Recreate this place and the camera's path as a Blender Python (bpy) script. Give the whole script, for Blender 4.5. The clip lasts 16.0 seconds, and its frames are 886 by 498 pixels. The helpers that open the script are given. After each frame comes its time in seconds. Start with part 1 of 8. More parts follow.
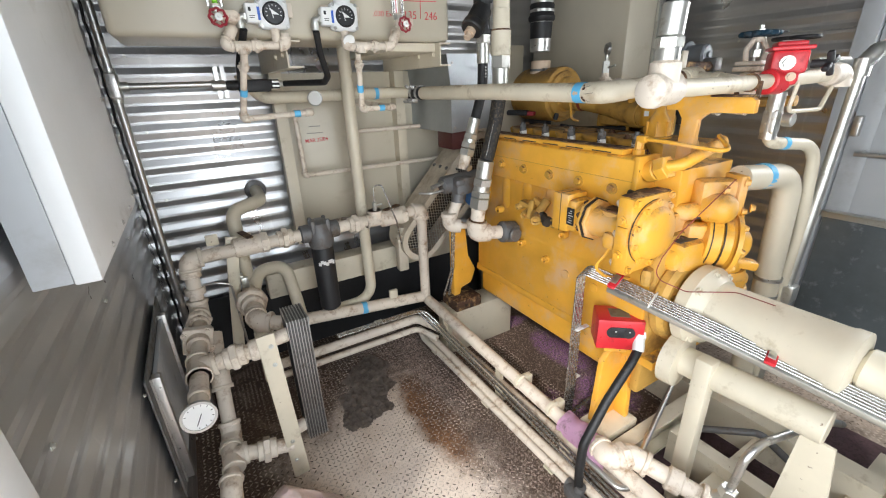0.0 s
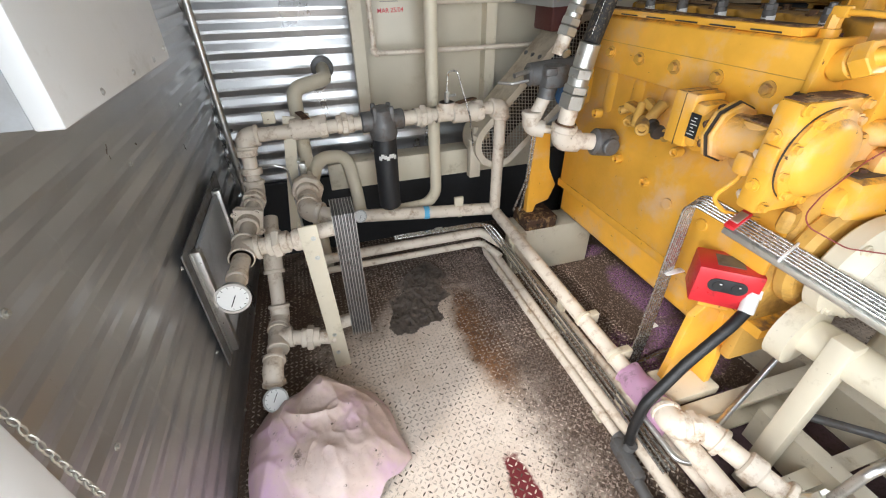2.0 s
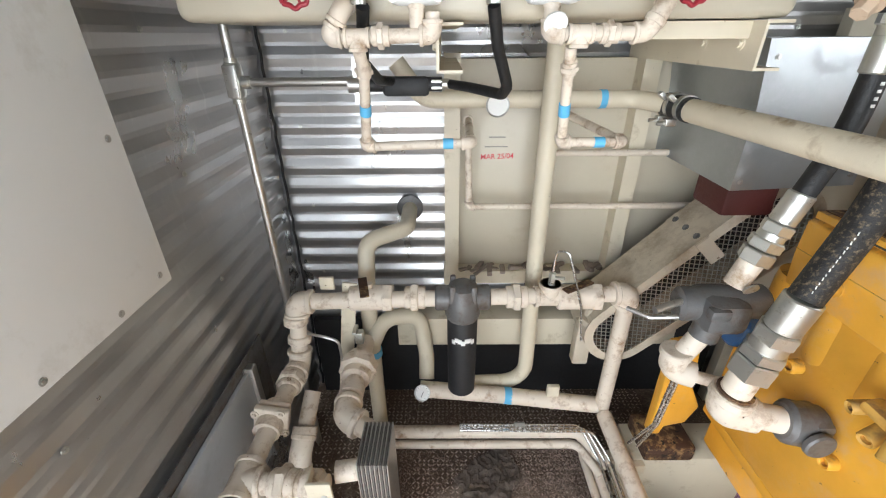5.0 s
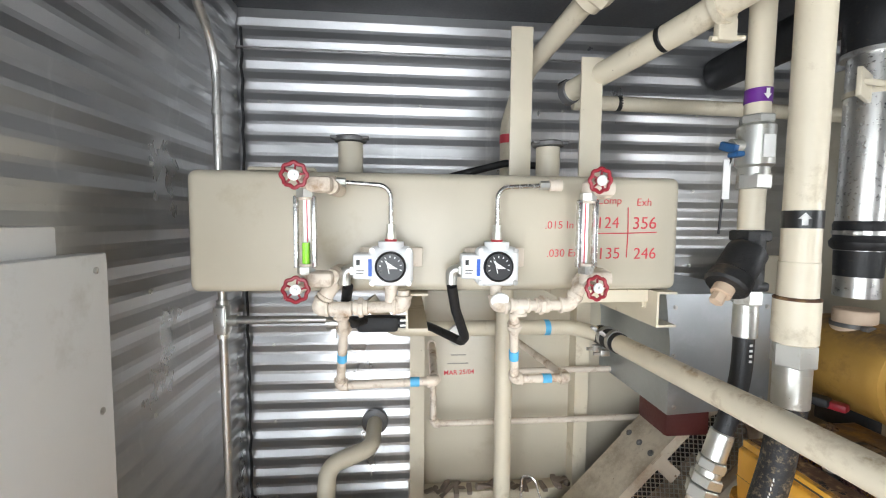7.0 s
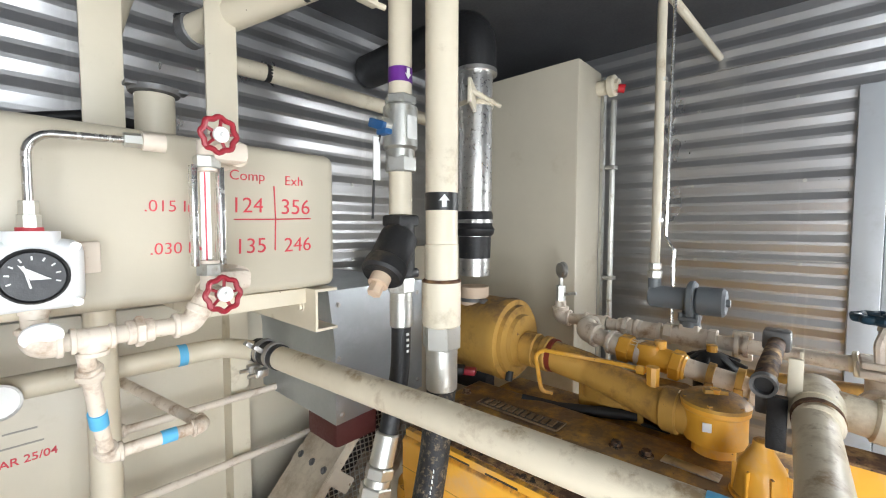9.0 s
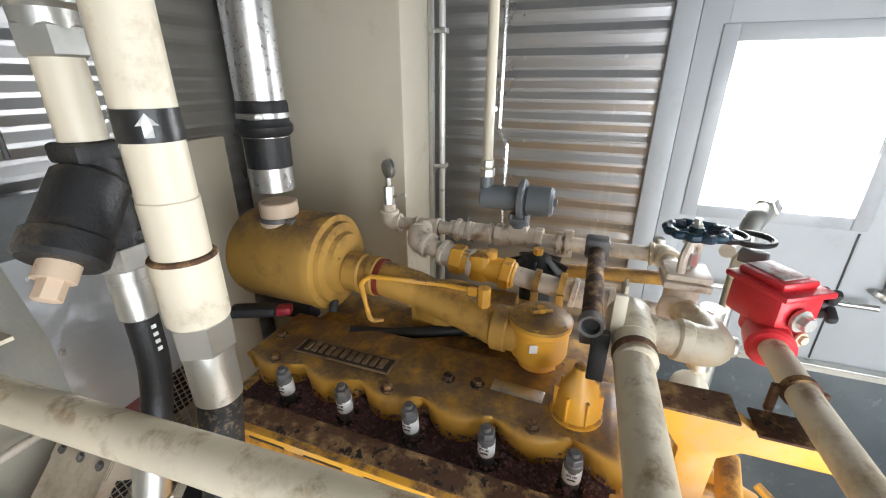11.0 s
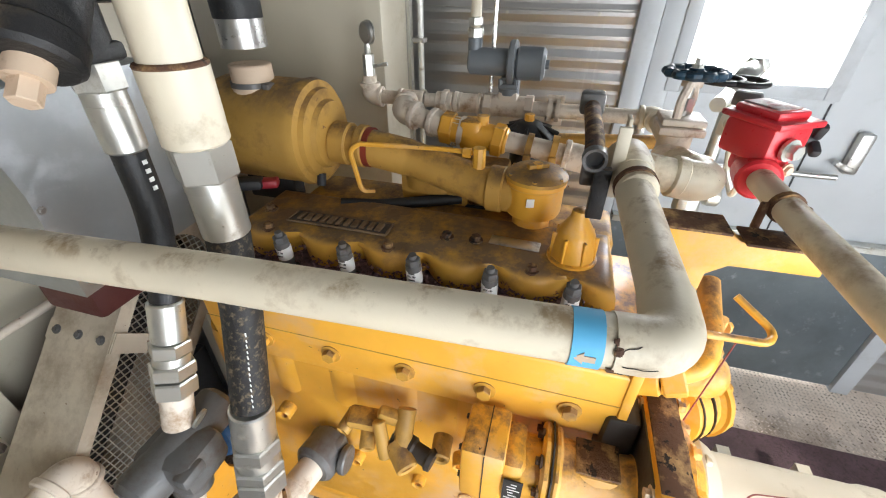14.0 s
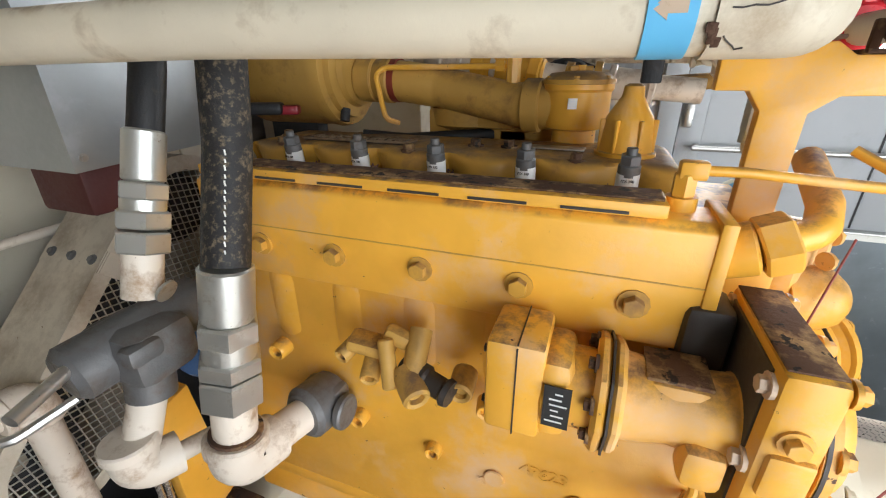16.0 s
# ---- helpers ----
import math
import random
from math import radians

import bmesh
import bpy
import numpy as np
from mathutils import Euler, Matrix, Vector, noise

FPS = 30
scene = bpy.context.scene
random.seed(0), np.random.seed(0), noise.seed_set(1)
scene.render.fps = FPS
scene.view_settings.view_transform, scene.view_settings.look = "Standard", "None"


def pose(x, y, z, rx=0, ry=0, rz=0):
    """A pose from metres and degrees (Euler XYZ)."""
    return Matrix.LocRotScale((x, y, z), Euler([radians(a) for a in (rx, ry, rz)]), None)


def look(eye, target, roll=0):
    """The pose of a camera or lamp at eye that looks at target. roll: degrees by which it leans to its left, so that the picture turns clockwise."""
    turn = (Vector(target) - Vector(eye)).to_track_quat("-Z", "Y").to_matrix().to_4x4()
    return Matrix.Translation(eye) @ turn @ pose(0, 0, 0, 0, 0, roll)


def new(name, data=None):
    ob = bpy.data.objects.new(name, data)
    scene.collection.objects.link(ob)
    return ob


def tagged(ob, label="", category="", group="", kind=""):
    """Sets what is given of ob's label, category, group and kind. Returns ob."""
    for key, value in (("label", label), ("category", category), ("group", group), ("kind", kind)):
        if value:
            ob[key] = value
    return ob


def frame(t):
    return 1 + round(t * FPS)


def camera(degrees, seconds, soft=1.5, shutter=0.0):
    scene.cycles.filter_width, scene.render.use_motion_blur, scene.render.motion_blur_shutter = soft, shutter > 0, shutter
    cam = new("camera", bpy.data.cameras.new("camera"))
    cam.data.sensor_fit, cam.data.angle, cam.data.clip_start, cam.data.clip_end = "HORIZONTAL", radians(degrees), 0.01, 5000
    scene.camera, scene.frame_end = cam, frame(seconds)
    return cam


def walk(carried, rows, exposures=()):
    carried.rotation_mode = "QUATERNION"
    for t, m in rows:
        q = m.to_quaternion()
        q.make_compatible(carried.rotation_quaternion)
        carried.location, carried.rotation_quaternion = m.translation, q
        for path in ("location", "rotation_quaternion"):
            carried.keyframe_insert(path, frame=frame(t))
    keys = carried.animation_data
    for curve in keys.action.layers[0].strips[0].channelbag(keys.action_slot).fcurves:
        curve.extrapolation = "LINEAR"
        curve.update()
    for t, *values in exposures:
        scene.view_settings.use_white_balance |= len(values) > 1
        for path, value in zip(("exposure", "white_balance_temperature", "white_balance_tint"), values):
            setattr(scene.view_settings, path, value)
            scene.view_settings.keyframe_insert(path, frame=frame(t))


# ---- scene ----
cam = camera(94.4, 16.0, soft=1.1)
PATH = [
    (0.0, (-0.072, -0.026, 1.528), (0.855, 1.58, 0.779), -2.1),
    (0.5, (-0.011, 0.002, 1.464), (0.699, 1.671, 0.62), -1.5),
    (1.0, (0.05, -0.027, 1.432), (0.633, 1.629, 0.475), -1.0),
    (1.5, (0.06, -0.016, 1.405), (0.579, 1.605, 0.354), -0.7),
    (2.0, (0.083, 0.126, 1.406), (0.566, 1.714, 0.29), -0.7),
    (2.5, (0.132, 0.348, 1.411), (0.608, 1.918, 0.267), -0.3),
    (3.0, (0.144, 0.493, 1.425), (0.596, 2.063, 0.272), 0.0),
    (3.2, (0.157, 0.544, 1.415), (0.593, 2.115, 0.256), 0.2),
    (5.3, (0.312, 0.777, 1.712), (0.237, 2.6, 0.893), -0.3),
    (5.5, (0.309, 0.76, 1.731), (0.21, 2.618, 0.997), -0.1),
    (6.0, (0.296, 0.717, 1.779), (0.19, 2.646, 1.26), 0.2),
    (6.5, (0.286, 0.691, 1.827), (0.259, 2.668, 1.529), 0.4),
    (7.0, (0.294, 0.69, 1.874), (0.466, 2.678, 1.739), 0.5),
    (7.5, (0.27, 0.715, 1.888), (0.775, 2.65, 1.845), 0.6),
    (8.0, (0.28, 0.828, 1.881), (1.165, 2.621, 1.879), 0.4),
    (8.5, (0.345, 0.867, 1.855), (1.563, 2.453, 1.824), 0.2),
    (9.0, (0.474, 0.893, 1.833), (1.95, 2.238, 1.724), 0.1),
    (9.5, (0.576, 0.936, 1.837), (2.214, 2.059, 1.602), 0.0),
    (10.0, (0.68, 0.977, 1.866), (2.404, 1.907, 1.464), -0.1),
    (10.2, (0.71, 0.983, 1.874), (2.453, 1.839, 1.393), 0.0),
    (12.3, (0.788, 0.98, 2.013), (2.411, 1.493, 0.962), 0.0),
    (12.5, (0.793, 0.983, 2.007), (2.401, 1.485, 0.929), 0.0),
    (13.0, (0.791, 0.992, 1.975), (2.371, 1.458, 0.841), 0.2),
    (13.5, (0.747, 1.015, 1.902), (2.318, 1.458, 0.745), 0.2),
    (14.0, (0.691, 1.025, 1.807), (2.294, 1.472, 0.699), 0.4),
    (14.5, (0.673, 1.063, 1.716), (2.337, 1.532, 0.711), 0.6),
    (15.0, (0.649, 1.065, 1.628), (2.37, 1.586, 0.753), 0.5),
    (15.5, (0.64, 1.016, 1.518), (2.409, 1.572, 0.767), 0.7),
    (16.0, (0.652, 0.994, 1.445), (2.366, 1.65, 0.651), -0.5),
]
walk(cam, [(t, look(eye, target, roll)) for t, eye, target, roll in PATH],
     [(0.0, -0.12), (1.0, -0.12), (2.0, 0.0), (3.0, 0.42), (5.3, 0.40), (6.5, 0.38), (8.5, 0.50), (10.2, 0.55), (12.3, 0.55), (14.0, 0.55), (15.0, 0.32), (16.0, 0.10)])

# ---- light ----
world = bpy.data.worlds.new("world")
scene.world = world
world.use_nodes = True
_wt = world.node_tree
_sky = _wt.nodes.new("ShaderNodeTexSky")
_sky.sky_type = "NISHITA"
_sky.sun_disc = False
_sky.sun_elevation, _sky.sun_rotation = radians(38), radians(250)
_wt.links.new(_sky.outputs["Color"], _wt.nodes["Background"].inputs["Color"])
_wt.nodes["Background"].inputs["Strength"].default_value = 0.12
scene.view_settings.exposure = 0.0


def area_lamp(name, eye, target, w, h, power, colour):
    lamp = bpy.data.lights.new(name, "AREA")
    lamp.shape, lamp.size, lamp.size_y, lamp.energy, lamp.color = "RECTANGLE", w, h, power, colour
    ob = new(name, lamp)
    ob.matrix_world = look(eye, target)
    return tagged(ob, kind="structure")


sun = bpy.data.lights.new("sun", "SUN")
sun.energy, sun.angle, sun.color = 2.0, radians(4), (1.0, 0.96, 0.9)
new("sun", sun).matrix_world = look((0, 0, 0), (0.62, 0.5, -0.62))
DOOR_LIGHT, BAY_LIGHT, PANE_LIGHT = 42.0, 50.0, 12.0
area_lamp("doorway_daylight", (-0.55, -0.28, 1.25), (1.0, 0.1, 1.0), 1.1, 1.9, DOOR_LIGHT, (0.87, 0.935, 1.0))
area_lamp("south_doorway_daylight", (0.3, -1.42, 1.33), (0.6, 1.0, 1.2), 1.0, 2.15, BAY_LIGHT, (0.885, 0.945, 1.0))
area_lamp("window_daylight", (2.60, 0.29, 1.75), (0.6, 0.6, 1.2), 0.5, 0.62, PANE_LIGHT, (0.93, 0.97, 1.0))


# ---- materials ----
def ramp(nt, src, stops):
    n = nt.nodes.new("ShaderNodeValToRGB")
    while len(n.color_ramp.elements) < len(stops):
        n.color_ramp.elements.new(0.5)
    for e, (p, c) in zip(n.color_ramp.elements, stops):
        e.position, e.color = p, (*c, 1) if len(c) == 3 else c
    nt.links.new(src, n.inputs[0])
    return n.outputs[0]


def blend(nt, fac, a, b, mode="MIX"):
    n = nt.nodes.new("ShaderNodeMix")
    n.data_type, n.blend_type = "RGBA", mode
    for sock, v in ((n.inputs[0], fac), (n.inputs[6], a), (n.inputs[7], b)):
        if hasattr(v, "links"):
            nt.links.new(v, sock)
        else:
            sock.default_value = v if isinstance(v, (int, float)) else (*v, 1)
    return n.outputs[2]


def noise_of(nt, coord, scale, detail=6.0, rough=0.6, stretch=(1, 1, 1)):
    m = nt.nodes.new("ShaderNodeMapping")
    m.inputs["Scale"].default_value = stretch
    nt.links.new(coord, m.inputs[0])
    n = nt.nodes.new("ShaderNodeTexNoise")
    n.inputs["Scale"].default_value, n.inputs["Detail"].default_value, n.inputs["Roughness"].default_value = scale, detail, rough
    nt.links.new(m.outputs[0], n.inputs["Vector"])
    return n.outputs[0]


def surface(name, colour, rough=0.5, metal=0.0, vary=0.12, dirt=None, amount=0.0, size=6.0, chips=None, chip=0.0, dust=None, dusty=0.0,
            grain=90.0, bump=0.15, stretch=(1, 1, 1), coat=0.0):
    """A painted or bare surface: tone variation, grime in blotches, small chips, dust on what faces up, fine relief."""
    m = bpy.data.materials.new(name)
    m.use_nodes = True
    nt = m.node_tree
    bs = nt.nodes["Principled BSDF"]
    geo = nt.nodes.new("ShaderNodeNewGeometry")
    pos = geo.outputs["Position"]
    big = noise_of(nt, pos, 3.1, 5, 0.6, stretch)
    fine = noise_of(nt, pos, grain, 4, 0.7, stretch)
    lo, hi = [c * (1 - vary) for c in colour], [min(1, c * (1 + vary)) for c in colour]
    col = ramp(nt, big, [(0.3, lo), (0.7, hi)])
    info = nt.nodes.new("ShaderNodeObjectInfo")
    shade = nt.nodes.new("ShaderNodeMapRange")
    shade.inputs[3].default_value, shade.inputs[4].default_value = 1 - vary * 0.5, 1 + vary * 0.3
    nt.links.new(info.outputs["Random"], shade.inputs[0])
    comb = nt.nodes.new("ShaderNodeCombineColor")
    for i in range(3):
        nt.links.new(shade.outputs[0], comb.inputs[i])
    col = blend(nt, 1.0, col, comb.outputs[0], "MULTIPLY")
    rsock = ramp(nt, fine, [(0.2, [max(0.02, rough - 0.1)] * 3), (0.8, [min(1, rough + 0.12)] * 3)])
    if dirt:
        d = noise_of(nt, pos, size, 8, 0.68, stretch)
        f = ramp(nt, d, [(0.62 - amount * 0.35, (0, 0, 0)), (0.80 - amount * 0.25, (1, 1, 1))])
        col = blend(nt, f, col, dirt)
        rsock = blend(nt, f, rsock, (0.85, 0.85, 0.85))
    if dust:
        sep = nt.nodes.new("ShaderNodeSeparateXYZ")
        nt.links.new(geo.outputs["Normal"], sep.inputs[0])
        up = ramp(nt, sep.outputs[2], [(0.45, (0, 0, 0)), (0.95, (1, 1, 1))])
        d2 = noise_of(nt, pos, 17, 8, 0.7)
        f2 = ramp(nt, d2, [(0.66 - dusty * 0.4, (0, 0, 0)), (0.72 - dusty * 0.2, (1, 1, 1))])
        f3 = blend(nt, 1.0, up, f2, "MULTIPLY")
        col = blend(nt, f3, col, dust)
    if chips:
        d3 = noise_of(nt, pos, 38, 5, 0.65)
        f4 = ramp(nt, d3, [(0.70 - chip * 0.2, (0, 0, 0)), (0.73 - chip * 0.2, (1, 1, 1))])
        col = blend(nt, f4, col, chips)
    nt.links.new(col, bs.inputs["Base Color"])
    nt.links.new(rsock, bs.inputs["Roughness"])
    bs.inputs["Metallic"].default_value = metal
    bs.inputs["Coat Weight"].default_value = coat
    b = nt.nodes.new("ShaderNodeBump")
    b.inputs["Strength"].default_value, b.inputs["Distance"].default_value = bump, 0.004
    nt.links.new(fine, b.inputs["Height"])
    nt.links.new(b.outputs[0], bs.inputs["Normal"])
    return m


RUST, GRIME = (0.16, 0.06, 0.025), (0.045, 0.036, 0.03)
CREAM = surface("cream_paint", (0.67, 0.60, 0.465), 0.42, vary=0.07, dirt=(0.36, 0.28, 0.17), amount=0.12, size=9, chips=(0.16, 0.09, 0.05), chip=0.0, bump=0.06)
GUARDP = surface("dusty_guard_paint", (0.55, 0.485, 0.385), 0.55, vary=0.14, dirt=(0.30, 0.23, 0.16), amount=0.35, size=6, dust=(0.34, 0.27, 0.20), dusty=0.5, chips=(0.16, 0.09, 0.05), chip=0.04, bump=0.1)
TANKM = surface("tank_paint", (0.57, 0.515, 0.405), 0.34, vary=0.05, dirt=(0.44, 0.37, 0.25), amount=0.1, size=4, bump=0.04)
PIPEW = surface("fitting_paint", (0.73, 0.64, 0.535), 0.45, vary=0.1, dirt=(0.34, 0.22, 0.13), amount=0.3, size=22, chips=RUST, chip=0.06, bump=0.1)
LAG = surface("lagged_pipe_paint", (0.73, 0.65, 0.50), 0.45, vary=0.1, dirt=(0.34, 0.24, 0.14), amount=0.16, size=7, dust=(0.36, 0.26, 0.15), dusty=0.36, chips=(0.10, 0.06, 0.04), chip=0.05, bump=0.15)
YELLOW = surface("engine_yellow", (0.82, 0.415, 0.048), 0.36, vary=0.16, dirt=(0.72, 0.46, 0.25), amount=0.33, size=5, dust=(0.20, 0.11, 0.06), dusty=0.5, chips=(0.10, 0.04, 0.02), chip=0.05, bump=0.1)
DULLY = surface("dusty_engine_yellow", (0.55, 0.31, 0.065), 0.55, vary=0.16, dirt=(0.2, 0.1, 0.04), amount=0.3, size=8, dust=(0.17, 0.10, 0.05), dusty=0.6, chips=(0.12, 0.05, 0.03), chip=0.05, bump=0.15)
RUSTY = surface("flaking_rust", (0.10, 0.048, 0.026), 0.85, vary=0.5, dirt=(0.55, 0.34, 0.14), amount=0.38, size=24, chips=(0.02, 0.014, 0.01), chip=0.5, bump=0.8)
DUSTB = surface("caked_brown_dust", (0.21, 0.135, 0.075), 0.8, vary=0.25, dirt=(0.09, 0.055, 0.035), amount=0.3, size=30, bump=0.4)
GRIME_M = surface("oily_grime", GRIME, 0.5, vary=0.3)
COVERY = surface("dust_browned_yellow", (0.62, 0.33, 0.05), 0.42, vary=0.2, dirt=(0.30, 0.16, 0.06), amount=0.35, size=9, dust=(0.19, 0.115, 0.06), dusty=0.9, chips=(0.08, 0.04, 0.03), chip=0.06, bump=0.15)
STEEL = surface("bare_steel", (0.52, 0.51, 0.49), 0.32, 0.9, vary=0.1, dirt=(0.2, 0.17, 0.14), amount=0.15, size=14, bump=0.05)
ZINC = surface("zinc_plate", (0.62, 0.62, 0.58), 0.34, 0.85, vary=0.1, dirt=(0.35, 0.3, 0.22), amount=0.15, size=25, bump=0.05)
GALV = surface("galvanised_sheet", (0.42, 0.45, 0.47), 0.38, 0.8, vary=0.14, size=14, dirt=(0.55, 0.57, 0.6), amount=0.2, bump=0.05)


def sheet_metal(name, tone, rough_lo, rough_hi):
    """Mill-finish wall sheet: smooth and bright, dulled in patches, with faint run marks and shallow dents."""
    m = bpy.data.materials.new(name)
    m.use_nodes = True
    nt = m.node_tree
    bs = nt.nodes["Principled BSDF"]
    pos = nt.nodes.new("ShaderNodeNewGeometry").outputs["Position"]
    patch = noise_of(nt, pos, 1.3, 4, 0.55)
    runs = noise_of(nt, pos, 9, 5, 0.6, (3.0, 3.0, 0.12))
    col = ramp(nt, patch, [(0.3, [c * 0.80 for c in tone]), (0.7, tone)])
    col = blend(nt, ramp(nt, runs, [(0.60, (0, 0, 0)), (0.74, (0.5, 0.5, 0.5))]), col, (0.66, 0.66, 0.65))
    speck = noise_of(nt, pos, 55, 4, 0.7)
    col = blend(nt, ramp(nt, speck, [(0.70, (0, 0, 0)), (0.76, (0.6, 0.6, 0.6))]), col, (0.26, 0.24, 0.22))
    nt.links.new(col, bs.inputs["Base Color"])
    nt.links.new(ramp(nt, noise_of(nt, pos, 2.4, 6, 0.65, (1, 1, 0.5)), [(0.3, [rough_lo] * 3), (0.7, [rough_hi] * 3)]), bs.inputs["Roughness"])
    bs.inputs["Metallic"].default_value = 0.85
    b = nt.nodes.new("ShaderNodeBump")
    b.inputs["Strength"].default_value, b.inputs["Distance"].default_value = 0.12, 0.02
    nt.links.new(noise_of(nt, pos, 4.5, 2, 0.4), b.inputs["Height"])
    nt.links.new(b.outputs[0], bs.inputs["Normal"])
    return m


WALLM = sheet_metal("corrugated_sheet", (0.56, 0.56, 0.565), 0.24, 0.40)
STACKM = surface("stainless_duct", (0.60, 0.59, 0.57), 0.30, 0.95, vary=0.03, bump=0.0)
TUBE = surface("stainless_tube", (0.58, 0.57, 0.55), 0.24, 0.95, vary=0.05, bump=0.02)
RUBBER = surface("black_rubber", (0.012, 0.012, 0.013), 0.5, vary=0.2, dirt=(0.07, 0.055, 0.04), amount=0.1, size=60, bump=0.3)
DUSTR = surface("rubber_with_chaff", (0.014, 0.013, 0.013), 0.6, vary=0.2, dirt=(0.24, 0.18, 0.11), amount=0.3, size=110, bump=0.5)
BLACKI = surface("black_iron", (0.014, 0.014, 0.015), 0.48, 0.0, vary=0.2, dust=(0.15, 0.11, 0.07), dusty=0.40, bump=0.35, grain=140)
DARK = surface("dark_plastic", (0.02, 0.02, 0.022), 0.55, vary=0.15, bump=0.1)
GREYM = surface("grey_cast_metal", (0.15, 0.148, 0.148), 0.45, 0.35, vary=0.2, dirt=(0.13, 0.10, 0.075), amount=0.35, size=20, bump=0.25)
REGG = surface("grey_enamel", (0.17, 0.185, 0.20), 0.35, 0.1, vary=0.08, bump=0.05)
WHITEP = surface("white_paint", (0.78, 0.79, 0.79), 0.38, vary=0.03, dirt=(0.6, 0.59, 0.56), amount=0.05, bump=0.03)
DOORP = surface("pale_grey_paint", (0.44, 0.46, 0.48), 0.4, vary=0.05, dirt=(0.36, 0.36, 0.36), amount=0.15, size=5, bump=0.04)
REDP = surface("red_paint", (0.62, 0.025, 0.035), 0.32, vary=0.1, dirt=(0.2, 0.02, 0.02), amount=0.1, size=20, chips=(0.5, 0.4, 0.35), chip=0.02, bump=0.05)
WHEELR = surface("dark_red_enamel", (0.30, 0.018, 0.03), 0.35, vary=0.15, bump=0.05)
MAROON = surface("maroon_primer", (0.09, 0.02, 0.018), 0.55, vary=0.2, bump=0.15)
BLUEP = surface("blue_paint", (0.02, 0.10, 0.26), 0.4, vary=0.2, dirt=(0.08, 0.07, 0.06), amount=0.2, size=18, bump=0.1)
TAPE = surface("blue_tape", (0.12, 0.48, 0.78), 0.5, vary=0.06, bump=0.05)
PURPLE = surface("purple_tape", (0.13, 0.02, 0.24), 0.4, vary=0.05)
BTAPE = surface("black_tape", (0.014, 0.014, 0.014), 0.35, vary=0.1)
INKR = surface("red_marker", (0.66, 0.06, 0.08), 0.5, vary=0.06)
INKG = surface("grey_pencil", (0.32, 0.30, 0.26), 0.6, vary=0.05)
INKW = surface("white_print", (0.82, 0.82, 0.80), 0.5, vary=0.03)
INKB = surface("black_print", (0.02, 0.02, 0.02), 0.5, vary=0.03)
LBLUE = surface("blue_print", (0.03, 0.12, 0.55), 0.45, vary=0.05)
DIALB = surface("dial_black", (0.018, 0.018, 0.02), 0.35, vary=0.1)
DIALW = surface("dial_white", (0.80, 0.80, 0.78), 0.35, vary=0.03)
GREENL = surface("green_coolant", (0.22, 0.55, 0.03), 0.2, vary=0.05)
WOODP = surface("plug_putty", (0.62, 0.47, 0.34), 0.6, vary=0.1, dirt=(0.3, 0.18, 0.1), amount=0.2, size=30)
CEILM = surface("dull_ceiling_sheet", (0.09, 0.09, 0.095), 0.55, 0.5, vary=0.2, bump=0.1)
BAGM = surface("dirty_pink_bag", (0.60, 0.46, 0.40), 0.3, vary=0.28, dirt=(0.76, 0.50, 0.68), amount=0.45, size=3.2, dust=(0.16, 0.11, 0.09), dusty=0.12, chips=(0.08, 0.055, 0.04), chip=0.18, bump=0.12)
PADM = surface("pink_pad", (0.80, 0.50, 0.70), 0.85, vary=0.12, dirt=(0.3, 0.2, 0.2), amount=0.25, size=25, bump=0.5)
RAGM = surface("dark_rag", (0.25, 0.205, 0.175), 0.9, vary=0.35, dirt=(0.34, 0.28, 0.22), amount=0.3, size=60, bump=0.8)
CHAFF = surface("purple_grit", (0.13, 0.075, 0.085), 0.9, vary=0.5, dirt=(0.05, 0.035, 0.03), amount=0.4, size=80, bump=1.0, grain=200)


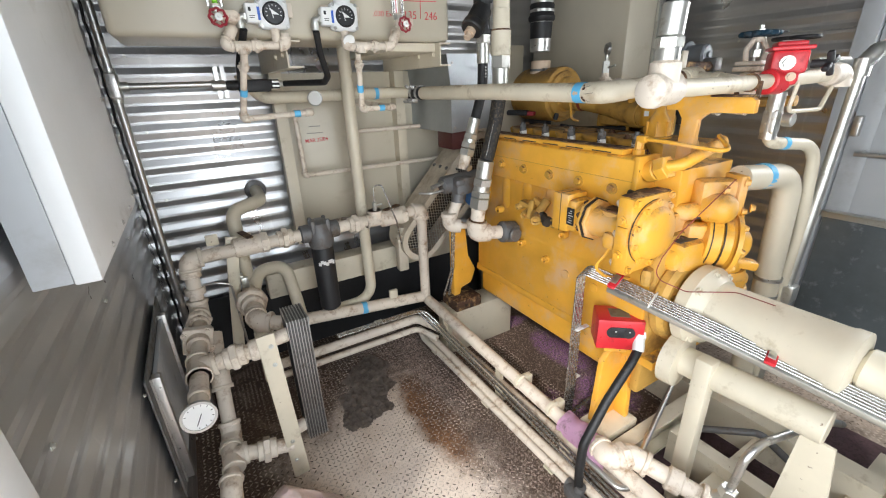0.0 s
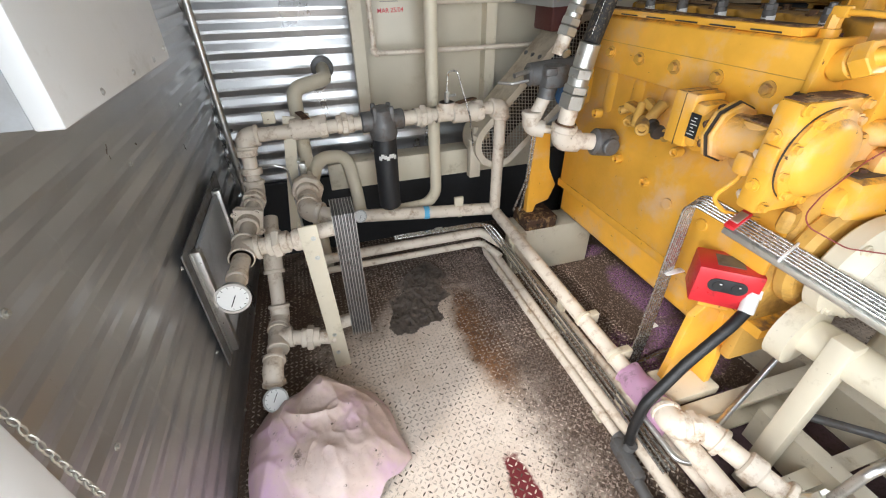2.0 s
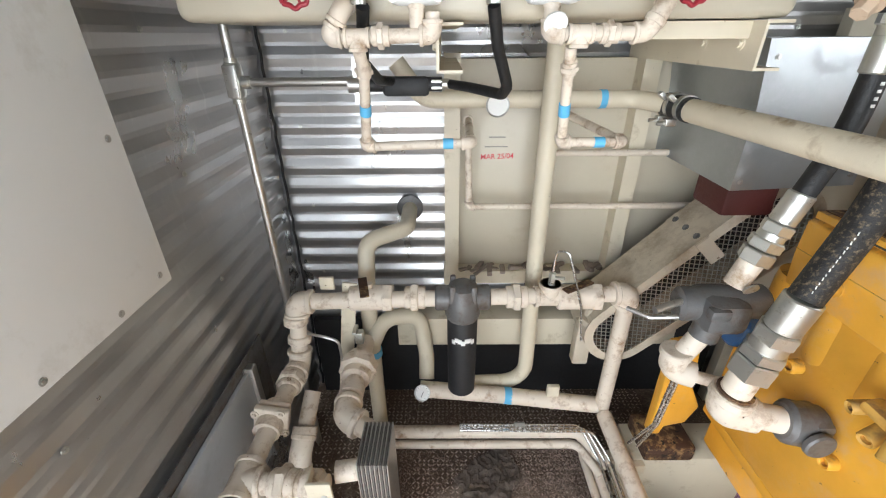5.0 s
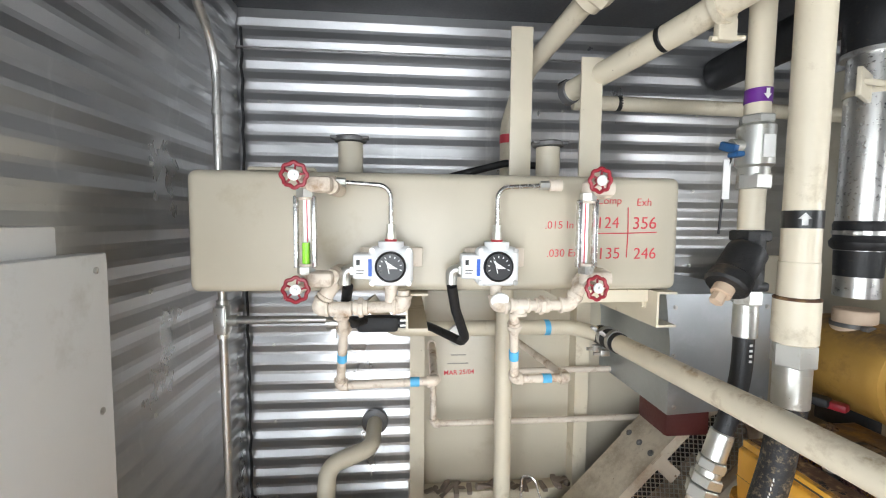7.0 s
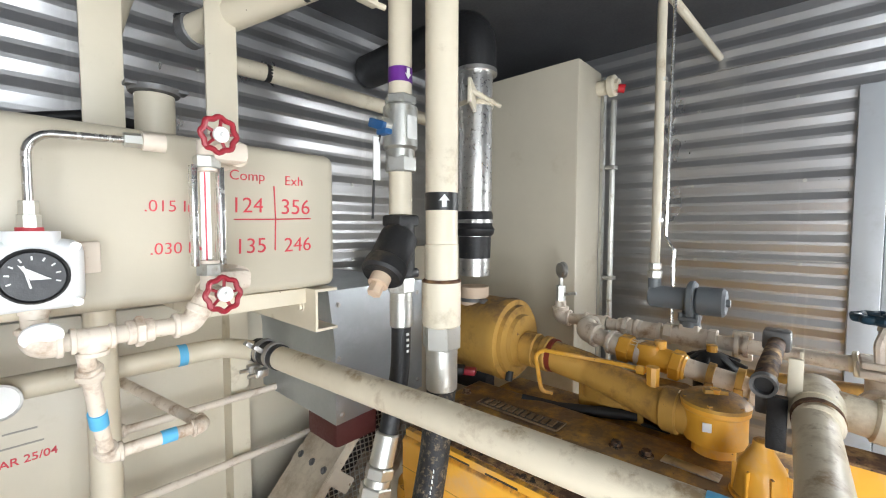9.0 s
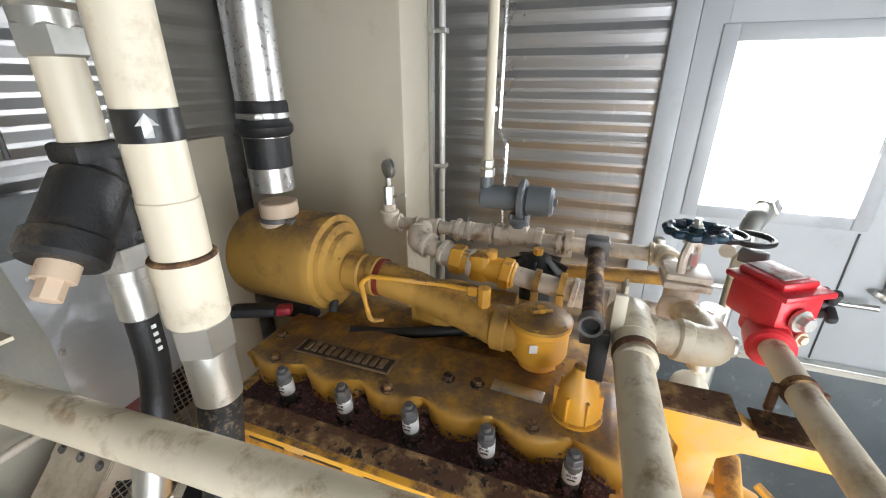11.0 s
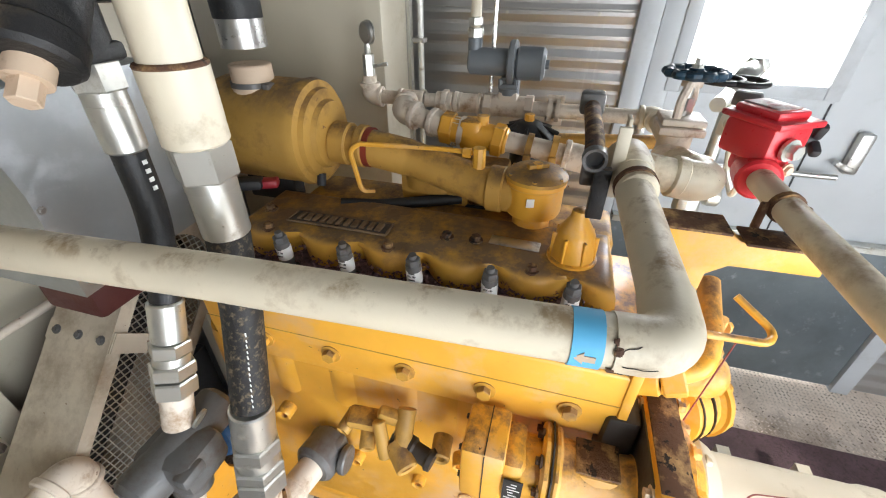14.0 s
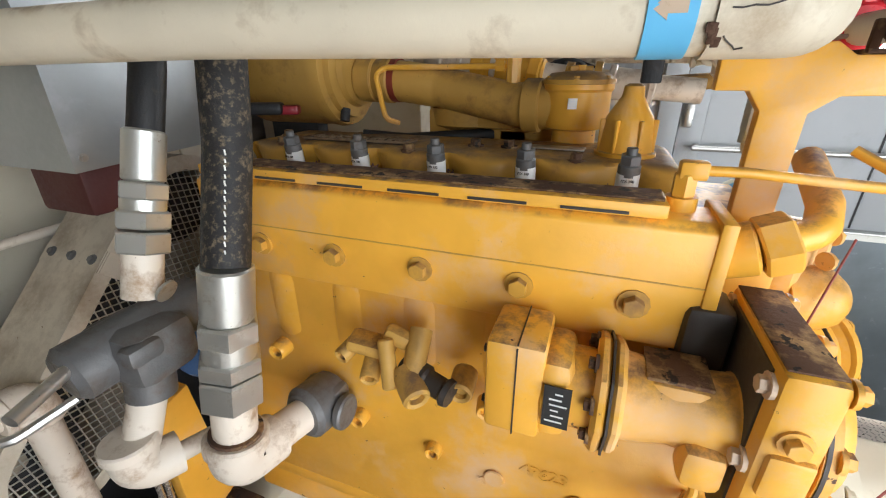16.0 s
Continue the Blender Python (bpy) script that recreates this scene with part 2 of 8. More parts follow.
def floor_surface():
    m = bpy.data.materials.new("worn_floor_paint")
    m.use_nodes = True
    nt = m.node_tree
    bs = nt.nodes["Principled BSDF"]
    pos = nt.nodes.new("ShaderNodeNewGeometry").outputs["Position"]
    base = ramp(nt, noise_of(nt, pos, 5, 7), [(0.3, (0.66, 0.54, 0.44)), (0.7, (0.88, 0.77, 0.67))])
    speck = ramp(nt, noise_of(nt, pos, 75, 5, 0.75), [(0.55, (0, 0, 0)), (0.68, (1, 1, 1))])
    base = blend(nt, speck, base, (0.26, 0.19, 0.12))

    def spot(cx, cy, rx, ry, soft, wob):
        mp = nt.nodes.new("ShaderNodeMapping")
        mp.inputs["Location"].default_value = (-cx / rx / 2, -cy / ry / 2, 0)
        mp.inputs["Scale"].default_value = (0.5 / rx, 0.5 / ry, 0)
        nt.links.new(pos, mp.inputs[0])
        ln = nt.nodes.new("ShaderNodeVectorMath")
        ln.operation = "LENGTH"
        nt.links.new(mp.outputs[0], ln.inputs[0])
        add = nt.nodes.new("ShaderNodeMath")
        add.operation = "MULTIPLY_ADD"
        nt.links.new(noise_of(nt, pos, 9, 8, 0.7), add.inputs[0])
        add.inputs[1].default_value = wob
        nt.links.new(ln.outputs["Value"], add.inputs[2])
        return ramp(nt, add.outputs[0], [(max(0, 0.5 + wob * 0.5 - soft), (1, 1, 1)), (min(1, 0.5 + wob * 0.5 + soft), (0, 0, 0))])

    soil = ramp(nt, noise_of(nt, pos, 110, 6, 0.8), [(0.3, (0.04, 0.026, 0.018)), (0.56, (0.13, 0.085, 0.06)), (0.68, (0.52, 0.41, 0.34))])
    rust = ramp(nt, noise_of(nt, pos, 40, 6, 0.8), [(0.35, (0.10, 0.038, 0.016)), (0.65, (0.34, 0.17, 0.07))])
    col = blend(nt, spot(0.66, 1.40, 0.11, 0.36, 0.12, 0.5), base, rust)
    for s in ((0.5, 2.2, 0.85, 0.42), (1.06, 1.2, 0.37, 1.5), (1.65, 0.6, 0.62, 2.6), (-0.36, 1.5, 0.34, 0.9), (0.1, 1.95, 0.26, 0.4)):
        col = blend(nt, spot(*s, 0.14, 0.55), col, soil)
    purple = ramp(nt, noise_of(nt, pos, 130, 5, 0.8), [(0.44, (0.06, 0.04, 0.045)), (0.56, (0.42, 0.20, 0.40))])
    for s in ((1.50, 1.84, 0.14, 0.06), (1.56, 1.42, 0.10, 0.22), (1.50, 1.05, 0.14, 0.16), (1.25, 1.0, 0.07, 0.2), (1.4, 0.45, 0.2, 0.35)):
        col = blend(nt, spot(*s, 0.1, 0.7), col, purple)
    for s in ((0.53, 0.62, 0.045, 0.2),):
        col = blend(nt, spot(*s, 0.05, 0.7), col, (0.16, 0.018, 0.022))
    nt.links.new(col, bs.inputs["Base Color"])
    bs.inputs["Roughness"].default_value = 0.62
    b = nt.nodes.new("ShaderNodeBump")
    b.inputs["Strength"].default_value, b.inputs["Distance"].default_value = 0.5, 0.004
    nt.links.new(noise_of(nt, pos, 120, 5, 0.8), b.inputs["Height"])
    nt.links.new(b.outputs[0], bs.inputs["Normal"])
    return m


FLOORM = floor_surface()


def glass(name, tint=(1, 1, 1), rough=0.02):
    m = bpy.data.materials.new(name)
    m.use_nodes = True
    bs = m.node_tree.nodes["Principled BSDF"]
    bs.inputs["Base Color"].default_value = (*tint, 1)
    bs.inputs["Roughness"].default_value, bs.inputs["Transmission Weight"].default_value, bs.inputs["IOR"].default_value = rough, 1.0, 1.3
    return m


GLASS = glass("clear_glass")
GLASS.node_tree.nodes["Principled BSDF"].inputs["IOR"].default_value = 1.04


def glow(name, colour, power):
    m = bpy.data.materials.new(name)
    m.use_nodes = True
    bs = m.node_tree.nodes["Principled BSDF"]
    bs.inputs["Base Color"].default_value = (0, 0, 0, 1)
    bs.inputs["Emission Color"].default_value, bs.inputs["Emission Strength"].default_value = (*colour, 1), power
    return m


SKYB = glow("hazy_sky_backdrop", (0.95, 0.98, 1.0), 3.0)


# ---- shapes: each gives a bmesh in the place's own coordinates ----
def V(*a):
    return Vector(a)


def turn_to(d):
    return Vector((0, 0, 1)).rotation_difference(Vector(d).normalized()).to_matrix().to_4x4()


def box(c, s, bev=0.0, rot=None, seg=2):
    bm = bmesh.new()
    bmesh.ops.create_cube(bm, size=1)
    bmesh.ops.scale(bm, vec=s, verts=bm.verts)
    if bev:
        bmesh.ops.bevel(bm, geom=bm.edges[:], offset=bev, segments=seg, profile=0.5, affect="EDGES")
    m = Matrix.Translation(c) @ (Euler([radians(a) for a in rot]).to_matrix().to_4x4() if rot else Matrix())
    bmesh.ops.transform(bm, matrix=m, verts=bm.verts)
    return bm


def span(a, b, bev=0.0):
    """A box from one corner to the other."""
    a, b = Vector(a), Vector(b)
    return box((a + b) / 2, [max(abs(v), 1e-4) for v in b - a], bev)


def bar(a, b, w, h, up=(0, 0, 1), bev=0.0):
    """A straight bar of width w and height h from a to b."""
    a, b = Vector(a), Vector(b)
    y = (b - a).normalized()
    x = y.cross(Vector(up)).normalized()
    m = Matrix((x, y, x.cross(y))).transposed().to_4x4()
    bm = box((0, 0, 0), (w, (b - a).length, h), bev)
    bmesh.ops.transform(bm, matrix=Matrix.Translation((a + b) / 2) @ m, verts=bm.verts)
    return bm


def lathe(prof, at, axis, seg=24):
    """prof: (distance along axis, radius) pairs."""
    bm = bmesh.new()
    m = Matrix.Translation(at) @ turn_to(axis)
    rings = []
    for h, r in prof:
        rings.append([bm.verts.new(m @ Vector((max(r, 1e-4) * math.cos(i * math.tau / seg), max(r, 1e-4) * math.sin(i * math.tau / seg), h))) for i in range(seg)])
    for a, b in zip(rings, rings[1:]):
        for i in range(seg):
            j = (i + 1) % seg
            bm.faces.new((a[i], a[j], b[j], b[i]))
    bm.faces.new(rings[0][::-1])
    bm.faces.new(rings[-1])
    return bm


def cyl(a, b, r, seg=20, edge=0.0, r2=None):
    a, b = Vector(a), Vector(b)
    n = (b - a).length
    e = min(edge, n / 3)
    r2 = r if r2 is None else r2
    prof = [(0, r - e), (e, r), (n - e, r2), (n, r2 - e)] if e else [(0, r), (n, r2)]
    return lathe(prof, a, b - a, seg)


def hexa(a, b, r):
    return cyl(a, b, r, 6, r * 0.08)


def rounded(pts, rad, steps=7):
    pts = [Vector(p) for p in pts]
    out = [pts[0]]
    for i in range(1, len(pts) - 1):
        p, q, s = pts[i - 1], pts[i], pts[i + 1]
        u, w = (p - q).normalized(), (s - q).normalized()
        ang = u.angle(w)
        if ang > 3.05:
            out.append(q)
            continue
        k = min(rad / math.tan(ang / 2), (p - q).length * 0.49, (s - q).length * 0.49)
        rr = k * math.tan(ang / 2)
        mid = q + (u + w).normalized() * (rr / math.sin(ang / 2))
        a0, a1 = q + u * k - mid, q + w * k - mid
        for j in range(steps + 1):
            out.append(mid + a0.normalized().slerp(a1.normalized(), j / steps).normalized() * a0.length)
    out.append(pts[-1])
    return out


def sweep(pts, r, seg=14, rad=None):
    pts = rounded(pts, rad, 7) if rad else [Vector(p) for p in pts]
    bm = bmesh.new()
    rings, nrm = [], None
    for i, p in enumerate(pts):
        t = (pts[min(i + 1, len(pts) - 1)] - pts[max(i - 1, 0)]).normalized()
        if nrm is None:
            nrm = t.orthogonal().normalized()
        nrm = (nrm - t * nrm.dot(t)).normalized()
        bi = t.cross(nrm)
        rr = r(i / (len(pts) - 1)) if callable(r) else r
        rings.append([bm.verts.new(p + (nrm * math.cos(k * math.tau / seg) + bi * math.sin(k * math.tau / seg)) * rr) for k in range(seg)])
    for a, b in zip(rings, rings[1:]):
        for k in range(seg):
            j = (k + 1) % seg
            bm.faces.new((a[k], a[j], b[j], b[k]))
    bm.faces.new(rings[0][::-1])
    bm.faces.new(rings[-1])
    return bm


def prism(poly, axis, a, b, bev=0.0):
    """A flat outline, pushed along x, y or z from a to b. The outline's pairs are the other two axes in order."""
    bm = bmesh.new()

    def at(p, v):
        return {"x": (v, *p), "y": (p[0], v, p[1]), "z": (*p, v)}[axis]
    lo, hi = [bm.verts.new(at(p, a)) for p in poly], [bm.verts.new(at(p, b)) for p in poly]
    n = len(poly)
    bm.faces.new(lo)
    bm.faces.new(hi[::-1])
    for i in range(n):
        j = (i + 1) % n
        bm.faces.new((lo[j], lo[i], hi[i], hi[j]))
    bmesh.ops.recalc_face_normals(bm, faces=bm.faces)
    if bev:
        bmesh.ops.bevel(bm, geom=bm.edges[:], offset=bev, segments=2, profile=0.5, affect="EDGES")
    return bm


def merge(*bms):
    out = bmesh.new()
    for b in bms:
        me = bpy.data.meshes.new("tmp")
        b.to_mesh(me)
        b.free()
        out.from_mesh(me)
        bpy.data.meshes.remove(me)
    return out


BASE = {}


def thing(name, at, label="", category="", group="", kind=""):
    ob = new(name)
    ob.empty_display_size = 0.05
    ob.location = at
    BASE[ob] = Vector(at)
    return tagged(ob, label, category, group, kind)


def part(name, bm, material, parent=None, label="", category="", group="", kind="", flat=False, bevel=0.0):
    """Links a bmesh as one mesh object, under a thing or part, or alone."""
    me = bpy.data.meshes.new(name)
    at = BASE.get(parent, Vector((0, 0, 0)))
    bmesh.ops.recalc_face_normals(bm, faces=bm.faces)
    bm.to_mesh(me)
    bm.free()
    me.transform(Matrix.Translation(-at))
    me.materials.append(material)
    ob = new(name, me)
    if parent is not None:
        ob.parent = parent
    BASE[ob] = at
    if not flat:
        for p in me.polygons:
            p.use_smooth = True
        me.set_sharp_from_angle(angle=radians(38))
    return tagged(ob, label, category, group, kind)


def pipe(name, label, pts, r, material=None, screwed=True, rad=None, category="pipe", group="", seg=16, elbow_scale=1.32):
    """A pipe run through the points: straight lengths and thick elbows where screwed, else one bent tube."""
    material = material or PIPEW
    pts = [Vector(p) for p in pts]
    th = thing(name, pts[0], label, category, group)
    if not screwed or len(pts) == 2:
        part("tube" if not screwed else "pipe_length", sweep(pts, r, seg, rad or r * 3), material, th)
        return th
    k = r * 1.9
    for i, (a, b) in enumerate(zip(pts, pts[1:])):
        u = (b - a).normalized()
        part("pipe_length", cyl(a + u * (k * 0.9 if i else 0), b - u * (k * 0.9 if i < len(pts) - 2 else 0), r, seg), material, th)
    for p, q, s in zip(pts, pts[1:], pts[2:]):
        u, w = (p - q).normalized(), (s - q).normalized()
        R = r * elbow_scale
        part("elbow", merge(sweep([q + u * k, q, q + w * k], R, seg, k * 0.8), cyl(q + u * k * 1.02, q + u * (k - r * 0.55), R * 1.13, seg, r * 0.1),
                            cyl(q + w * k * 1.02, q + w * (k - r * 0.55), R * 1.13, seg, r * 0.1)), material, th)
    return th


def collar(th, p, axis, r, n=0.03, material=None, name="coupling", label=""):
    p, u = Vector(p), Vector(axis).normalized()
    return part(name, cyl(p - u * n / 2, p + u * n / 2, r, 18, n * 0.12), material or PIPEW, th, label)


def union(th, p, axis, r, material=None, name="union"):
    p, u = Vector(p), Vector(axis).normalized()
    return part(name, merge(hexa(p - u * r * 0.45, p + u * r * 0.45, r * 1.75), cyl(p - u * r * 1.2, p - u * r * 0.4, r * 1.35, 18, r * 0.1), cyl(p + u * r * 0.4, p + u * r * 1.3, r * 1.35, 18, r * 0.1)), material or PIPEW, th)


def tee(th, p, axis, side, r, material=None):
    p, u, w = Vector(p), Vector(axis).normalized(), Vector(side).normalized()
    k = r * 2.0
    return part("tee", merge(cyl(p - u * k, p + u * k, r * 1.3, 18), cyl(p, p + w * k, r * 1.3, 18), cyl(p - u * k, p - u * k * 0.72, r * 1.47, 18, r * 0.08),
                             cyl(p + u * k * 0.72, p + u * k, r * 1.47, 18, r * 0.08), cyl(p + w * k * 0.72, p + w * k, r * 1.47, 18, r * 0.08)), material or PIPEW, th)


def band(th, p, axis, r, n, material, name="tape", label=""):
    p, u = Vector(p), Vector(axis).normalized()
    return part(name, cyl(p - u * n / 2, p + u * n / 2, r + 0.0012, 22), material, th, label)


def bolts(th, places, axis, r, h, material, name="bolt"):
    u = Vector(axis).normalized()
    for p in places:
        p = Vector(p)
        part(name, merge(cyl(p - u * 0.002, p + u * h * 0.25, r * 1.5, 12), hexa(p, p + u * h, r)), material, th)


def words(text, at, axis_x, axis_y, size, material, parent, name="lettering", bold=0.0):
    cu = bpy.data.curves.new(name, "FONT")
    cu.body, cu.size, cu.extrude, cu.offset = text, size, 0.0004, bold
    tmp = bpy.data.objects.new(name, cu)
    scene.collection.objects.link(tmp)
    dg = bpy.context.evaluated_depsgraph_get()
    me = bpy.data.meshes.new_from_object(tmp.evaluated_get(dg))
    bpy.data.objects.remove(tmp)
    x, y = Vector(axis_x).normalized(), Vector(axis_y).normalized()
    m = Matrix.Translation(at) @ Matrix((x, y, x.cross(y))).transposed().to_4x4()
    bm = bmesh.new()
    bm.from_mesh(me)
    bmesh.ops.transform(bm, matrix=m, verts=bm.verts)
    return part(name, bm, material, parent, flat=True)


# ---- the shell ----
WX, NY, EX, SY, TOP = -0.375, 2.42, 2.62, -1.30, 2.70


def rib_sheet(u0, u1, z0, z1, place, pitch=0.082, depth=0.0065):
    """A trapezoid-ribbed sheet with horizontal ribs; place(u, z, out) gives the point."""
    bm = bmesh.new()
    prof = []
    z = math.floor(z0 / pitch) * pitch
    while z < z1:
        for dz, d in ((0, 0), (0.013, 0), (0.041, 1), (0.054, 1)):
            if z0 <= z + dz <= z1:
                prof.append((z + dz, d * depth))
        z += pitch
    prof = [(z0, prof[0][1])] + prof + [(z1, prof[-1][1])]
    n = 1
    cols = []
    for i in range(n + 1):
        u = u0 + (u1 - u0) * i / n
        cols.append([bm.verts.new(place(u, zz, d)) for zz, d in prof] + [bm.verts.new(place(u, z1, -0.06)), bm.verts.new(place(u, z0, -0.06))])
    m = len(cols[0])
    for a, b in zip(cols, cols[1:]):
        for k in range(m):
            bm.faces.new((a[k], a[(k + 1) % m], b[(k + 1) % m], b[k]))
    bm.faces.new(cols[0][::-1])
    bm.faces.new(cols[-1])
    return bm


part("wall_north", rib_sheet(WX - 0.06, EX + 0.06, 0, TOP, lambda u, z, d: (u, NY - d, z)), WALLM, kind="structure", label="ribbed bare metal sheet wall with horizontal corrugations", flat=True)
part("wall_west", merge(rib_sheet(0.56, NY - 0.017, 0, TOP, lambda u, z, d: (WX + d, u, z)), rib_sheet(SY, -0.75, 0, TOP, lambda u, z, d: (WX + d, u, z)),
                        rib_sheet(-0.7501, 0.5601, 2.12, TOP, lambda u, z, d: (WX + d, u, z))), WALLM, kind="structure", label="ribbed metal sheet wall around an open doorway", flat=True)
part("wall_east", merge(rib_sheet(0.79, NY - 0.017, 0, TOP, lambda u, z, d: (EX - d, u, z)), rib_sheet(SY, -0.63, 0, TOP, lambda u, z, d: (EX - d, u, z)),
                        rib_sheet(-0.6301, 0.7901, 2.33, TOP, lambda u, z, d: (EX - d, u, z))), WALLM, kind="structure", label="ribbed metal sheet wall around a grey door", flat=True)
part("wall_south", merge(rib_sheet(WX - 0.06, -0.22, 0, TOP, lambda u, z, d: (u, SY + d, z)), rib_sheet(0.82, EX + 0.06, 0, TOP, lambda u, z, d: (u, SY + d, z)),
                         rib_sheet(-0.2201, 0.8201, 2.45, TOP, lambda u, z, d: (u, SY + d, z))), WALLM, kind="structure", label="ribbed metal sheet wall with an open doorway", flat=True)
part("ceiling", span((WX - 0.06, SY - 0.06, TOP), (EX + 0.06, NY + 0.06, TOP + 0.06)), CEILM, kind="structure", label="dark dull metal ceiling sheet")
floor = part("floor", span((WX - 0.06, SY - 0.06, -0.06), (EX + 0.06, NY + 0.06, 0)), FLOORM, kind="structure", label="cream-painted tread plate floor, stained with rust and grit")
part("ground", span((-40, -40, -0.3), (40, 40, -0.25)), surface("gravel_yard", (0.30, 0.28, 0.25), 0.9, vary=0.3, dirt=(0.12, 0.11, 0.1), amount=0.4, size=12, bump=0.8), kind="structure", label="pale gravel yard outside the doorways")
part("trim", merge(*[sweep([(WX + 0.022 + 0.003 * math.sin(i * 2.4), NY - 0.022 - 0.003 * math.cos(i * 3.1), 0.02 + i * 0.05) for i in range(53)], 0.006, 6)]), DARK, kind="structure", label="grey bead of sealant in the wall corner")
part("trim", merge(span((WX - 0.02, NY - 0.034, 2.54), (1.05, NY - 0.018, 2.545))), STEEL, kind="structure", label="lap seam between wall sheets")
part("trim", merge(span((EX - 0.022, 0.80, 1.70), (EX - 0.0165, NY - 0.03, 1.704)), span((EX - 0.022, 0.80, 2.50), (EX - 0.0165, NY - 0.03, 2.504))), STEEL, kind="structure", label="lap seam between wall sheets")


def door_east():
    d = thing("door_1", (EX, 0.25, 0), "pale grey steel door with a bright window and a dark metal kick plate, closed", "door", kind="structure")
    x = EX - 0.03
    part("door_frame", merge(span((x - 0.02, 0.72, 0), (EX + 0.05, 0.80, 2.34), 0.004), span((x - 0.02, -0.64, 0), (EX + 0.05, -0.56, 2.34), 0.004), span((x - 0.018, -0.56, 2.262), (EX + 0.05, 0.72, 2.338), 0.004)), DOORP, d)
    leaf = part("door_leaf", merge(span((x, 0.625, 0.03), (x + 0.045, 0.715, 2.255), 0.003), span((x, -0.555, 0.03), (x + 0.045, 0.055, 2.255), 0.003),
                                   span((x + 0.0005, 0.055, 0.03), (x + 0.0445, 0.625, 1.44)), span((x + 0.0005, 0.055, 2.09), (x + 0.0445, 0.625, 2.255))), DOORP, d)
    part("window_frame", merge(span((x - 0.008, 0.588, 1.43), (x + 0.012, 0.64, 2.11), 0.003), span((x - 0.008, 0.045, 1.43), (x + 0.012, 0.096, 2.11), 0.003),
                               span((x - 0.006, 0.096, 1.43), (x + 0.012, 0.588, 1.476), 0.003), span((x - 0.006, 0.096, 2.056), (x + 0.012, 0.588, 2.11), 0.003)), DOORP, d)
    pane = part("pane", span((x + 0.018, 0.07, 1.45), (x + 0.024, 0.61, 2.08)), glass("window_pane", (1, 1, 1), 0.05), d, "clear window pane")
    pane.visible_shadow = False
    part("kick_plate", span((x - 0.006, -0.55, 0.03), (x - 0.001, 0.71, 0.845)), surface("worn_kick_plate", (0.20, 0.235, 0.26), 0.35, 0.6, vary=0.2, dirt=(0.42, 0.46, 0.5), amount=0.1, size=16, bump=0.08), d, "blue-grey scuffed metal kick plate")
    part("panel_seam", merge(span((x - 0.003, -0.55, 0.858), (x + 0.0, 0.71, 0.864)), span((x - 0.003, 0.06, 0.88), (x + 0.0, 0.066, 1.42))), DARK, d)
    lat = part("latch", merge(box((x - 0.02, -0.09, 1.25), (0.04, 0.05, 0.16), 0.012), box((x - 0.035, -0.06, 1.20), (0.025, 0.07, 0.022), 0.006, (25, 0, 0))), STEEL, d, "grey steel latch")
    part("ledge", merge(span((x - 0.045, -0.55, 0.868), (x - 0.001, 0.71, 0.876), 0.002), span((x - 0.045, -0.55, 0.846), (x - 0.040, 0.71, 0.868))), ZINC, d, "folded galvanised drip ledge")
    part("push_bar", merge(cyl((x - 0.05, 0.66, 1.16), (x - 0.05, -0.05, 1.16), 0.011), cyl((x, 0.64, 1.16), (x - 0.05, 0.64, 1.16), 0.012), box((x - 0.02, 0.69, 1.28), (0.035, 0.03, 0.09), 0.006)), STEEL, d, "steel push bar")
    return d


door_east()
part("backdrop", span((EX + 2.5, -3, -0.2), (EX + 2.52, 3.5, 4.5)), SKYB, kind="structure", label="washed-out daylight beyond the window")


def door_west():
    d = thing("door_2", (WX, 0.54, 0), "white painted doorway frame with aluminium edge, open", "door frame", kind="structure")
    part("door_frame", merge(span((WX - 0.06, 0.48, 0), (WX + 0.035, 0.565, 2.12), 0.006), span((WX - 0.06, -0.76, 0), (WX + 0.035, -0.70, 2.12), 0.006), span((WX - 0.06, -0.70, 2.06), (WX + 0.033, 0.48, 2.12), 0.006)), WHITEP, d)
    part("aluminium_edge", merge(span((WX - 0.05, 0.455, 0), (WX + 0.02, 0.482, 2.06), 0.003)), STEEL, d)
    return d


door_west()


def chain(a, b, n):
    c = thing("door_chain", a, "thin bright steel chain hanging slack on the wall", "chain")
    a, b = Vector(a), Vector(b)
    for i in range(n):
        f = (i + 0.5) / n
        p = a.lerp(b, f) - Vector((0, 0, 0.03 * math.sin(math.pi * f)))
        u = (b - a).normalized()
        w = V(1, 0, 0) if i % 2 else u.cross(V(1, 0, 0)).normalized()
        ring = [p + u * 0.010 * math.cos(t) + w * 0.005 * math.sin(t) for t in [k * math.tau / 10 for k in range(11)]]
        part("link", sweep(ring, 0.0017, 5), ZINC, c)
    return c


chain((WX + 0.030, 0.575, 1.02), (WX + 0.028, 0.60, 0.72), 18)


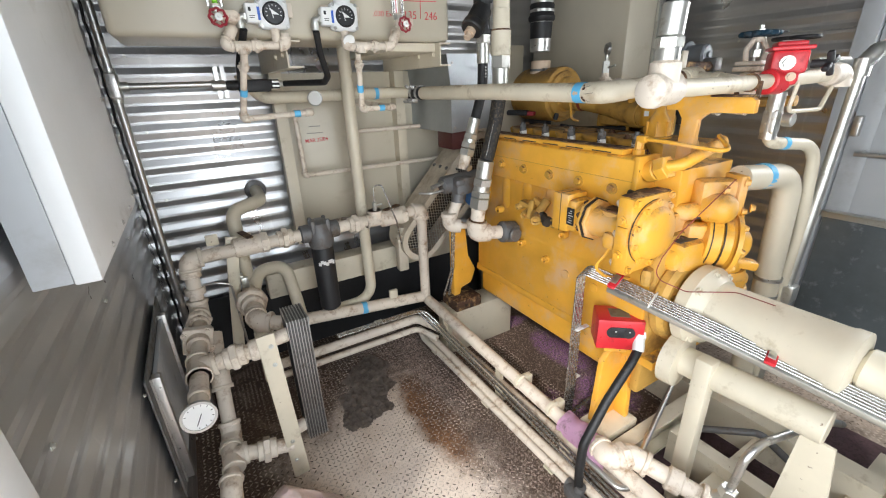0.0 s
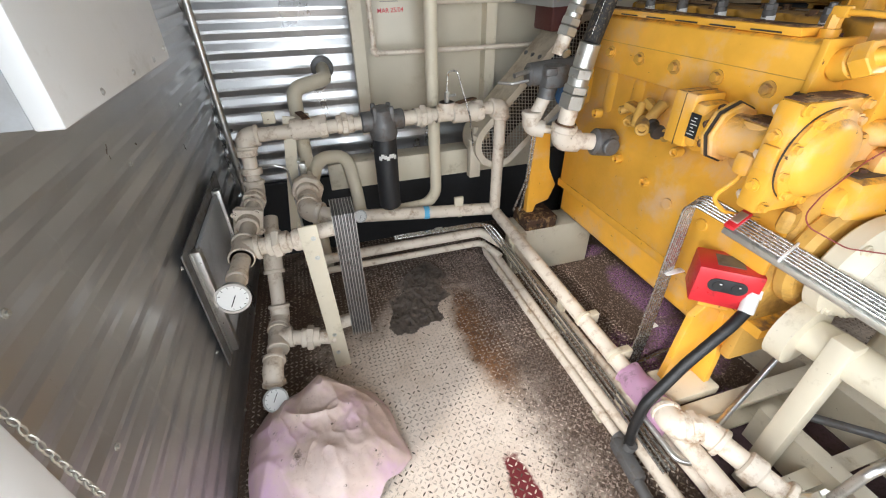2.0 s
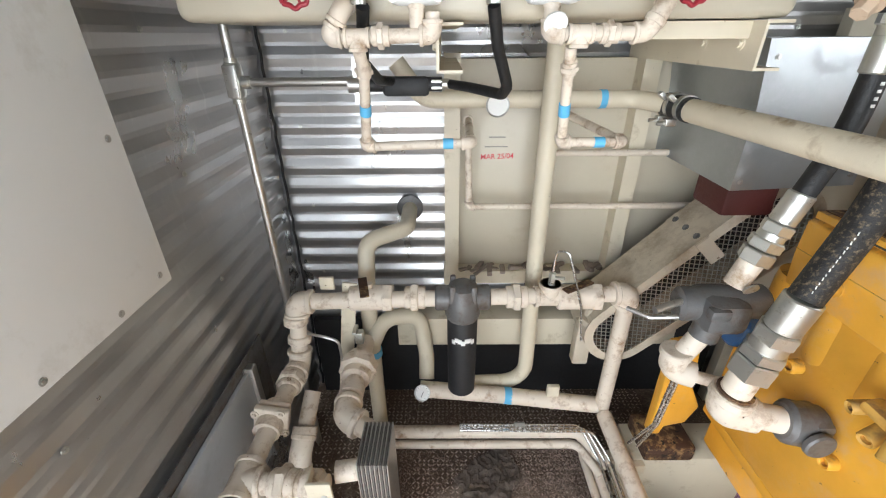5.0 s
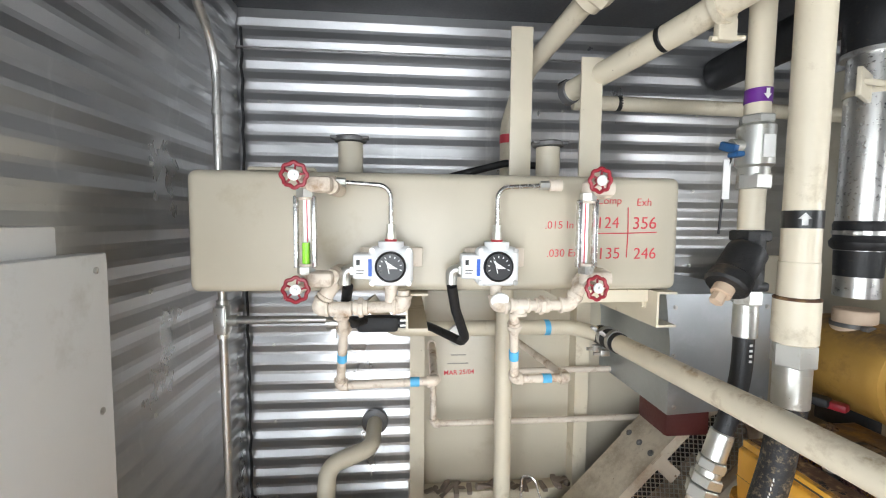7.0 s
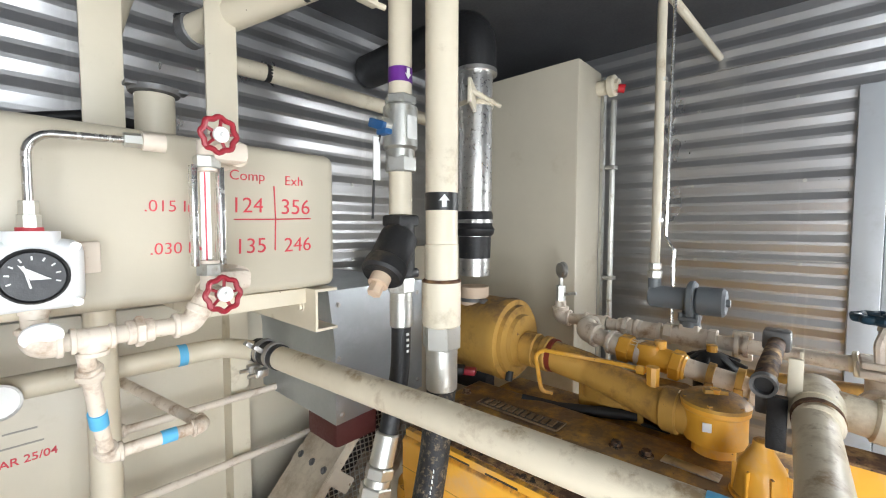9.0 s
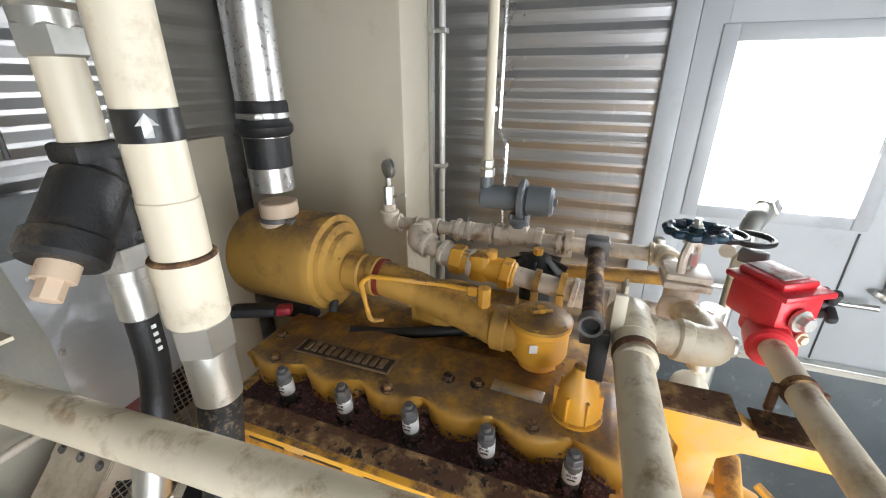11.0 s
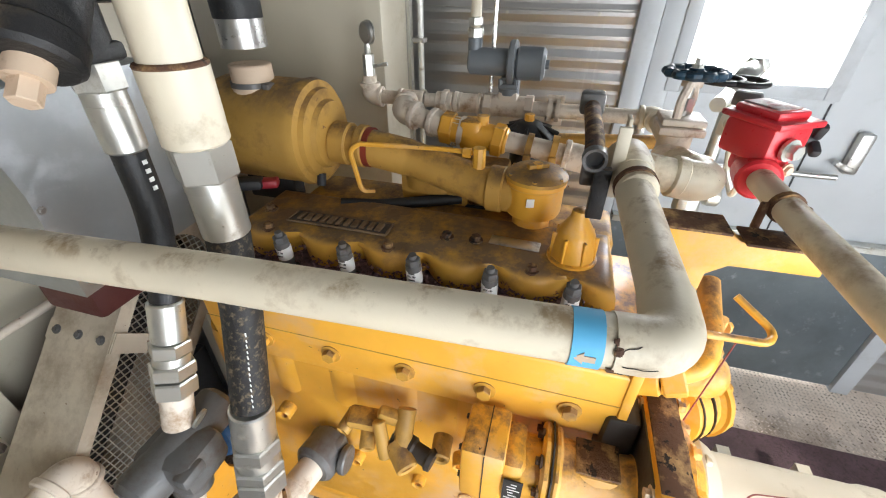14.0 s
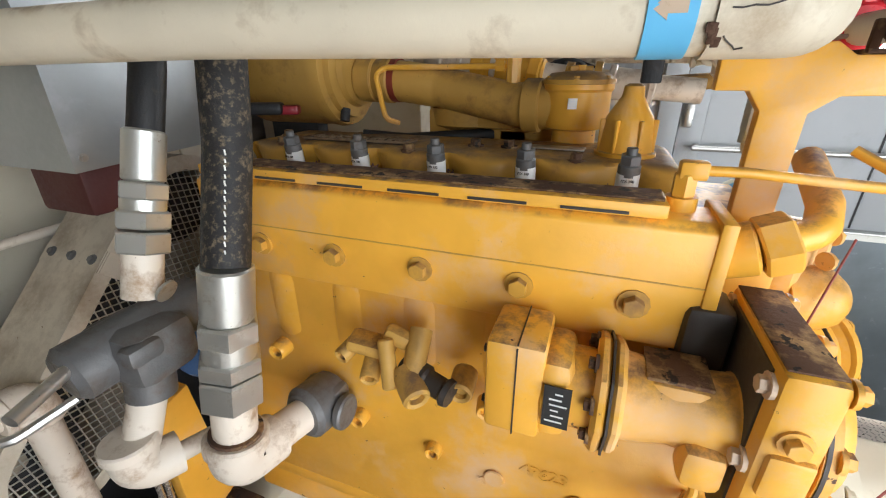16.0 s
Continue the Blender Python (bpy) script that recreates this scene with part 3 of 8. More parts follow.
# ---- west wall: cabinet, panel, conduits ----
def wall_cabinet():
    c = thing("electrical_cabinet", (WX + 0.02, 1.18, 1.225), "flat white metal cabinet screwed to the ribbed wall", "cabinet")
    part("body", span((WX + 0.014, 0.858, 1.225), (-0.305, 1.50, 1.80), 0.002), DOORP, c)
    part("cover", span((-0.3045, 0.855, 1.222), (-0.265, 1.505, 1.81), 0.004), WHITEP, c)
    part("top_box", span((WX + 0.018, 0.90, 1.8005), (-0.292, 1.43, 1.86), 0.004), WHITEP, c)
    bolts(c, [(-0.2649, 1.475, z) for z in (1.25, 1.52, 1.78)] + [(-0.2649, y, 1.24) for y in (1.36, 1.20, 1.02)], (1, 0, 0), 0.0045, 0.003, STEEL, "screw")
    return c


wall_cabinet()


def wall_hatch():
    h = thing("wall_hatch", (WX + 0.02, 1.55, 0.27), "dull grey hinged hatch panel with bright edge channels on the wall", "hatch")
    x = WX + 0.018
    part("backing_plate", span((x, 1.27, 0.27), (x + 0.006, 1.92, 0.74), 0.002), GREYM, h)
    part("hatch_leaf", span((x + 0.007, 1.36, 0.31), (x + 0.022, 1.80, 0.70), 0.003), DOORP, h)
    for y in (1.345, 1.79):
        part("edge_channel", merge(span((x + 0.007, y - 0.02, 0.29), (x + 0.034, y + 0.012, 0.712), 0.003), span((x + 0.007, y - 0.03, 0.285), (x + 0.012, y - 0.018, 0.716))), STEEL, h)
    return h


wall_hatch()


def corner_conduit():
    c = thing("conduit", (-0.285, 2.02, 0.2), "grey metal conduit with a cast inspection box in the corner", "conduit")
    X, Y = -0.285, 2.02
    part("conduit_length", sweep([(X, Y, 1.52), (X, Y + 0.01, 1.0), (X + 0.0, Y + 0.03, 0.2), (X, Y + 0.03, 0.0)], 0.0135, 12), STEEL, c)
    part("conduit_length", sweep([(X, Y, 1.60), (X, Y, 2.38), (X, 1.75, 2.62), (X, 1.55, 2.69)], 0.0135, 12, 0.2), STEEL, c)
    part("conduit_length", cyl((X, Y, 1.556), (0.08, Y, 1.556), 0.0125), STEEL, c)
    b = part("inspection_box", merge(box((X, Y, 1.56), (0.042, 0.05, 0.10), 0.014), cyl((X, Y, 1.50), (X, Y, 1.62), 0.018), cyl((X, Y, 1.556), (X + 0.045, Y, 1.556), 0.017)), ZINC, c)
    part("lid", box((X, Y - 0.027, 1.56), (0.034, 0.006, 0.085), 0.003), STEEL, b)
    for z in (2.2, 1.85):
        part("strap", merge(cyl((X, Y, z - 0.008), (X, Y, z + 0.008), 0.0165)), STEEL, c)
    return c


corner_conduit()


def junction_fitting():
    j = thing("conduit_junction", (0.2, 2.0, 1.53), "black conduit junction with a rubber hose on a strut clamp", "junction box")
    part("body", merge(box((0.20, 2.0, 1.545), (0.13, 0.05, 0.05), 0.012), cyl((0.09, 2.0, 1.55), (0.30, 2.0, 1.55), 0.019)), DARK, j)
    part("gland", merge(hexa((0.27, 2.0, 1.55), (0.30, 2.0, 1.55), 0.021), cyl((0.30, 2.0, 1.55), (0.32, 2.0, 1.55), 0.014)), ZINC, j)
    part("clamp", merge(span((0.055, 1.99, 1.50), (0.07, 2.01, 1.62)), span((0.08, 1.99, 1.50), (0.095, 2.01, 1.62)), cyl((0.04, 2.0, 1.55), (0.09, 2.0, 1.55), 0.022)), STEEL, j)
    part("hose", sweep([(0.32, 2.0, 1.55), (0.37, 1.92, 1.55), (0.44, 1.78, 1.548), (0.445, 1.74, 1.57), (0.415, 1.70, 1.65), (0.400, 1.664, 1.72)], 0.0125, 10, 0.03), RUBBER, j)
    part("hose", sweep([(0.16, 1.98, 1.56), (0.14, 1.90, 1.57), (0.13, 1.75, 1.62), (0.155, 1.66, 1.72)], 0.0125, 10, 0.05), RUBBER, j)
    return j


junction_fitting()


# ---- the coolant tank and what is on it ----
TX0, TX1, TY0, TY1, TZ0, TZ1 = -0.230, 1.008, 1.712, 2.06, 1.697, 1.993


def coolant_tank():
    t = thing("coolant_tank", ((TX0 + TX1) / 2, TY0 + 0.1, TZ0), "long cream coolant tank with filler necks and red marker notes", "tank")
    part("shell", box(((TX0 + TX1) / 2, (TY0 + TY1) / 2, (TZ0 + TZ1) / 2), (TX1 - TX0, TY1 - TY0, TZ1 - TZ0), 0.022, None, 4), TANKM, t)
    for x in (0.135, 0.70):
        f = part("filler_neck", lathe([(0, 0.034), (0.10, 0.034), (0.10, 0.030)], (x, 1.87, TZ1 - 0.004), (0, 0, 1)), TANKM, t)
        part("cap", lathe([(0, 0.028), (0.002, 0.043), (0.012, 0.046), (0.016, 0.040), (0.020, 0.015)], (x, 1.87, TZ1 + 0.097), (0, 0, 1)), GREYM, f, "dark metal pressure cap")
        part("lug", box((x + 0.042, 1.855, TZ1 + 0.108), (0.02, 0.03, 0.008), 0.002), GREYM, f)
        part("lug", box((x - 0.042, 1.855, TZ1 + 0.108), (0.02, 0.03, 0.008), 0.002), GREYM, f)
    part("lifting_lug", sweep([(-0.10, 1.76, TZ1), (-0.10, 1.76, TZ1 + 0.008), (0.06, 1.76, TZ1 + 0.008), (0.06, 1.76, TZ1)], 0.005, 8, 0.006), TANKM, t)
    y = TY0 - 0.0015
    for s, x, z, k in (("Comp", 0.776, 1.921, 0.027), ("Exh", 0.884, 1.918, 0.028), ("124", 0.777, 1.859, 0.042), ("356", 0.874, 1.858, 0.045),
                       ("135", 0.782, 1.780, 0.042), ("246", 0.880, 1.780, 0.042), (".015 In", 0.642, 1.857, 0.028), (".030 Ex", 0.648, 1.785, 0.028)):
        words(s, (x, y, z), (1, 0, 0.02), (0.03, 0, 1), k, INKR, t, "marker_note", -0.0002)
    part("marker_line", merge(sweep([(0.783, y, 1.846), (0.858, y, 1.847), (0.942, y, 1.850)], 0.0014, 6)), INKR, t)
    part("marker_line", merge(sweep([(0.862, y, 1.914), (0.864, y, 1.85), (0.862, y, 1.784)], 0.0014, 6)), INKR, t)
    return t


coolant_tank()


def hand_wheel(parent, c, axis, r, material, hub, hubmat, spokes=5, lobes=8):
    c, u = Vector(c), Vector(axis).normalized()
    a = u.orthogonal().normalized()
    b = u.cross(a)
    pts = []
    n = lobes * 6
    for i in range(n + 1):
        t = i * math.tau / n
        rr = r * (1 + 0.07 * math.cos(lobes * t))
        pts.append(c + (a * math.cos(t) + b * math.sin(t)) * rr)
    w = part("hand_wheel", sweep(pts, r * 0.17, 8), material, parent)
    for k in range(spokes):
        t = k * math.tau / spokes
        d = a * math.cos(t) + b * math.sin(t)
        part("spoke", sweep([c + d * r * 0.25, c + d * r * 0.62 - u * r * 0.05, c + d * r * 0.95 - u * 0.002], r * 0.10, 6), material, w)
    part("boss", cyl(c - u * 0.010, c + u * 0.004, r * 0.34, 14), material, w)
    part("hub", merge(cyl(c + u * 0.003, c + u * 0.009, hub, 16, 0.001), hexa(c + u * 0.008, c + u * 0.016, hub * 0.35)), hubmat, w)
    return w


def sight_glass(x, level):
    y = 1.545
    g = thing("level_gauge", (x, 1.71, 1.72), "tubular sight glass with two red handwheel valves on the tank", "gauge", "sight glasses on the tank")
    for z, zz in ((1.735, 1), (1.962, -1)):
        part("valve", merge(cyl((x + 0.05, 1.715, z + 0.015 * zz), (x + 0.05, 1.60, z + 0.015 * zz), 0.017), box((x + 0.03, y + 0.05, z + 0.012 * zz), (0.055, 0.05, 0.034), 0.01), cyl((x, y + 0.05, z), (x, y - 0.02, z), 0.009),
                            cyl((x, y + 0.045, z), (x, y + 0.045, z + 0.045 * zz), 0.014)), PIPEW, g)
        hand_wheel(g, (x - 0.005, y - 0.022, z), (0.12, -1, 0.10 * zz), 0.0235, WHEELR, 0.011, INKW)
        part("packing_nut", hexa((x, y + 0.045, z + 0.022 * zz), (x, y + 0.045, z + 0.040 * zz), 0.019), ZINC, g)
    yy = y + 0.045
    for dx in (-0.019, 0.019):
        part("guard_bar", span((x + dx - 0.005, yy - 0.008, 1.772), (x + dx + 0.003, yy + 0.008, 1.925), 0.001), TUBE, g)
    tube = part("glass_tube", lathe([(0, 0.009), (0.145, 0.009)], (x, yy, 1.776), (0, 0, 1), 16), GLASS, g, "clear glass tube")
    tube.visible_shadow = False
    part("red_stripe", span((x - 0.0008, yy + 0.0095, 1.776), (x + 0.0008, yy + 0.0115, 1.922)), INKR, g)
    part("white_backing", span((x - 0.007, yy + 0.0118, 1.776), (x + 0.007, yy + 0.013, 1.922)), INKW, g)
    if level:
        part("coolant", cyl((x, yy, 1.776), (x, yy, 1.776 + level), 0.0078, 14), GREENL, g, "bright green coolant")
    return g


sight_glass(0.077, 0.05)
sight_glass(0.700, 0.0)


def level_switch(x, side):
    y = 1.628
    s = thing("level_switch", (x, 1.71, 1.72), "white round-dialled level switch with a blue label on the tank", "level switch", "level switches")
    z = 1.768
    part("case", merge(box((x, y + 0.032, z), (0.105, 0.05, 0.095), 0.018, None, 3), box((x - 0.062, y + 0.035, z), (0.05, 0.045, 0.06), 0.006), cyl((x, y + 0.03, z + 0.04), (x, y + 0.03, z + 0.058), 0.03)), WHITEP, s)
    bez = part("bezel", lathe([(0, 0.036), (0.006, 0.036), (0.010, 0.033), (0.006, 0.031)], (x, y + 0.010, z), (0, -1, 0), 28), DARK, s)
    d = part("dial", cyl((x, y + 0.008, z), (x, y + 0.0015, z), 0.031, 24), DIALB, s, "black dial with white marks")
    for k in range(9):
        a = radians(200 - k * 27)
        p = V(x + 0.024 * math.cos(a), y + 0.001, z + 0.024 * math.sin(a))
        part("mark", box(p, (0.005, 0.001, 0.0018), 0, (0, -math.degrees(a), 0)), INKW, d)
    part("pointer", prism([(x - 0.014, z + 0.016), (x - 0.003, z - 0.004), (x + 0.017, z - 0.004)], "y", y - 0.0002, y + 0.001), INKW, d)
    part("pointer", box((x - 0.006, y + 0.0004, z - 0.0), (0.0022, 0.001, 0.03), 0, (0, -12, 0)), INKW, d)
    lb = part("label", span((x - 0.084, y + 0.010, z - 0.024), (x - 0.040, y + 0.0125, z + 0.026)), INKW, s, "white label with a blue strip")
    part("blue_strip", span((x - 0.051, y + 0.0092, z - 0.022), (x - 0.041, y + 0.0102, z + 0.018)), LBLUE, lb)
    part("print", merge(span((x - 0.078, y + 0.0092, z + 0.004), (x - 0.070, y + 0.0102, z + 0.016)), span((x - 0.078, y + 0.0092, z - 0.010), (x - 0.060, y + 0.0102, z - 0.008)), span((x - 0.078, y + 0.0092, z - 0.016), (x - 0.062, y + 0.0102, z - 0.014))), INKB, lb)
    part("bracket", merge(span((x - 0.075, y + 0.055, z - 0.005), (x + 0.075, y + 0.062, z + 0.042), 0.003), cyl((x - 0.05, y + 0.06, z + 0.02), (x - 0.05, 1.715, z + 0.02), 0.012), cyl((x + 0.05, y + 0.06, z + 0.02), (x + 0.05, 1.715, z + 0.02), 0.012)), PIPEW, s)
    bolts(s, [(x + sx * 0.042, y + 0.007, z + sz * 0.038) for sx in (-1, 1) for sz in (-1, 1)], (0, -1, 0), 0.004, 0.003, STEEL, "screw")
    part("red_ring", cyl((x, y + 0.03, z + 0.056), (x, y + 0.03, z + 0.063), 0.014), INKR, s)
    part("stub", merge(cyl((x, y + 0.03, z - 0.045), (x, y + 0.03, z - 0.085), 0.014), cyl((x, y + 0.03, z - 0.052), (x, y + 0.03, z - 0.045), 0.016)), PIPEW, s)
    part("elbow", merge(sweep([(x - 0.085, y + 0.035, z - 0.01), (x - 0.108, y + 0.035, z - 0.01), (x - 0.108, y + 0.035, z - 0.045)], 0.014, 12, 0.02), hexa((x - 0.084, y + 0.035, z - 0.01), (x - 0.094, y + 0.035, z - 0.01), 0.018)), ZINC, s)
    xe = x - side * 0.125
    part("tubing", sweep([(x, y + 0.03, z + 0.055), (x, y + 0.03, 1.955), (xe, y + 0.03, 1.962)], 0.0055, 10, 0.03), TUBE, s)
    part("nut", merge(hexa((x, y + 0.03, z + 0.062), (x, y + 0.03, z + 0.08), 0.012), hexa((x, y + 0.03, z + 0.078), (x, y + 0.03, z + 0.098), 0.010)), ZINC, s)
    part("nut", hexa((xe, y + 0.03, 1.962), (xe + side * 0.022, y + 0.03, 1.961), 0.011), ZINC, s)
    part("nipple", cyl((xe - side * 0.03, y + 0.03, 1.962), (xe, y + 0.03, 1.962), 0.014), PIPEW, s)
    return s


level_switch(0.255, 1)
level_switch(0.507, -1)


def drain_pipes():
    y = 1.655
    a = pipe("drain_pipe", "cream screwed pipe from the sight glass under the tank", [(0.127, 1.70, 1.735), (0.115, y, 1.715), (0.085, y, 1.668), (0.285, y, 1.672), (0.285, y, 1.71)], 0.0135)
    union(a, (0.185, y, 1.67), (1, 0, 0), 0.0135)
    tee(a, (0.14, y, 1.668), (1, 0, 0), (0, 0, -1), 0.0125)
    part("pipe_length", cyl((0.14, y, 1.65), (0.14, 1.70, 1.60), 0.0125), PIPEW, a)
    b = pipe("drain_pipe", "thin cream drain pipe with blue tape flags", [(0.14, 1.70, 1.625), (0.112, 1.80, 1.425), (0.37, 1.79, 1.435), (0.385, 2.19, 1.42), (0.395, 2.21, 1.10), (1.30, 2.21, 1.10)], 0.0115)
    union(b, (0.137, 1.71, 1.605), (0.1, -0.35, 0.9), 0.0115)
    band(b, (0.126, 1.752, 1.52), (0.11, -0.4, 0.8), 0.0118, 0.025, TAPE)
    band(b, (0.315, 1.793, 1.433), (1, 0, 0), 0.0118, 0.025, TAPE)
    c = pipe("drain_pipe", "cream screwed pipe from the sight glass under the tank", [(0.735, 1.70, 1.735), (0.715, y, 1.715), (0.690, y, 1.672), (0.507, y, 1.672), (0.507, y, 1.71)], 0.0135)
    union(c, (0.620, y, 1.672), (1, 0, 0), 0.0135)
    tee(c, (0.565, y, 1.672), (1, 0, 0), (0, 0, -1), 0.0125)
    part("tag", cyl((0.512, y - 0.018, 1.69), (0.512, y - 0.021, 1.688), 0.022, 20), INKW, c, "round white tag")
    d = pipe("drain_pipe", "thin cream drain pipe with blue tape flags", [(0.558, 1.68, 1.65), (0.593, 1.79, 1.435), (0.745, 1.79, 1.435), (0.66, 2.16, 1.46), (0.665, 2.21, 1.30), (1.30, 2.21, 1.30)], 0.0115)
    union(d, (0.565, 1.70, 1.61), (0.15, 0.45, -0.85), 0.0115)
    band(d, (0.578, 1.745, 1.52), (0.16, 0.5, -1), 0.0118, 0.03, TAPE)
    band(d, (0.685, 1.79, 1.435), (1, 0, 0), 0.0118, 0.025, TAPE)
    e = pipe("coolant_down_pipe", "straight cream vertical pipe from the tank to floor level", [(0.625, 2.055, 1.70), (0.628, 2.06, 1.0), (0.640, 2.07, 0.36), (0.35, 2.07, 0.345)], 0.030, CREAM, False, 0.10)
    f = pipe("coolant_return_pipe", "cream pipe behind the tank brackets with a small dial gauge", [(0.16, 2.13, 1.60), (0.24, 2.13, 1.492), (0.90, 2.13, 1.490), (0.96, 2.03, 1.487)], 0.027, CREAM, False, 0.08)
    band(f, (0.80, 2.13, 1.490), (1, 0, 0), 0.0272, 0.02, TAPE)
    g = part("gauge", merge(lathe([(0, 0.03), (0.018, 0.036), (0.022, 0.036), (0.020, 0.032)], (0.468, 2.10, 1.478), (0, -1, 0.15), 24), cyl((0.468, 2.13, 1.48), (0.468, 2.09, 1.478), 0.01)), STEEL, f, "small dial gauge")
    part("dial", cyl((0.468, 2.082, 1.481), (0.468, 2.0785, 1.4815), 0.031, 20), DIALW, g)


drain_pipes()


def tank_supports():
    for x0, x1 in ((0.29, 0.345), (0.945, 1.0)):
        b = thing("tank_bracket", ((x0 + x1) / 2, 2.0, 1.60), "cream folded steel bracket carrying the coolant tank", "bracket", "tank brackets")
        part("channel", merge(span((x0, 1.70, 1.600), (x0 + 0.006, 2.34, 1.694)), span((x0 + 0.006, 1.70, 1.600), (x1, 2.34, 1.606)), span((x0 + 0.006, 1.70, 1.688), (x1, 2.34, 1.694))), CREAM, b)
        bolts(b, [(x0 - 0.001, y, 1.65) for y in (1.76, 1.90)], (-1, 0, 0), 0.008, 0.008, CREAM)
    p = thing("tank_bracket", (0.75, 2.0, 1.69), "flat cream cross plate under the tank end", "bracket")
    part("plate", span((0.72, 1.74, 1.66), (0.945, 2.34, 1.694), 0.002), CREAM, p)
    for x, y in ((0.625, 1.90), (0.825, 1.87)):
        h = thing("hanger_bar", (x, y, TZ1), "flat cream steel hanger bar from tank to ceiling", "bar", "tank hangers")
        part("bar", span((x - 0.032, y - 0.004, TZ1 - 0.002), (x + 0.032, y + 0.004, TOP - (0.26 if x < 0.7 else 0.35)), 0.001), CREAM, h)


tank_supports()


# ---- back panel ----
def back_panel():
    p = thing("radiator_casing", (0.7, 2.30, 0.80), "cream folded steel casing panels with upright ribs at the back wall", "casing")
    part("sheet", span((0.32, 2.30, 0.80), (1.62, 2.34, 1.60), 0.002), TANKM, p)
    for x in (0.33, 0.985, 1.55):
        part("upright", merge(span((x - 0.025, 2.235, 0.72), (x + 0.030, 2.242, 1.62)), span((x - 0.025, 2.242, 0.72), (x - 0.019, 2.30, 1.62)), span((x + 0.024, 2.242, 0.72), (x + 0.030, 2.30, 1.62))), CREAM, p)
    part("ledge", span((0.30, 2.24, 0.74), (1.62, 2.34, 0.80), 0.003), CREAM, p)
    part("ledge_dirt", merge(*[box((random.uniform(0.38, 1.5), random.uniform(2.245, 2.29), 0.803), (random.uniform(0.02, 0.09), 0.02, random.uniform(0.005, 0.025)), 0.003, (0, random.uniform(-20, 20), random.uniform(0, 90))) for _ in range(60)]), RAGM, p, "dark leaf litter", kind="stuff")
    part("lower_beam", span((0.10, 2.18, 0.46), (1.30, 2.30, 0.60), 0.004), CREAM, p)
    # Added dark sheet: puts the deep shade behind the low pipes into colour
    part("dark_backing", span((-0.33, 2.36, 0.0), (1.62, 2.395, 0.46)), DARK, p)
    words("MAR 25/04", (0.44, 2.2985, 1.255), (1, 0, 0.03), (0, 0, 1), 0.027, INKR, p, "marker_note", 0.0003)
    part("pencil_note", merge(span((0.47, 2.2982, 1.335), (0.53, 2.2998, 1.339)), span((0.455, 2.2982, 1.300), (0.54, 2.2998, 1.304))), INKG, p)
    return p


back_panel()


def duct_box():
    d = thing("air_duct_box", (1.25, 2.0, 1.29), "bare galvanised sheet metal duct box with riveted edges", "duct")
    part("shell", merge(prism([(1.09, 1.285), (1.09, 1.50), (1.07, 1.66), (1.42, 1.66), (1.42, 1.30)], "y", 1.85, 2.34)), GALV, d)
    bolts(d, [(x, 1.849, z) for x, z in ((1.11, 1.31), (1.40, 1.33), (1.10, 1.62), (1.40, 1.62), (1.10, 1.47))], (0, -1, 0), 0.005, 0.004, STEEL, "rivet")
    part("throat", merge(box((1.19, 1.97, 1.24), (0.15, 0.16, 0.10), 0.012)), MAROON, d, "maroon painted duct throat")
    return d


duct_box()


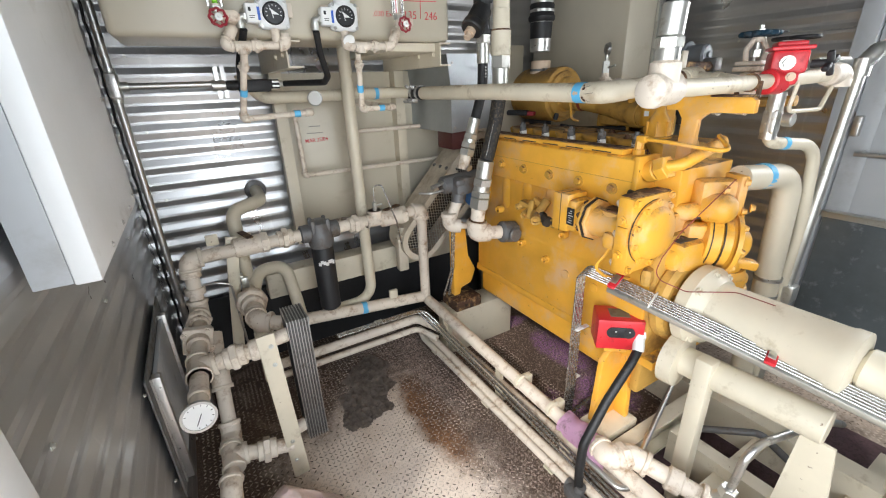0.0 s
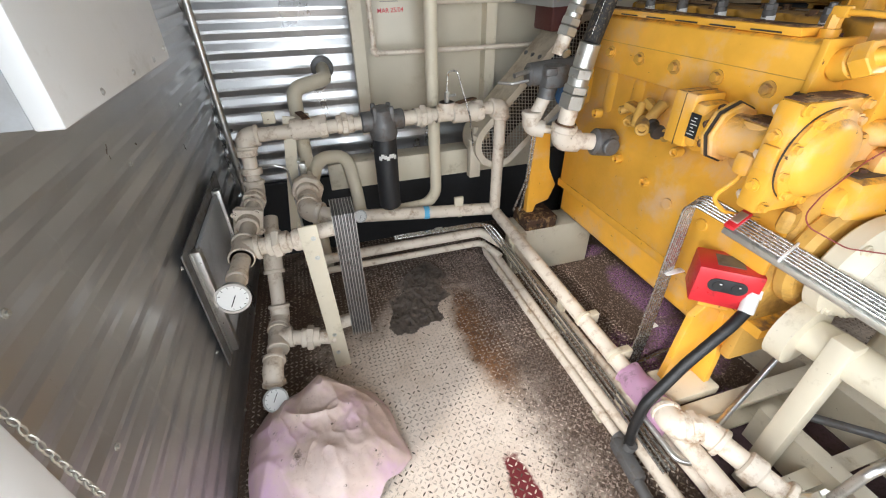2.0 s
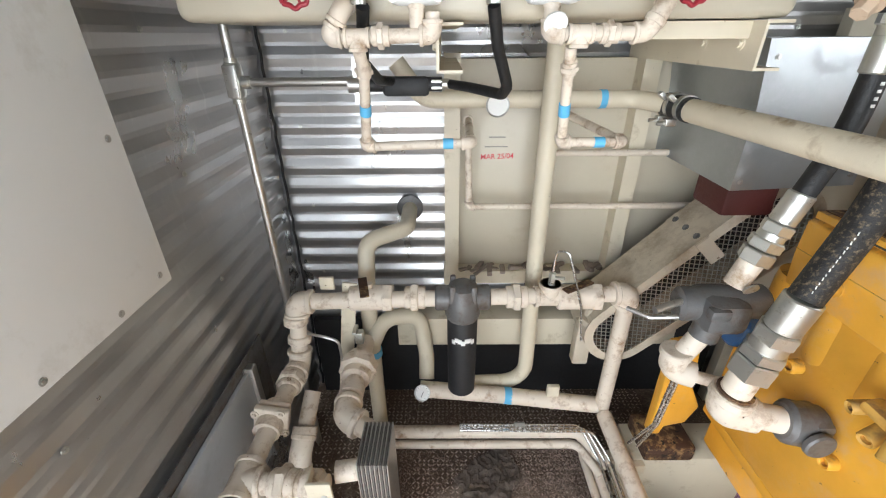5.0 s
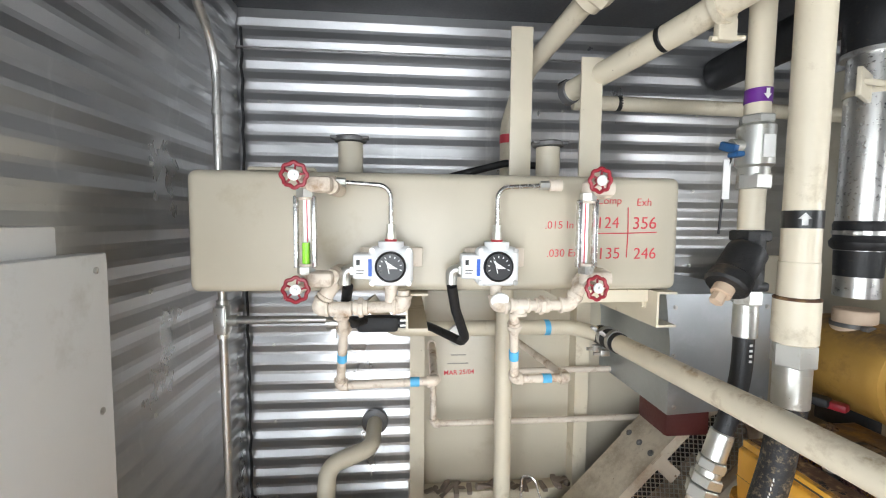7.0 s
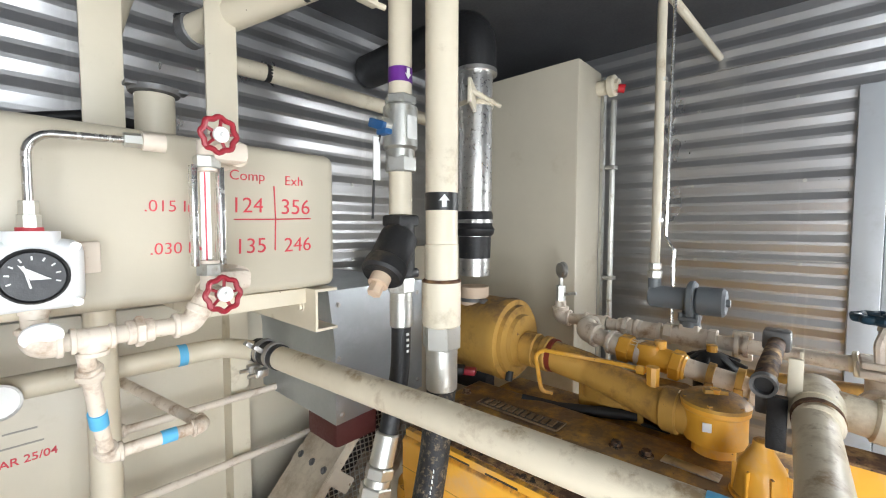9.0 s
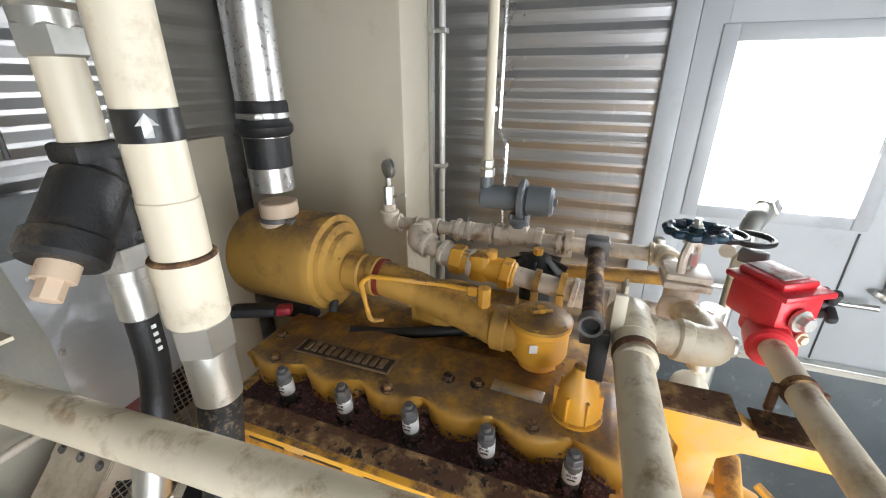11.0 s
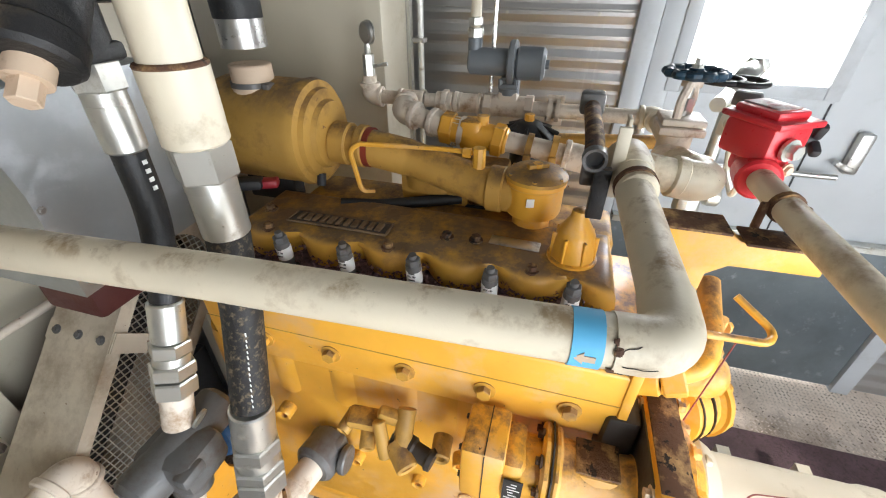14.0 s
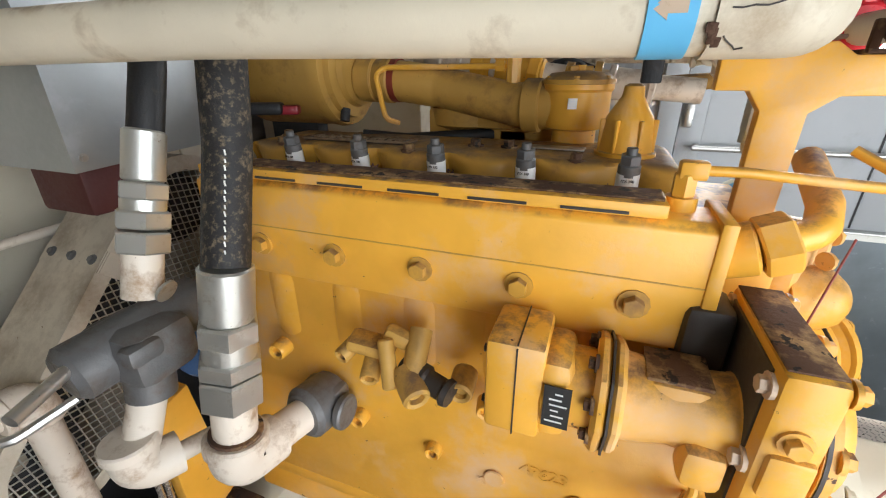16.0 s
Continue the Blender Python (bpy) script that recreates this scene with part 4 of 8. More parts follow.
# ---- long pipes over the engine ----
def long_pipe():
    z = 1.484
    p = thing("exhaust_water_pipe", (0.97, 2.0, 1.48), "long dirty cream lagged pipe with cracked elbow and blue arrow tape", "pipe")
    part("tube", sweep([(0.968, 2.03, 1.484), (1.010, 1.4, 1.489), (1.037, 0.96, z), (1.043, 0.874, z), (1.12, 0.870, z + 0.005), (1.42, 0.885, 1.505)], 0.0305, 26, 0.07), LAG, p)
    el = part("elbow_wrap", sweep([(1.0385, 0.936, z), (1.043, 0.871, z), (1.125, 0.870, z + 0.005)], 0.0326, 26, 0.056), LAG, p, "cracked and flaking painted elbow wrap")
    part("crack", merge(*[box((1.0385 - 0.0322 * math.cos(a), 0.934 + random.uniform(-0.005, 0.003), z + 0.0322 * math.sin(a)), (0.0014, random.uniform(0.002, 0.007), random.uniform(0.003, 0.008)), 0.0004, (0, math.degrees(a), 0)) for a in [c + random.uniform(-0.22, 0.22) for c in (-0.55, 0.6) for _ in range(9)]]), RUSTY, el, "dark gaps where the wrap has flaked off")
    lines = []
    for a0, y0, da, dy in ((0.5, 0.932, 0.10, -0.004), (-0.1, 0.930, 0.05, -0.006), (-0.5, 0.930, -0.08, -0.004)):
        pts = []
        for k in range(6):
            a0, y0 = a0 + da * random.uniform(-0.6, 1.6), y0 + dy * random.uniform(0.3, 1.3)
            pts.append((1.0388 + 0.10 * (0.934 - y0) ** 1.0 * 0.08 - 0.0326 * math.cos(a0), y0, z + 0.0326 * math.sin(a0)))
        lines.append(sweep(pts, 0.0006, 5))
    part("crack_line", merge(*lines), GRIME_M, el)
    t = band(p, (1.0366, 0.963, z), (0.06, -1, 0.0), 0.0308, 0.032, TAPE, "tape", "light blue flow arrow tape")
    part("arrow", prism([(0.975, z), (0.964, z + 0.008), (0.964, z + 0.004), (0.952, z + 0.004), (0.952, z - 0.004), (0.964, z - 0.004), (0.964, z - 0.008)], "x", 1.0042, 1.0060), WOODP, t)
    for dy, r in ((0.0, 0.036), (0.05, 0.036)):
        part("hose_clamp", merge(cyl((0.969 + dy * 0.066, 2.015 - dy, 1.487), (0.970 + dy * 0.066, 1.999 - dy, 1.487), r, 24), box((0.935, 2.007 - dy, 1.45), (0.03, 0.024, 0.02), 0.003), hexa((0.90, 2.007 - dy, 1.447), (0.945, 2.007 - dy, 1.447), 0.006), box((0.925, 2.007 - dy, 1.515), (0.025, 0.02, 0.012), 0.002, (0, 40, 0))), STEEL, p)
    part("sleeve", cyl((0.966, 2.05, 1.484), (0.975, 1.93, 1.485), 0.0335, 22), RUBBER, p)
    return p


long_pipe()


def riser(x, y, top):
    b = thing("coolant_riser", (x, y, 1.2), "thick cream vertical pipe with black arrow band above a rubber hose", "pipe", "vertical risers")
    part("pipe_length", cyl((x, y, 1.72), (x, y, top), 0.0335, 24), CREAM, b)
    part("pipe_length", cyl((x, y, 1.71), (x, y, 1.80), 0.035, 24, 0.004), CREAM, b)
    part("socket", cyl((x, y, 1.625), (x, y, 1.722), 0.0405, 24, 0.004), CREAM, b)
    part("socket_rim", lathe([(0, 0.0400), (0.003, 0.0413), (0.006, 0.0395), (0.008, 0.034)], (x, y, 1.717), (0, 0, 1), 24), RUSTY, b, "rust-stained socket rim")
    part("hex_adaptor", merge(hexa((x, y, 1.578), (x, y, 1.628), 0.0405), cyl((x, y, 1.565), (x, y, 1.58), 0.034)), ZINC, b)
    part("ferrule", merge(cyl((x, y, 1.49), (x, y, 1.568), 0.0335, 22, 0.003)), ZINC, b)
    t = band(b, (x, y, 1.884), (0, 0, 1), 0.0335, 0.036, BTAPE, "tape", "black tape with a white up arrow")
    ax = V(-0.62, -0.78, 0).normalized()
    sx = V(0.78, -0.62, 0)
    c = V(x, y, 1.884) + ax * 0.0353
    bm = bmesh.new()
    vs = [bm.verts.new(c + sx * u + V(0, 0, w) + ax * (0.0005 - u * u * 12)) for u, w in ((-0.011, 0.001), (0, 0.014), (0.011, 0.001), (0.005, 0.001), (0.005, -0.012), (-0.005, -0.012), (-0.005, 0.001))]
    bm.faces.new(vs)
    bmesh.ops.solidify(bm, geom=bm.faces[:], thickness=0.0008)
    part("arrow", bm, INKW, t)
    part("hose", sweep([(x, y, 1.49), (x - 0.030, y - 0.008, 1.36), (x - 0.088, y - 0.023, 1.205)], 0.031, 20, 0.2), DUSTR, b, "black rubber hose caked with chaff")
    part("hose_print", merge(*[span((x - 0.107 + k * 0.003, y - 0.050 + k * 0.0006, 1.235 + k * 0.009), (x - 0.1055 + k * 0.003, y - 0.0485 + k * 0.0006, 1.240 + k * 0.009 + 0.002 * (k % 2))) for k in range(14)]), INKW, b)
    f0, f1, f2, e = V(x - 0.088, y - 0.023, 1.207), V(x - 0.099, y - 0.016, 1.128), V(x - 0.115, y - 0.004, 0.99), V(x - 0.128, y + 0.006, 0.866)
    u = (f2 - f1).normalized()
    part("ferrule", cyl(f0, f1, 0.036, 22, 0.003), ZINC, b)
    part("hex_adaptor", merge(hexa(f1, f1 + u * 0.034, 0.043), cyl(f1 + u * 0.03, f1 + u * 0.06, 0.037)), ZINC, b)
    part("hex_adaptor", merge(hexa(f1 + u * 0.058, f1 + u * 0.085, 0.046), hexa(f1 + u * 0.088, f2, 0.047)), ZINC, b)
    part("pipe_length", cyl(f2, e, 0.033), PIPEW, b)
    g = V(1.115, 1.452, 0.85)
    h = (g - e).normalized()
    part("elbow", merge(sweep([e - u * 0.05, e, e + h * 0.07], 0.043, 18, 0.05), cyl(e - u * 0.062, e - u * 0.035, 0.049, 20, 0.004)), PIPEW, b)
    part("rust_ring", cyl(e - u * 0.068, e - u * 0.060, 0.040, 18), RUSTY, b)
    part("pipe_length", cyl(e + h * 0.05, g, 0.032), PIPEW, b)
    part("pump_flange", merge(cyl(g - h * 0.012, g + h * 0.075, 0.052, 20, 0.010), box(g + h * 0.05, (0.05, 0.09, 0.085), 0.015)), GREYM, b)
    part("grey_cap", cyl(g + h * 0.03 + V(0, -0.05, -0.0), g + h * 0.03 + V(0, -0.068, 0), 0.034, 18, 0.004), GREYM, b)
    return b


riser(1.103, 1.470, 2.40)


def thin_riser(x, y):
    b = thing("coolant_riser", (x, y, 1.2), "cream vertical pipe with purple band, ball valve and black strainer", "pipe", "vertical risers")
    part("pipe_length", cyl((x, y, 1.86), (x, y, 2.40), 0.0265, 20), CREAM, b)
    t = band(b, (x, y, 2.168), (0, 0, 1), 0.0265, 0.032, PURPLE, "tape", "purple flow tape with white arrow")
    part("arrow", prism([(x - 0.012, 2.168), (x - 0.002, 2.157), (x + 0.007, 2.168), (x + 0.002, 2.168), (x + 0.002, 2.180), (x - 0.006, 2.180), (x - 0.006, 2.168)], "y", y - 0.0295, y - 0.0282), INKW, t)
    v = part("ball_valve", merge(cyl((x, y, 2.005), (x, y, 2.105), 0.039, 20, 0.006), hexa((x, y, 1.955), (x, y, 1.99), 0.036), cyl((x, y, 1.985), (x, y, 2.01), 0.032), hexa((x, y, 2.105), (x, y, 2.125), 0.036), cyl((x - 0.03, y, 2.055), (x - 0.062, y, 2.055), 0.015)), ZINC, b, "bright steel ball valve")
    part("valve_label", span((x - 0.016, y - 0.0415, 2.025), (x + 0.012, y - 0.039, 2.075)), DIALW, v)
    part("lever", merge(box((x - 0.07, y - 0.005, 2.05), (0.012, 0.05, 0.02), 0.003, (20, 0, 0)), box((x - 0.072, y - 0.03, 2.03), (0.02, 0.03, 0.012), 0.003)), BLUEP, v)
    part("tie", sweep([(x - 0.07, y - 0.02, 2.04), (x - 0.085, y - 0.015, 1.98), (x - 0.08, y, 1.85)], 0.003, 6, 0.02), DARK, v)
    part("tag_strip", span((x - 0.092, y - 0.02, 1.93), (x - 0.075, y - 0.018, 2.02)), DIALW, v)
    s = part("strainer", merge(box((x, y, 1.846), (0.062, 0.062, 0.026), 0.006), cyl((x, y, 1.72), (x, y, 1.85), 0.032, 16), box((x, y, 1.727), (0.062, 0.062, 0.022), 0.006),
                               cyl((x - 0.004, y - 0.004, 1.815), (x - 0.068, y - 0.028, 1.745), 0.043, 20, 0.01), cyl((x - 0.060, y - 0.025, 1.755), (x - 0.085, y - 0.034, 1.728), 0.047, 20, 0.006)), BLACKI, b, "black cast iron Y strainer, dusty on top")
    part("plug", merge(cyl((x - 0.085, y - 0.034, 1.728), (x - 0.099, y - 0.039, 1.713), 0.022, 16), hexa((x - 0.098, y - 0.039, 1.714), (x - 0.115, y - 0.045, 1.696), 0.015)), WOODP, s, "pale brass plug")
    part("hex_adaptor", merge(hexa((x, y, 1.682), (x, y, 1.718), 0.032), cyl((x, y, 1.655), (x, y, 1.685), 0.026)), ZINC, b)
    part("ferrule", cyl((x, y, 1.602), (x, y, 1.668), 0.0265, 20, 0.003), ZINC, b)
    part("hose", sweep([(x, y, 1.61), (x - 0.002, y + 0.0, 1.49), (x - 0.055, y - 0.014, 1.365)], 0.0225, 18, 0.3), RUBBER, b, "black rubber hose with white print")
    part("hose_print", merge(*[span((x - 0.004 - 0.0, y - 0.0235, 1.545 + k * 0.013), (x + 0.003, y - 0.0215, 1.551 + k * 0.013)) for k in range(4)]), INKW, b)
    q = V(x - 0.055, y - 0.014, 1.37)
    d = V(-0.30, 0.0, -0.954).normalized()
    part("ferrule", cyl(q + d * -0.005, q + d * 0.065, 0.0265, 20, 0.003), ZINC, b)
    part("hex_adaptor", merge(hexa(q + d * 0.066, q + d * 0.09, 0.032), cyl(q + d * 0.09, q + d * 0.105, 0.028), hexa(q + d * 0.105, q + d * 0.13, 0.036), hexa(q + d * 0.134, q + d * 0.165, 0.036)), ZINC, b)
    part("pipe_length", cyl(q + d * 0.165, q + d * 0.23, 0.026), PIPEW, b)
    part("tag", cyl(q + d * 0.22 + V(0.01, -0.032, 0), q + d * 0.222 + V(0.011, -0.036, 0), 0.017, 16), ZINC, b, "stamped metal disc tag")
    w = q + d * 0.30
    pv = part("thermostat_valve", merge(box(w, (0.10, 0.12, 0.085), 0.022), cyl(w + V(-0.09, 0.02, 0), w + V(0.11, 0, 0.02), 0.042, 18, 0.01), cyl(w + V(0, 0, -0.03), w + V(-0.01, 0, -0.085), 0.034), box(w + V(-0.03, -0.05, 0.02), (0.05, 0.03, 0.03), 0.01)), GREYM, b, "grey cast metal thermostatic valve")
    part("stem", merge(cyl(w + V(-0.09, 0.0, 0.02), w + V(-0.16, -0.02, 0.01), 0.009), sweep([w + V(-0.10, -0.02, -0.01), w + V(-0.16, -0.01, -0.02), w + V(-0.20, 0.03, -0.02)], 0.006, 8, 0.02)), STEEL, pv)
    e = w + V(-0.060, 0.004, -0.185)
    part("pipe_length", cyl(w + V(-0.01, 0.005, -0.08), e, 0.026), PIPEW, b)
    part("elbow", merge(sweep([e + V(0, 0, 0.05), e + V(0, 0, -0.01), e + V(0.05, -0.02, -0.015)], 0.034, 16, 0.035), cyl(e + V(0, 0, 0.055), e + V(0, 0, 0.035), 0.039, 18, 0.003)), PIPEW, b)
    part("pipe_length", cyl(e + V(0.03, -0.02, -0.012), e + V(0.14, -0.06, -0.02), 0.016), PIPEW, b)
    part("blue_cap", cyl(w + V(0.07, 0.02, -0.07), w + V(0.16, 0.02, -0.09), 0.05, 18, 0.008), BLUEP, b, "blue painted housing")
    part("drain_tube", merge(sweep([e + V(0.01, -0.01, -0.03), e + V(0.02, 0.02, -0.25), e + V(0.015, 0.10, -0.44)], 0.005, 8, 0.05), sweep([e + V(0.022, -0.012, -0.03), e + V(0.03, 0.02, -0.25), e + V(0.04, 0.09, -0.44)], 0.005, 8, 0.05)), TUBE, b)
    return b


thin_riser(1.104, 1.598)


def overhead():
    a = pipe("overhead_pipe", "cream overhead pipe sloping on hangers below the ceiling", [(0.80, 2.0, 2.285), (0.96, 1.64, 2.345), (1.15, 1.15, 2.43), (1.3, 0.4, 2.56), (1.35, -1.28, 2.58)], 0.033, CREAM, False, 0.05)
    collar(a, (0.805, 1.99, 2.287), (0.4, -0.9, 0.15), 0.038, 0.03, GREYM, "clamp")
    collar(a, (0.93, 1.70, 2.335), (0.4, -0.9, 0.15), 0.034, 0.012, BTAPE, "tape")
    part("hanger", merge(cyl((0.985, 1.585, 2.353), (0.99, 1.57, 2.356), 0.042, 20), box((1.0, 1.58, 2.305), (0.045, 0.02, 0.05), 0.004), cyl((0.965, 1.58, 2.285), (1.045, 1.58, 2.29), 0.006)), CREAM, a)
    part("lock_wire", sweep([(0.80, 2.0, 2.33), (0.765, 1.99, 2.31), (0.79, 1.985, 2.285), (0.81, 2.0, 2.29)], 0.0025, 6, 0.01), DARK, a)
    b = pipe("overhead_pipe", "cream pipe rising behind the tank with a red band", [(0.655, 2.17, 2.02), (0.655, 2.17, 2.22), (0.69, 2.08, 2.38), (0.80, 1.70, 2.50), (0.86, 1.60, 2.58), (0.95, 1.45, 2.70)], 0.030, CREAM, False, 0.12)
    band(b, (0.655, 2.17, 2.17), (0, 0, 1), 0.030, 0.03, INKR, "tape", "red flow tape")
    union(b, (0.775, 1.75, 2.475), (0.4, -0.8, 0.4), 0.034, CREAM)
    part("cross_pipe", merge(cyl((0.86, 1.60, 2.57), (0.50, 1.60, 2.52), 0.028), hexa((0.70, 1.60, 2.547), (0.66, 1.60, 2.542), 0.045), cyl((0.54, 1.60, 2.525), (0.48, 1.60, 2.517), 0.036)), CREAM, b)
    c = pipe("overhead_pipe", "thin cream pipe along the back wall under the ceiling", [(0.92, 2.24, 2.328), (1.10, 2.22, 2.325), (1.75, 2.20, 2.31), (2.16, 2.20, 2.30)], 0.027, CREAM, False, 0.05)
    collar(c, (1.09, 2.222, 2.325), (1, 0, 0), 0.0285, 0.02, BTAPE, "tape")
    p = thing("hanger_plate", (1.08, 1.45, 2.39), "cream steel plate bracket holding the two risers", "bracket")
    part("plate", merge(box((1.05, 1.47, 2.40), (0.30, 0.14, 0.008), 0.002, (0, 0, -20)), span((1.02, 1.46, 2.40), (1.06, 1.48, TOP))), CREAM, p)
    h = pipe("black_hose", "black rubber hose lying behind the tank on the wall", [(0.40, 2.05, 1.985), (0.43, 2.06, 2.02), (0.62, 2.06, 2.07), (0.75, 2.05, 2.06), (0.80, 2.04, 1.985)], 0.012, RUBBER, False, 0.05, "hose")


overhead()


def stack():
    x, y = 1.60, 1.77
    s = thing("air_intake_stack", (x, y, 1.60), "bright stainless intake duct with black rubber elbow and sleeve", "duct")
    part("duct", cyl((x, y, 1.80), (x, y, 2.36), 0.057, 28), STACKM, s)
    part("sleeve", merge(lathe([(0, 0.054), (0.075, 0.056), (0.085, 0.066), (0.10, 0.068), (0.112, 0.060), (0.15, 0.062), (0.16, 0.058)], (x, y, 1.725), (0, 0, 1), 28)), RUBBER, s, "black rubber sleeve")
    part("hose_clamp", merge(cyl((x, y, 1.845), (x, y, 1.857), 0.0635, 28), box((x - 0.06, y - 0.03, 1.851), (0.03, 0.03, 0.014), 0.003)), STEEL, s)
    part("duct", cyl((x, y, 1.665), (x, y, 1.735), 0.0525, 28), STACKM, s)
    part("rubber_elbow", sweep([(x, y, 2.36), (x, y, 2.50), (x + 0.02, y + 0.18, 2.52), (x + 0.03, 2.40, 2.52)], 0.070, 20, 0.10), RUBBER, s, "black rubber elbow")
    part("hose_clamp", cyl((x, y, 2.345), (x, y, 2.358), 0.0725, 28), STEEL, s)
    part("bracket", merge(box((x - 0.06, y - 0.04, 2.245), (0.20, 0.012, 0.075), 0.003, (0, 0, 30)), cyl((x - 0.13, y - 0.08, 2.25), (x + 0.07, y - 0.05, 2.25), 0.008), cyl((x, y, 2.235), (x, y, 2.25), 0.061, 28)), CREAM, s)
    return s


stack()


# ---- the engine ----
def engine():
    e = thing("gas_engine", (1.38, 1.25, 0.2), "large yellow six-cylinder gas engine, dusty with rust stains", "engine")
    part("oil_pan", prism([(1.22, 0.52), (1.222, 0.385), (1.245, 0.362), (1.64, 0.362), (1.66, 0.385), (1.66, 0.52)], "y", 0.735, 1.76, 0.008), YELLOW, e)
    part("pan_rail", merge(span((1.195, 0.66, 0.512), (1.68, 1.78, 0.548), 0.004)), YELLOW, e)
    bolts(e, [(1.207, y, 0.549) for y in [0.74 + 0.085 * k for k in range(12)]], (0, 0, 1), 0.008, 0.010, YELLOW)
    part("crankcase", merge(prism([(1.19, 0.548), (1.19, 0.84), (1.235, 0.93), (1.235, 1.09), (1.60, 1.09), (1.66, 0.84), (1.66, 0.548)], "y", 0.725, 1.76, 0.012)), YELLOW, e)
    for k in range(7):
        y = 0.80 + k * 0.155
        part("block_rib", lathe([(0, 0.055), (0.02, 0.070), (0.05, 0.074), (0.17, 0.074), (0.20, 0.070)], (1.302, y, 0.885), (0, 0, 1), 32), YELLOW, e)
    for y in (0.95, 1.10):
        part("core_plug", cyl((1.19, y, 0.74), (1.184, y, 0.74), 0.02, 14, 0.002), YELLOW, e)
    part("cylinder_head", prism([(1.30, 1.08), (1.30, 1.232), (1.62, 1.232), (1.62, 1.08)], "y", 0.74, 1.74, 0.006), YELLOW, e)
    rail = part("water_manifold", merge(prism([(1.205, 1.085), (1.196, 1.17), (1.196, 1.262), (1.212, 1.272), (1.285, 1.272), (1.30, 1.25), (1.30, 1.085)], "y", 0.835, 1.70, 0.005)), YELLOW, e)
    part("manifold_seam", span((1.1950, 0.84, 1.187), (1.197, 1.70, 1.189)), COVERY, rail)
    part("manifold_cap", prism([(1.20, 1.273), (1.20, 1.292), (1.272, 1.292), (1.272, 1.273)], "y", 0.905, 1.69, 0.003), YELLOW, rail)
    part("rust_strip", span((1.215, 0.91, 1.2925), (1.268, 1.685, 1.295)), RUSTY, rail, "flaking rust along the top")
    for y in (0.95, 1.08, 1.21, 1.34, 1.47):
        part("slot", span((1.1985, y, 1.276), (1.2005, y + 0.085, 1.280)), GRIME_M, rail)
    bolts(rail, [(1.198, y, 1.152) for y in (0.925, 1.082, 1.243, 1.406, 1.565)], (-1, 0, 0), 0.0145, 0.018, COVERY)
    part("end_flange", box((1.25, 0.838, 1.185), (0.115, 0.018, 0.185), 0.003), YELLOW, rail)
    # valve cover: broad lobes between the coils, narrow recesses at them
    ys = [0.862 + 0.0074 * k for k in range(121)]
    flute = [(1 - abs(math.sin((y - 0.95) / 0.158 * math.pi)) ** 0.8, y) for y in ys]
    bm = bmesh.new()
    rings = []
    for z, inset, deep in ((1.233, 0.0, 0.062), (1.268, 0.001, 0.050), (1.286, 0.003, 0.034), (1.297, 0.008, 0.022), (1.303, 0.016, 0.014), (1.306, 0.028, 0.010)):
        ring = [bm.verts.new((1.366 + deep * u + inset, 1.306 + (w - 1.306) * (1 - inset / 0.445), z)) for u, w in flute]
        ring += [bm.verts.new((1.60 - inset, 1.75 - inset, z)), bm.verts.new((1.60 - inset, 0.862 + inset, z))]
        rings.append(ring)
    for p, q in zip(rings, rings[1:]):
        for k in range(len(p)):
            n = (k + 1) % len(p)
            bm.faces.new((p[k], p[n], q[n], q[k]))
    bm.faces.new(rings[-1])
    bm.faces.new(rings[0][::-1])
    vc = part("valve_cover", bm, COVERY, e, "dusty yellow scalloped valve cover")
    part("name_plate", merge(box((1.452, 1.495, 1.309), (0.052, 0.255, 0.005), 0.002)), GRIME_M, vc, "dark recessed name plate")
    part("plate_rim", merge(*[box((1.452 + dx, 1.495 + dy, 1.3115), (sx, sy, 0.005), 0.0015) for dx, dy, sx, sy in ((-0.026, 0, 0.005, 0.26), (0.026, 0, 0.005, 0.26), (0, 0.1275, 0.047, 0.005), (0, -0.1275, 0.047, 0.005))]), DUSTB, vc)
    for k in range(11):
        part("raised_bar", box((1.452, 1.392 + k * 0.0205, 1.3135), (0.032, 0.012 if k % 3 else 0.015, 0.005), 0.001), DUSTB, vc)
    part("data_plate", box((1.480, 1.078, 1.3085), (0.036, 0.112, 0.003), 0.001, (0, 0, -3)), STEEL, vc, "scratched steel data plate")
    bolts(vc, [(1.392, 1.652, 1.302), (1.392, 1.347, 1.302), (1.395, 1.032, 1.302), (1.465, 1.232, 1.306), (1.47, 1.165, 1.306), (1.47, 1.70, 1.306)], (0, 0, 1), 0.011, 0.014, RUSTY)
    part("plug_well", span((1.285, 0.87, 1.231), (1.42, 1.70, 1.238)), CHAFF, e, "purple-brown grit in the plug trough")
    for y in (1.58, 1.425, 1.268, 1.108, 0.95):
        c = part("ignition_coil", merge(cyl((1.344, y, 1.237), (1.335, y, 1.314), 0.0165, 16, 0.002), hexa((1.336, y, 1.313), (1.334, y, 1.328), 0.0155), cyl((1.334, y, 1.328), (1.333, y, 1.338), 0.008, 12)), GREYM, e, "grey ignition coil with white label")
        part("label", merge(cyl((1.3405, y, 1.268), (1.3373, y, 1.300), 0.0171, 16)), DIALW, c)
        words("ITX 150", (1.3205, y + 0.0098, 1.2880), (0, -1, 0), (0.09, 0, 1), 0.0056, INKB, c, "print", 0.0001)
        part("bar_print", box((1.3215, y, 1.2800), (0.0016, 0.014, 0.0016), 0), INKB, c)
        part("seat", cyl((1.344, y, 1.234), (1.344, y, 1.244), 0.026, 16, 0.003), DARK, c)
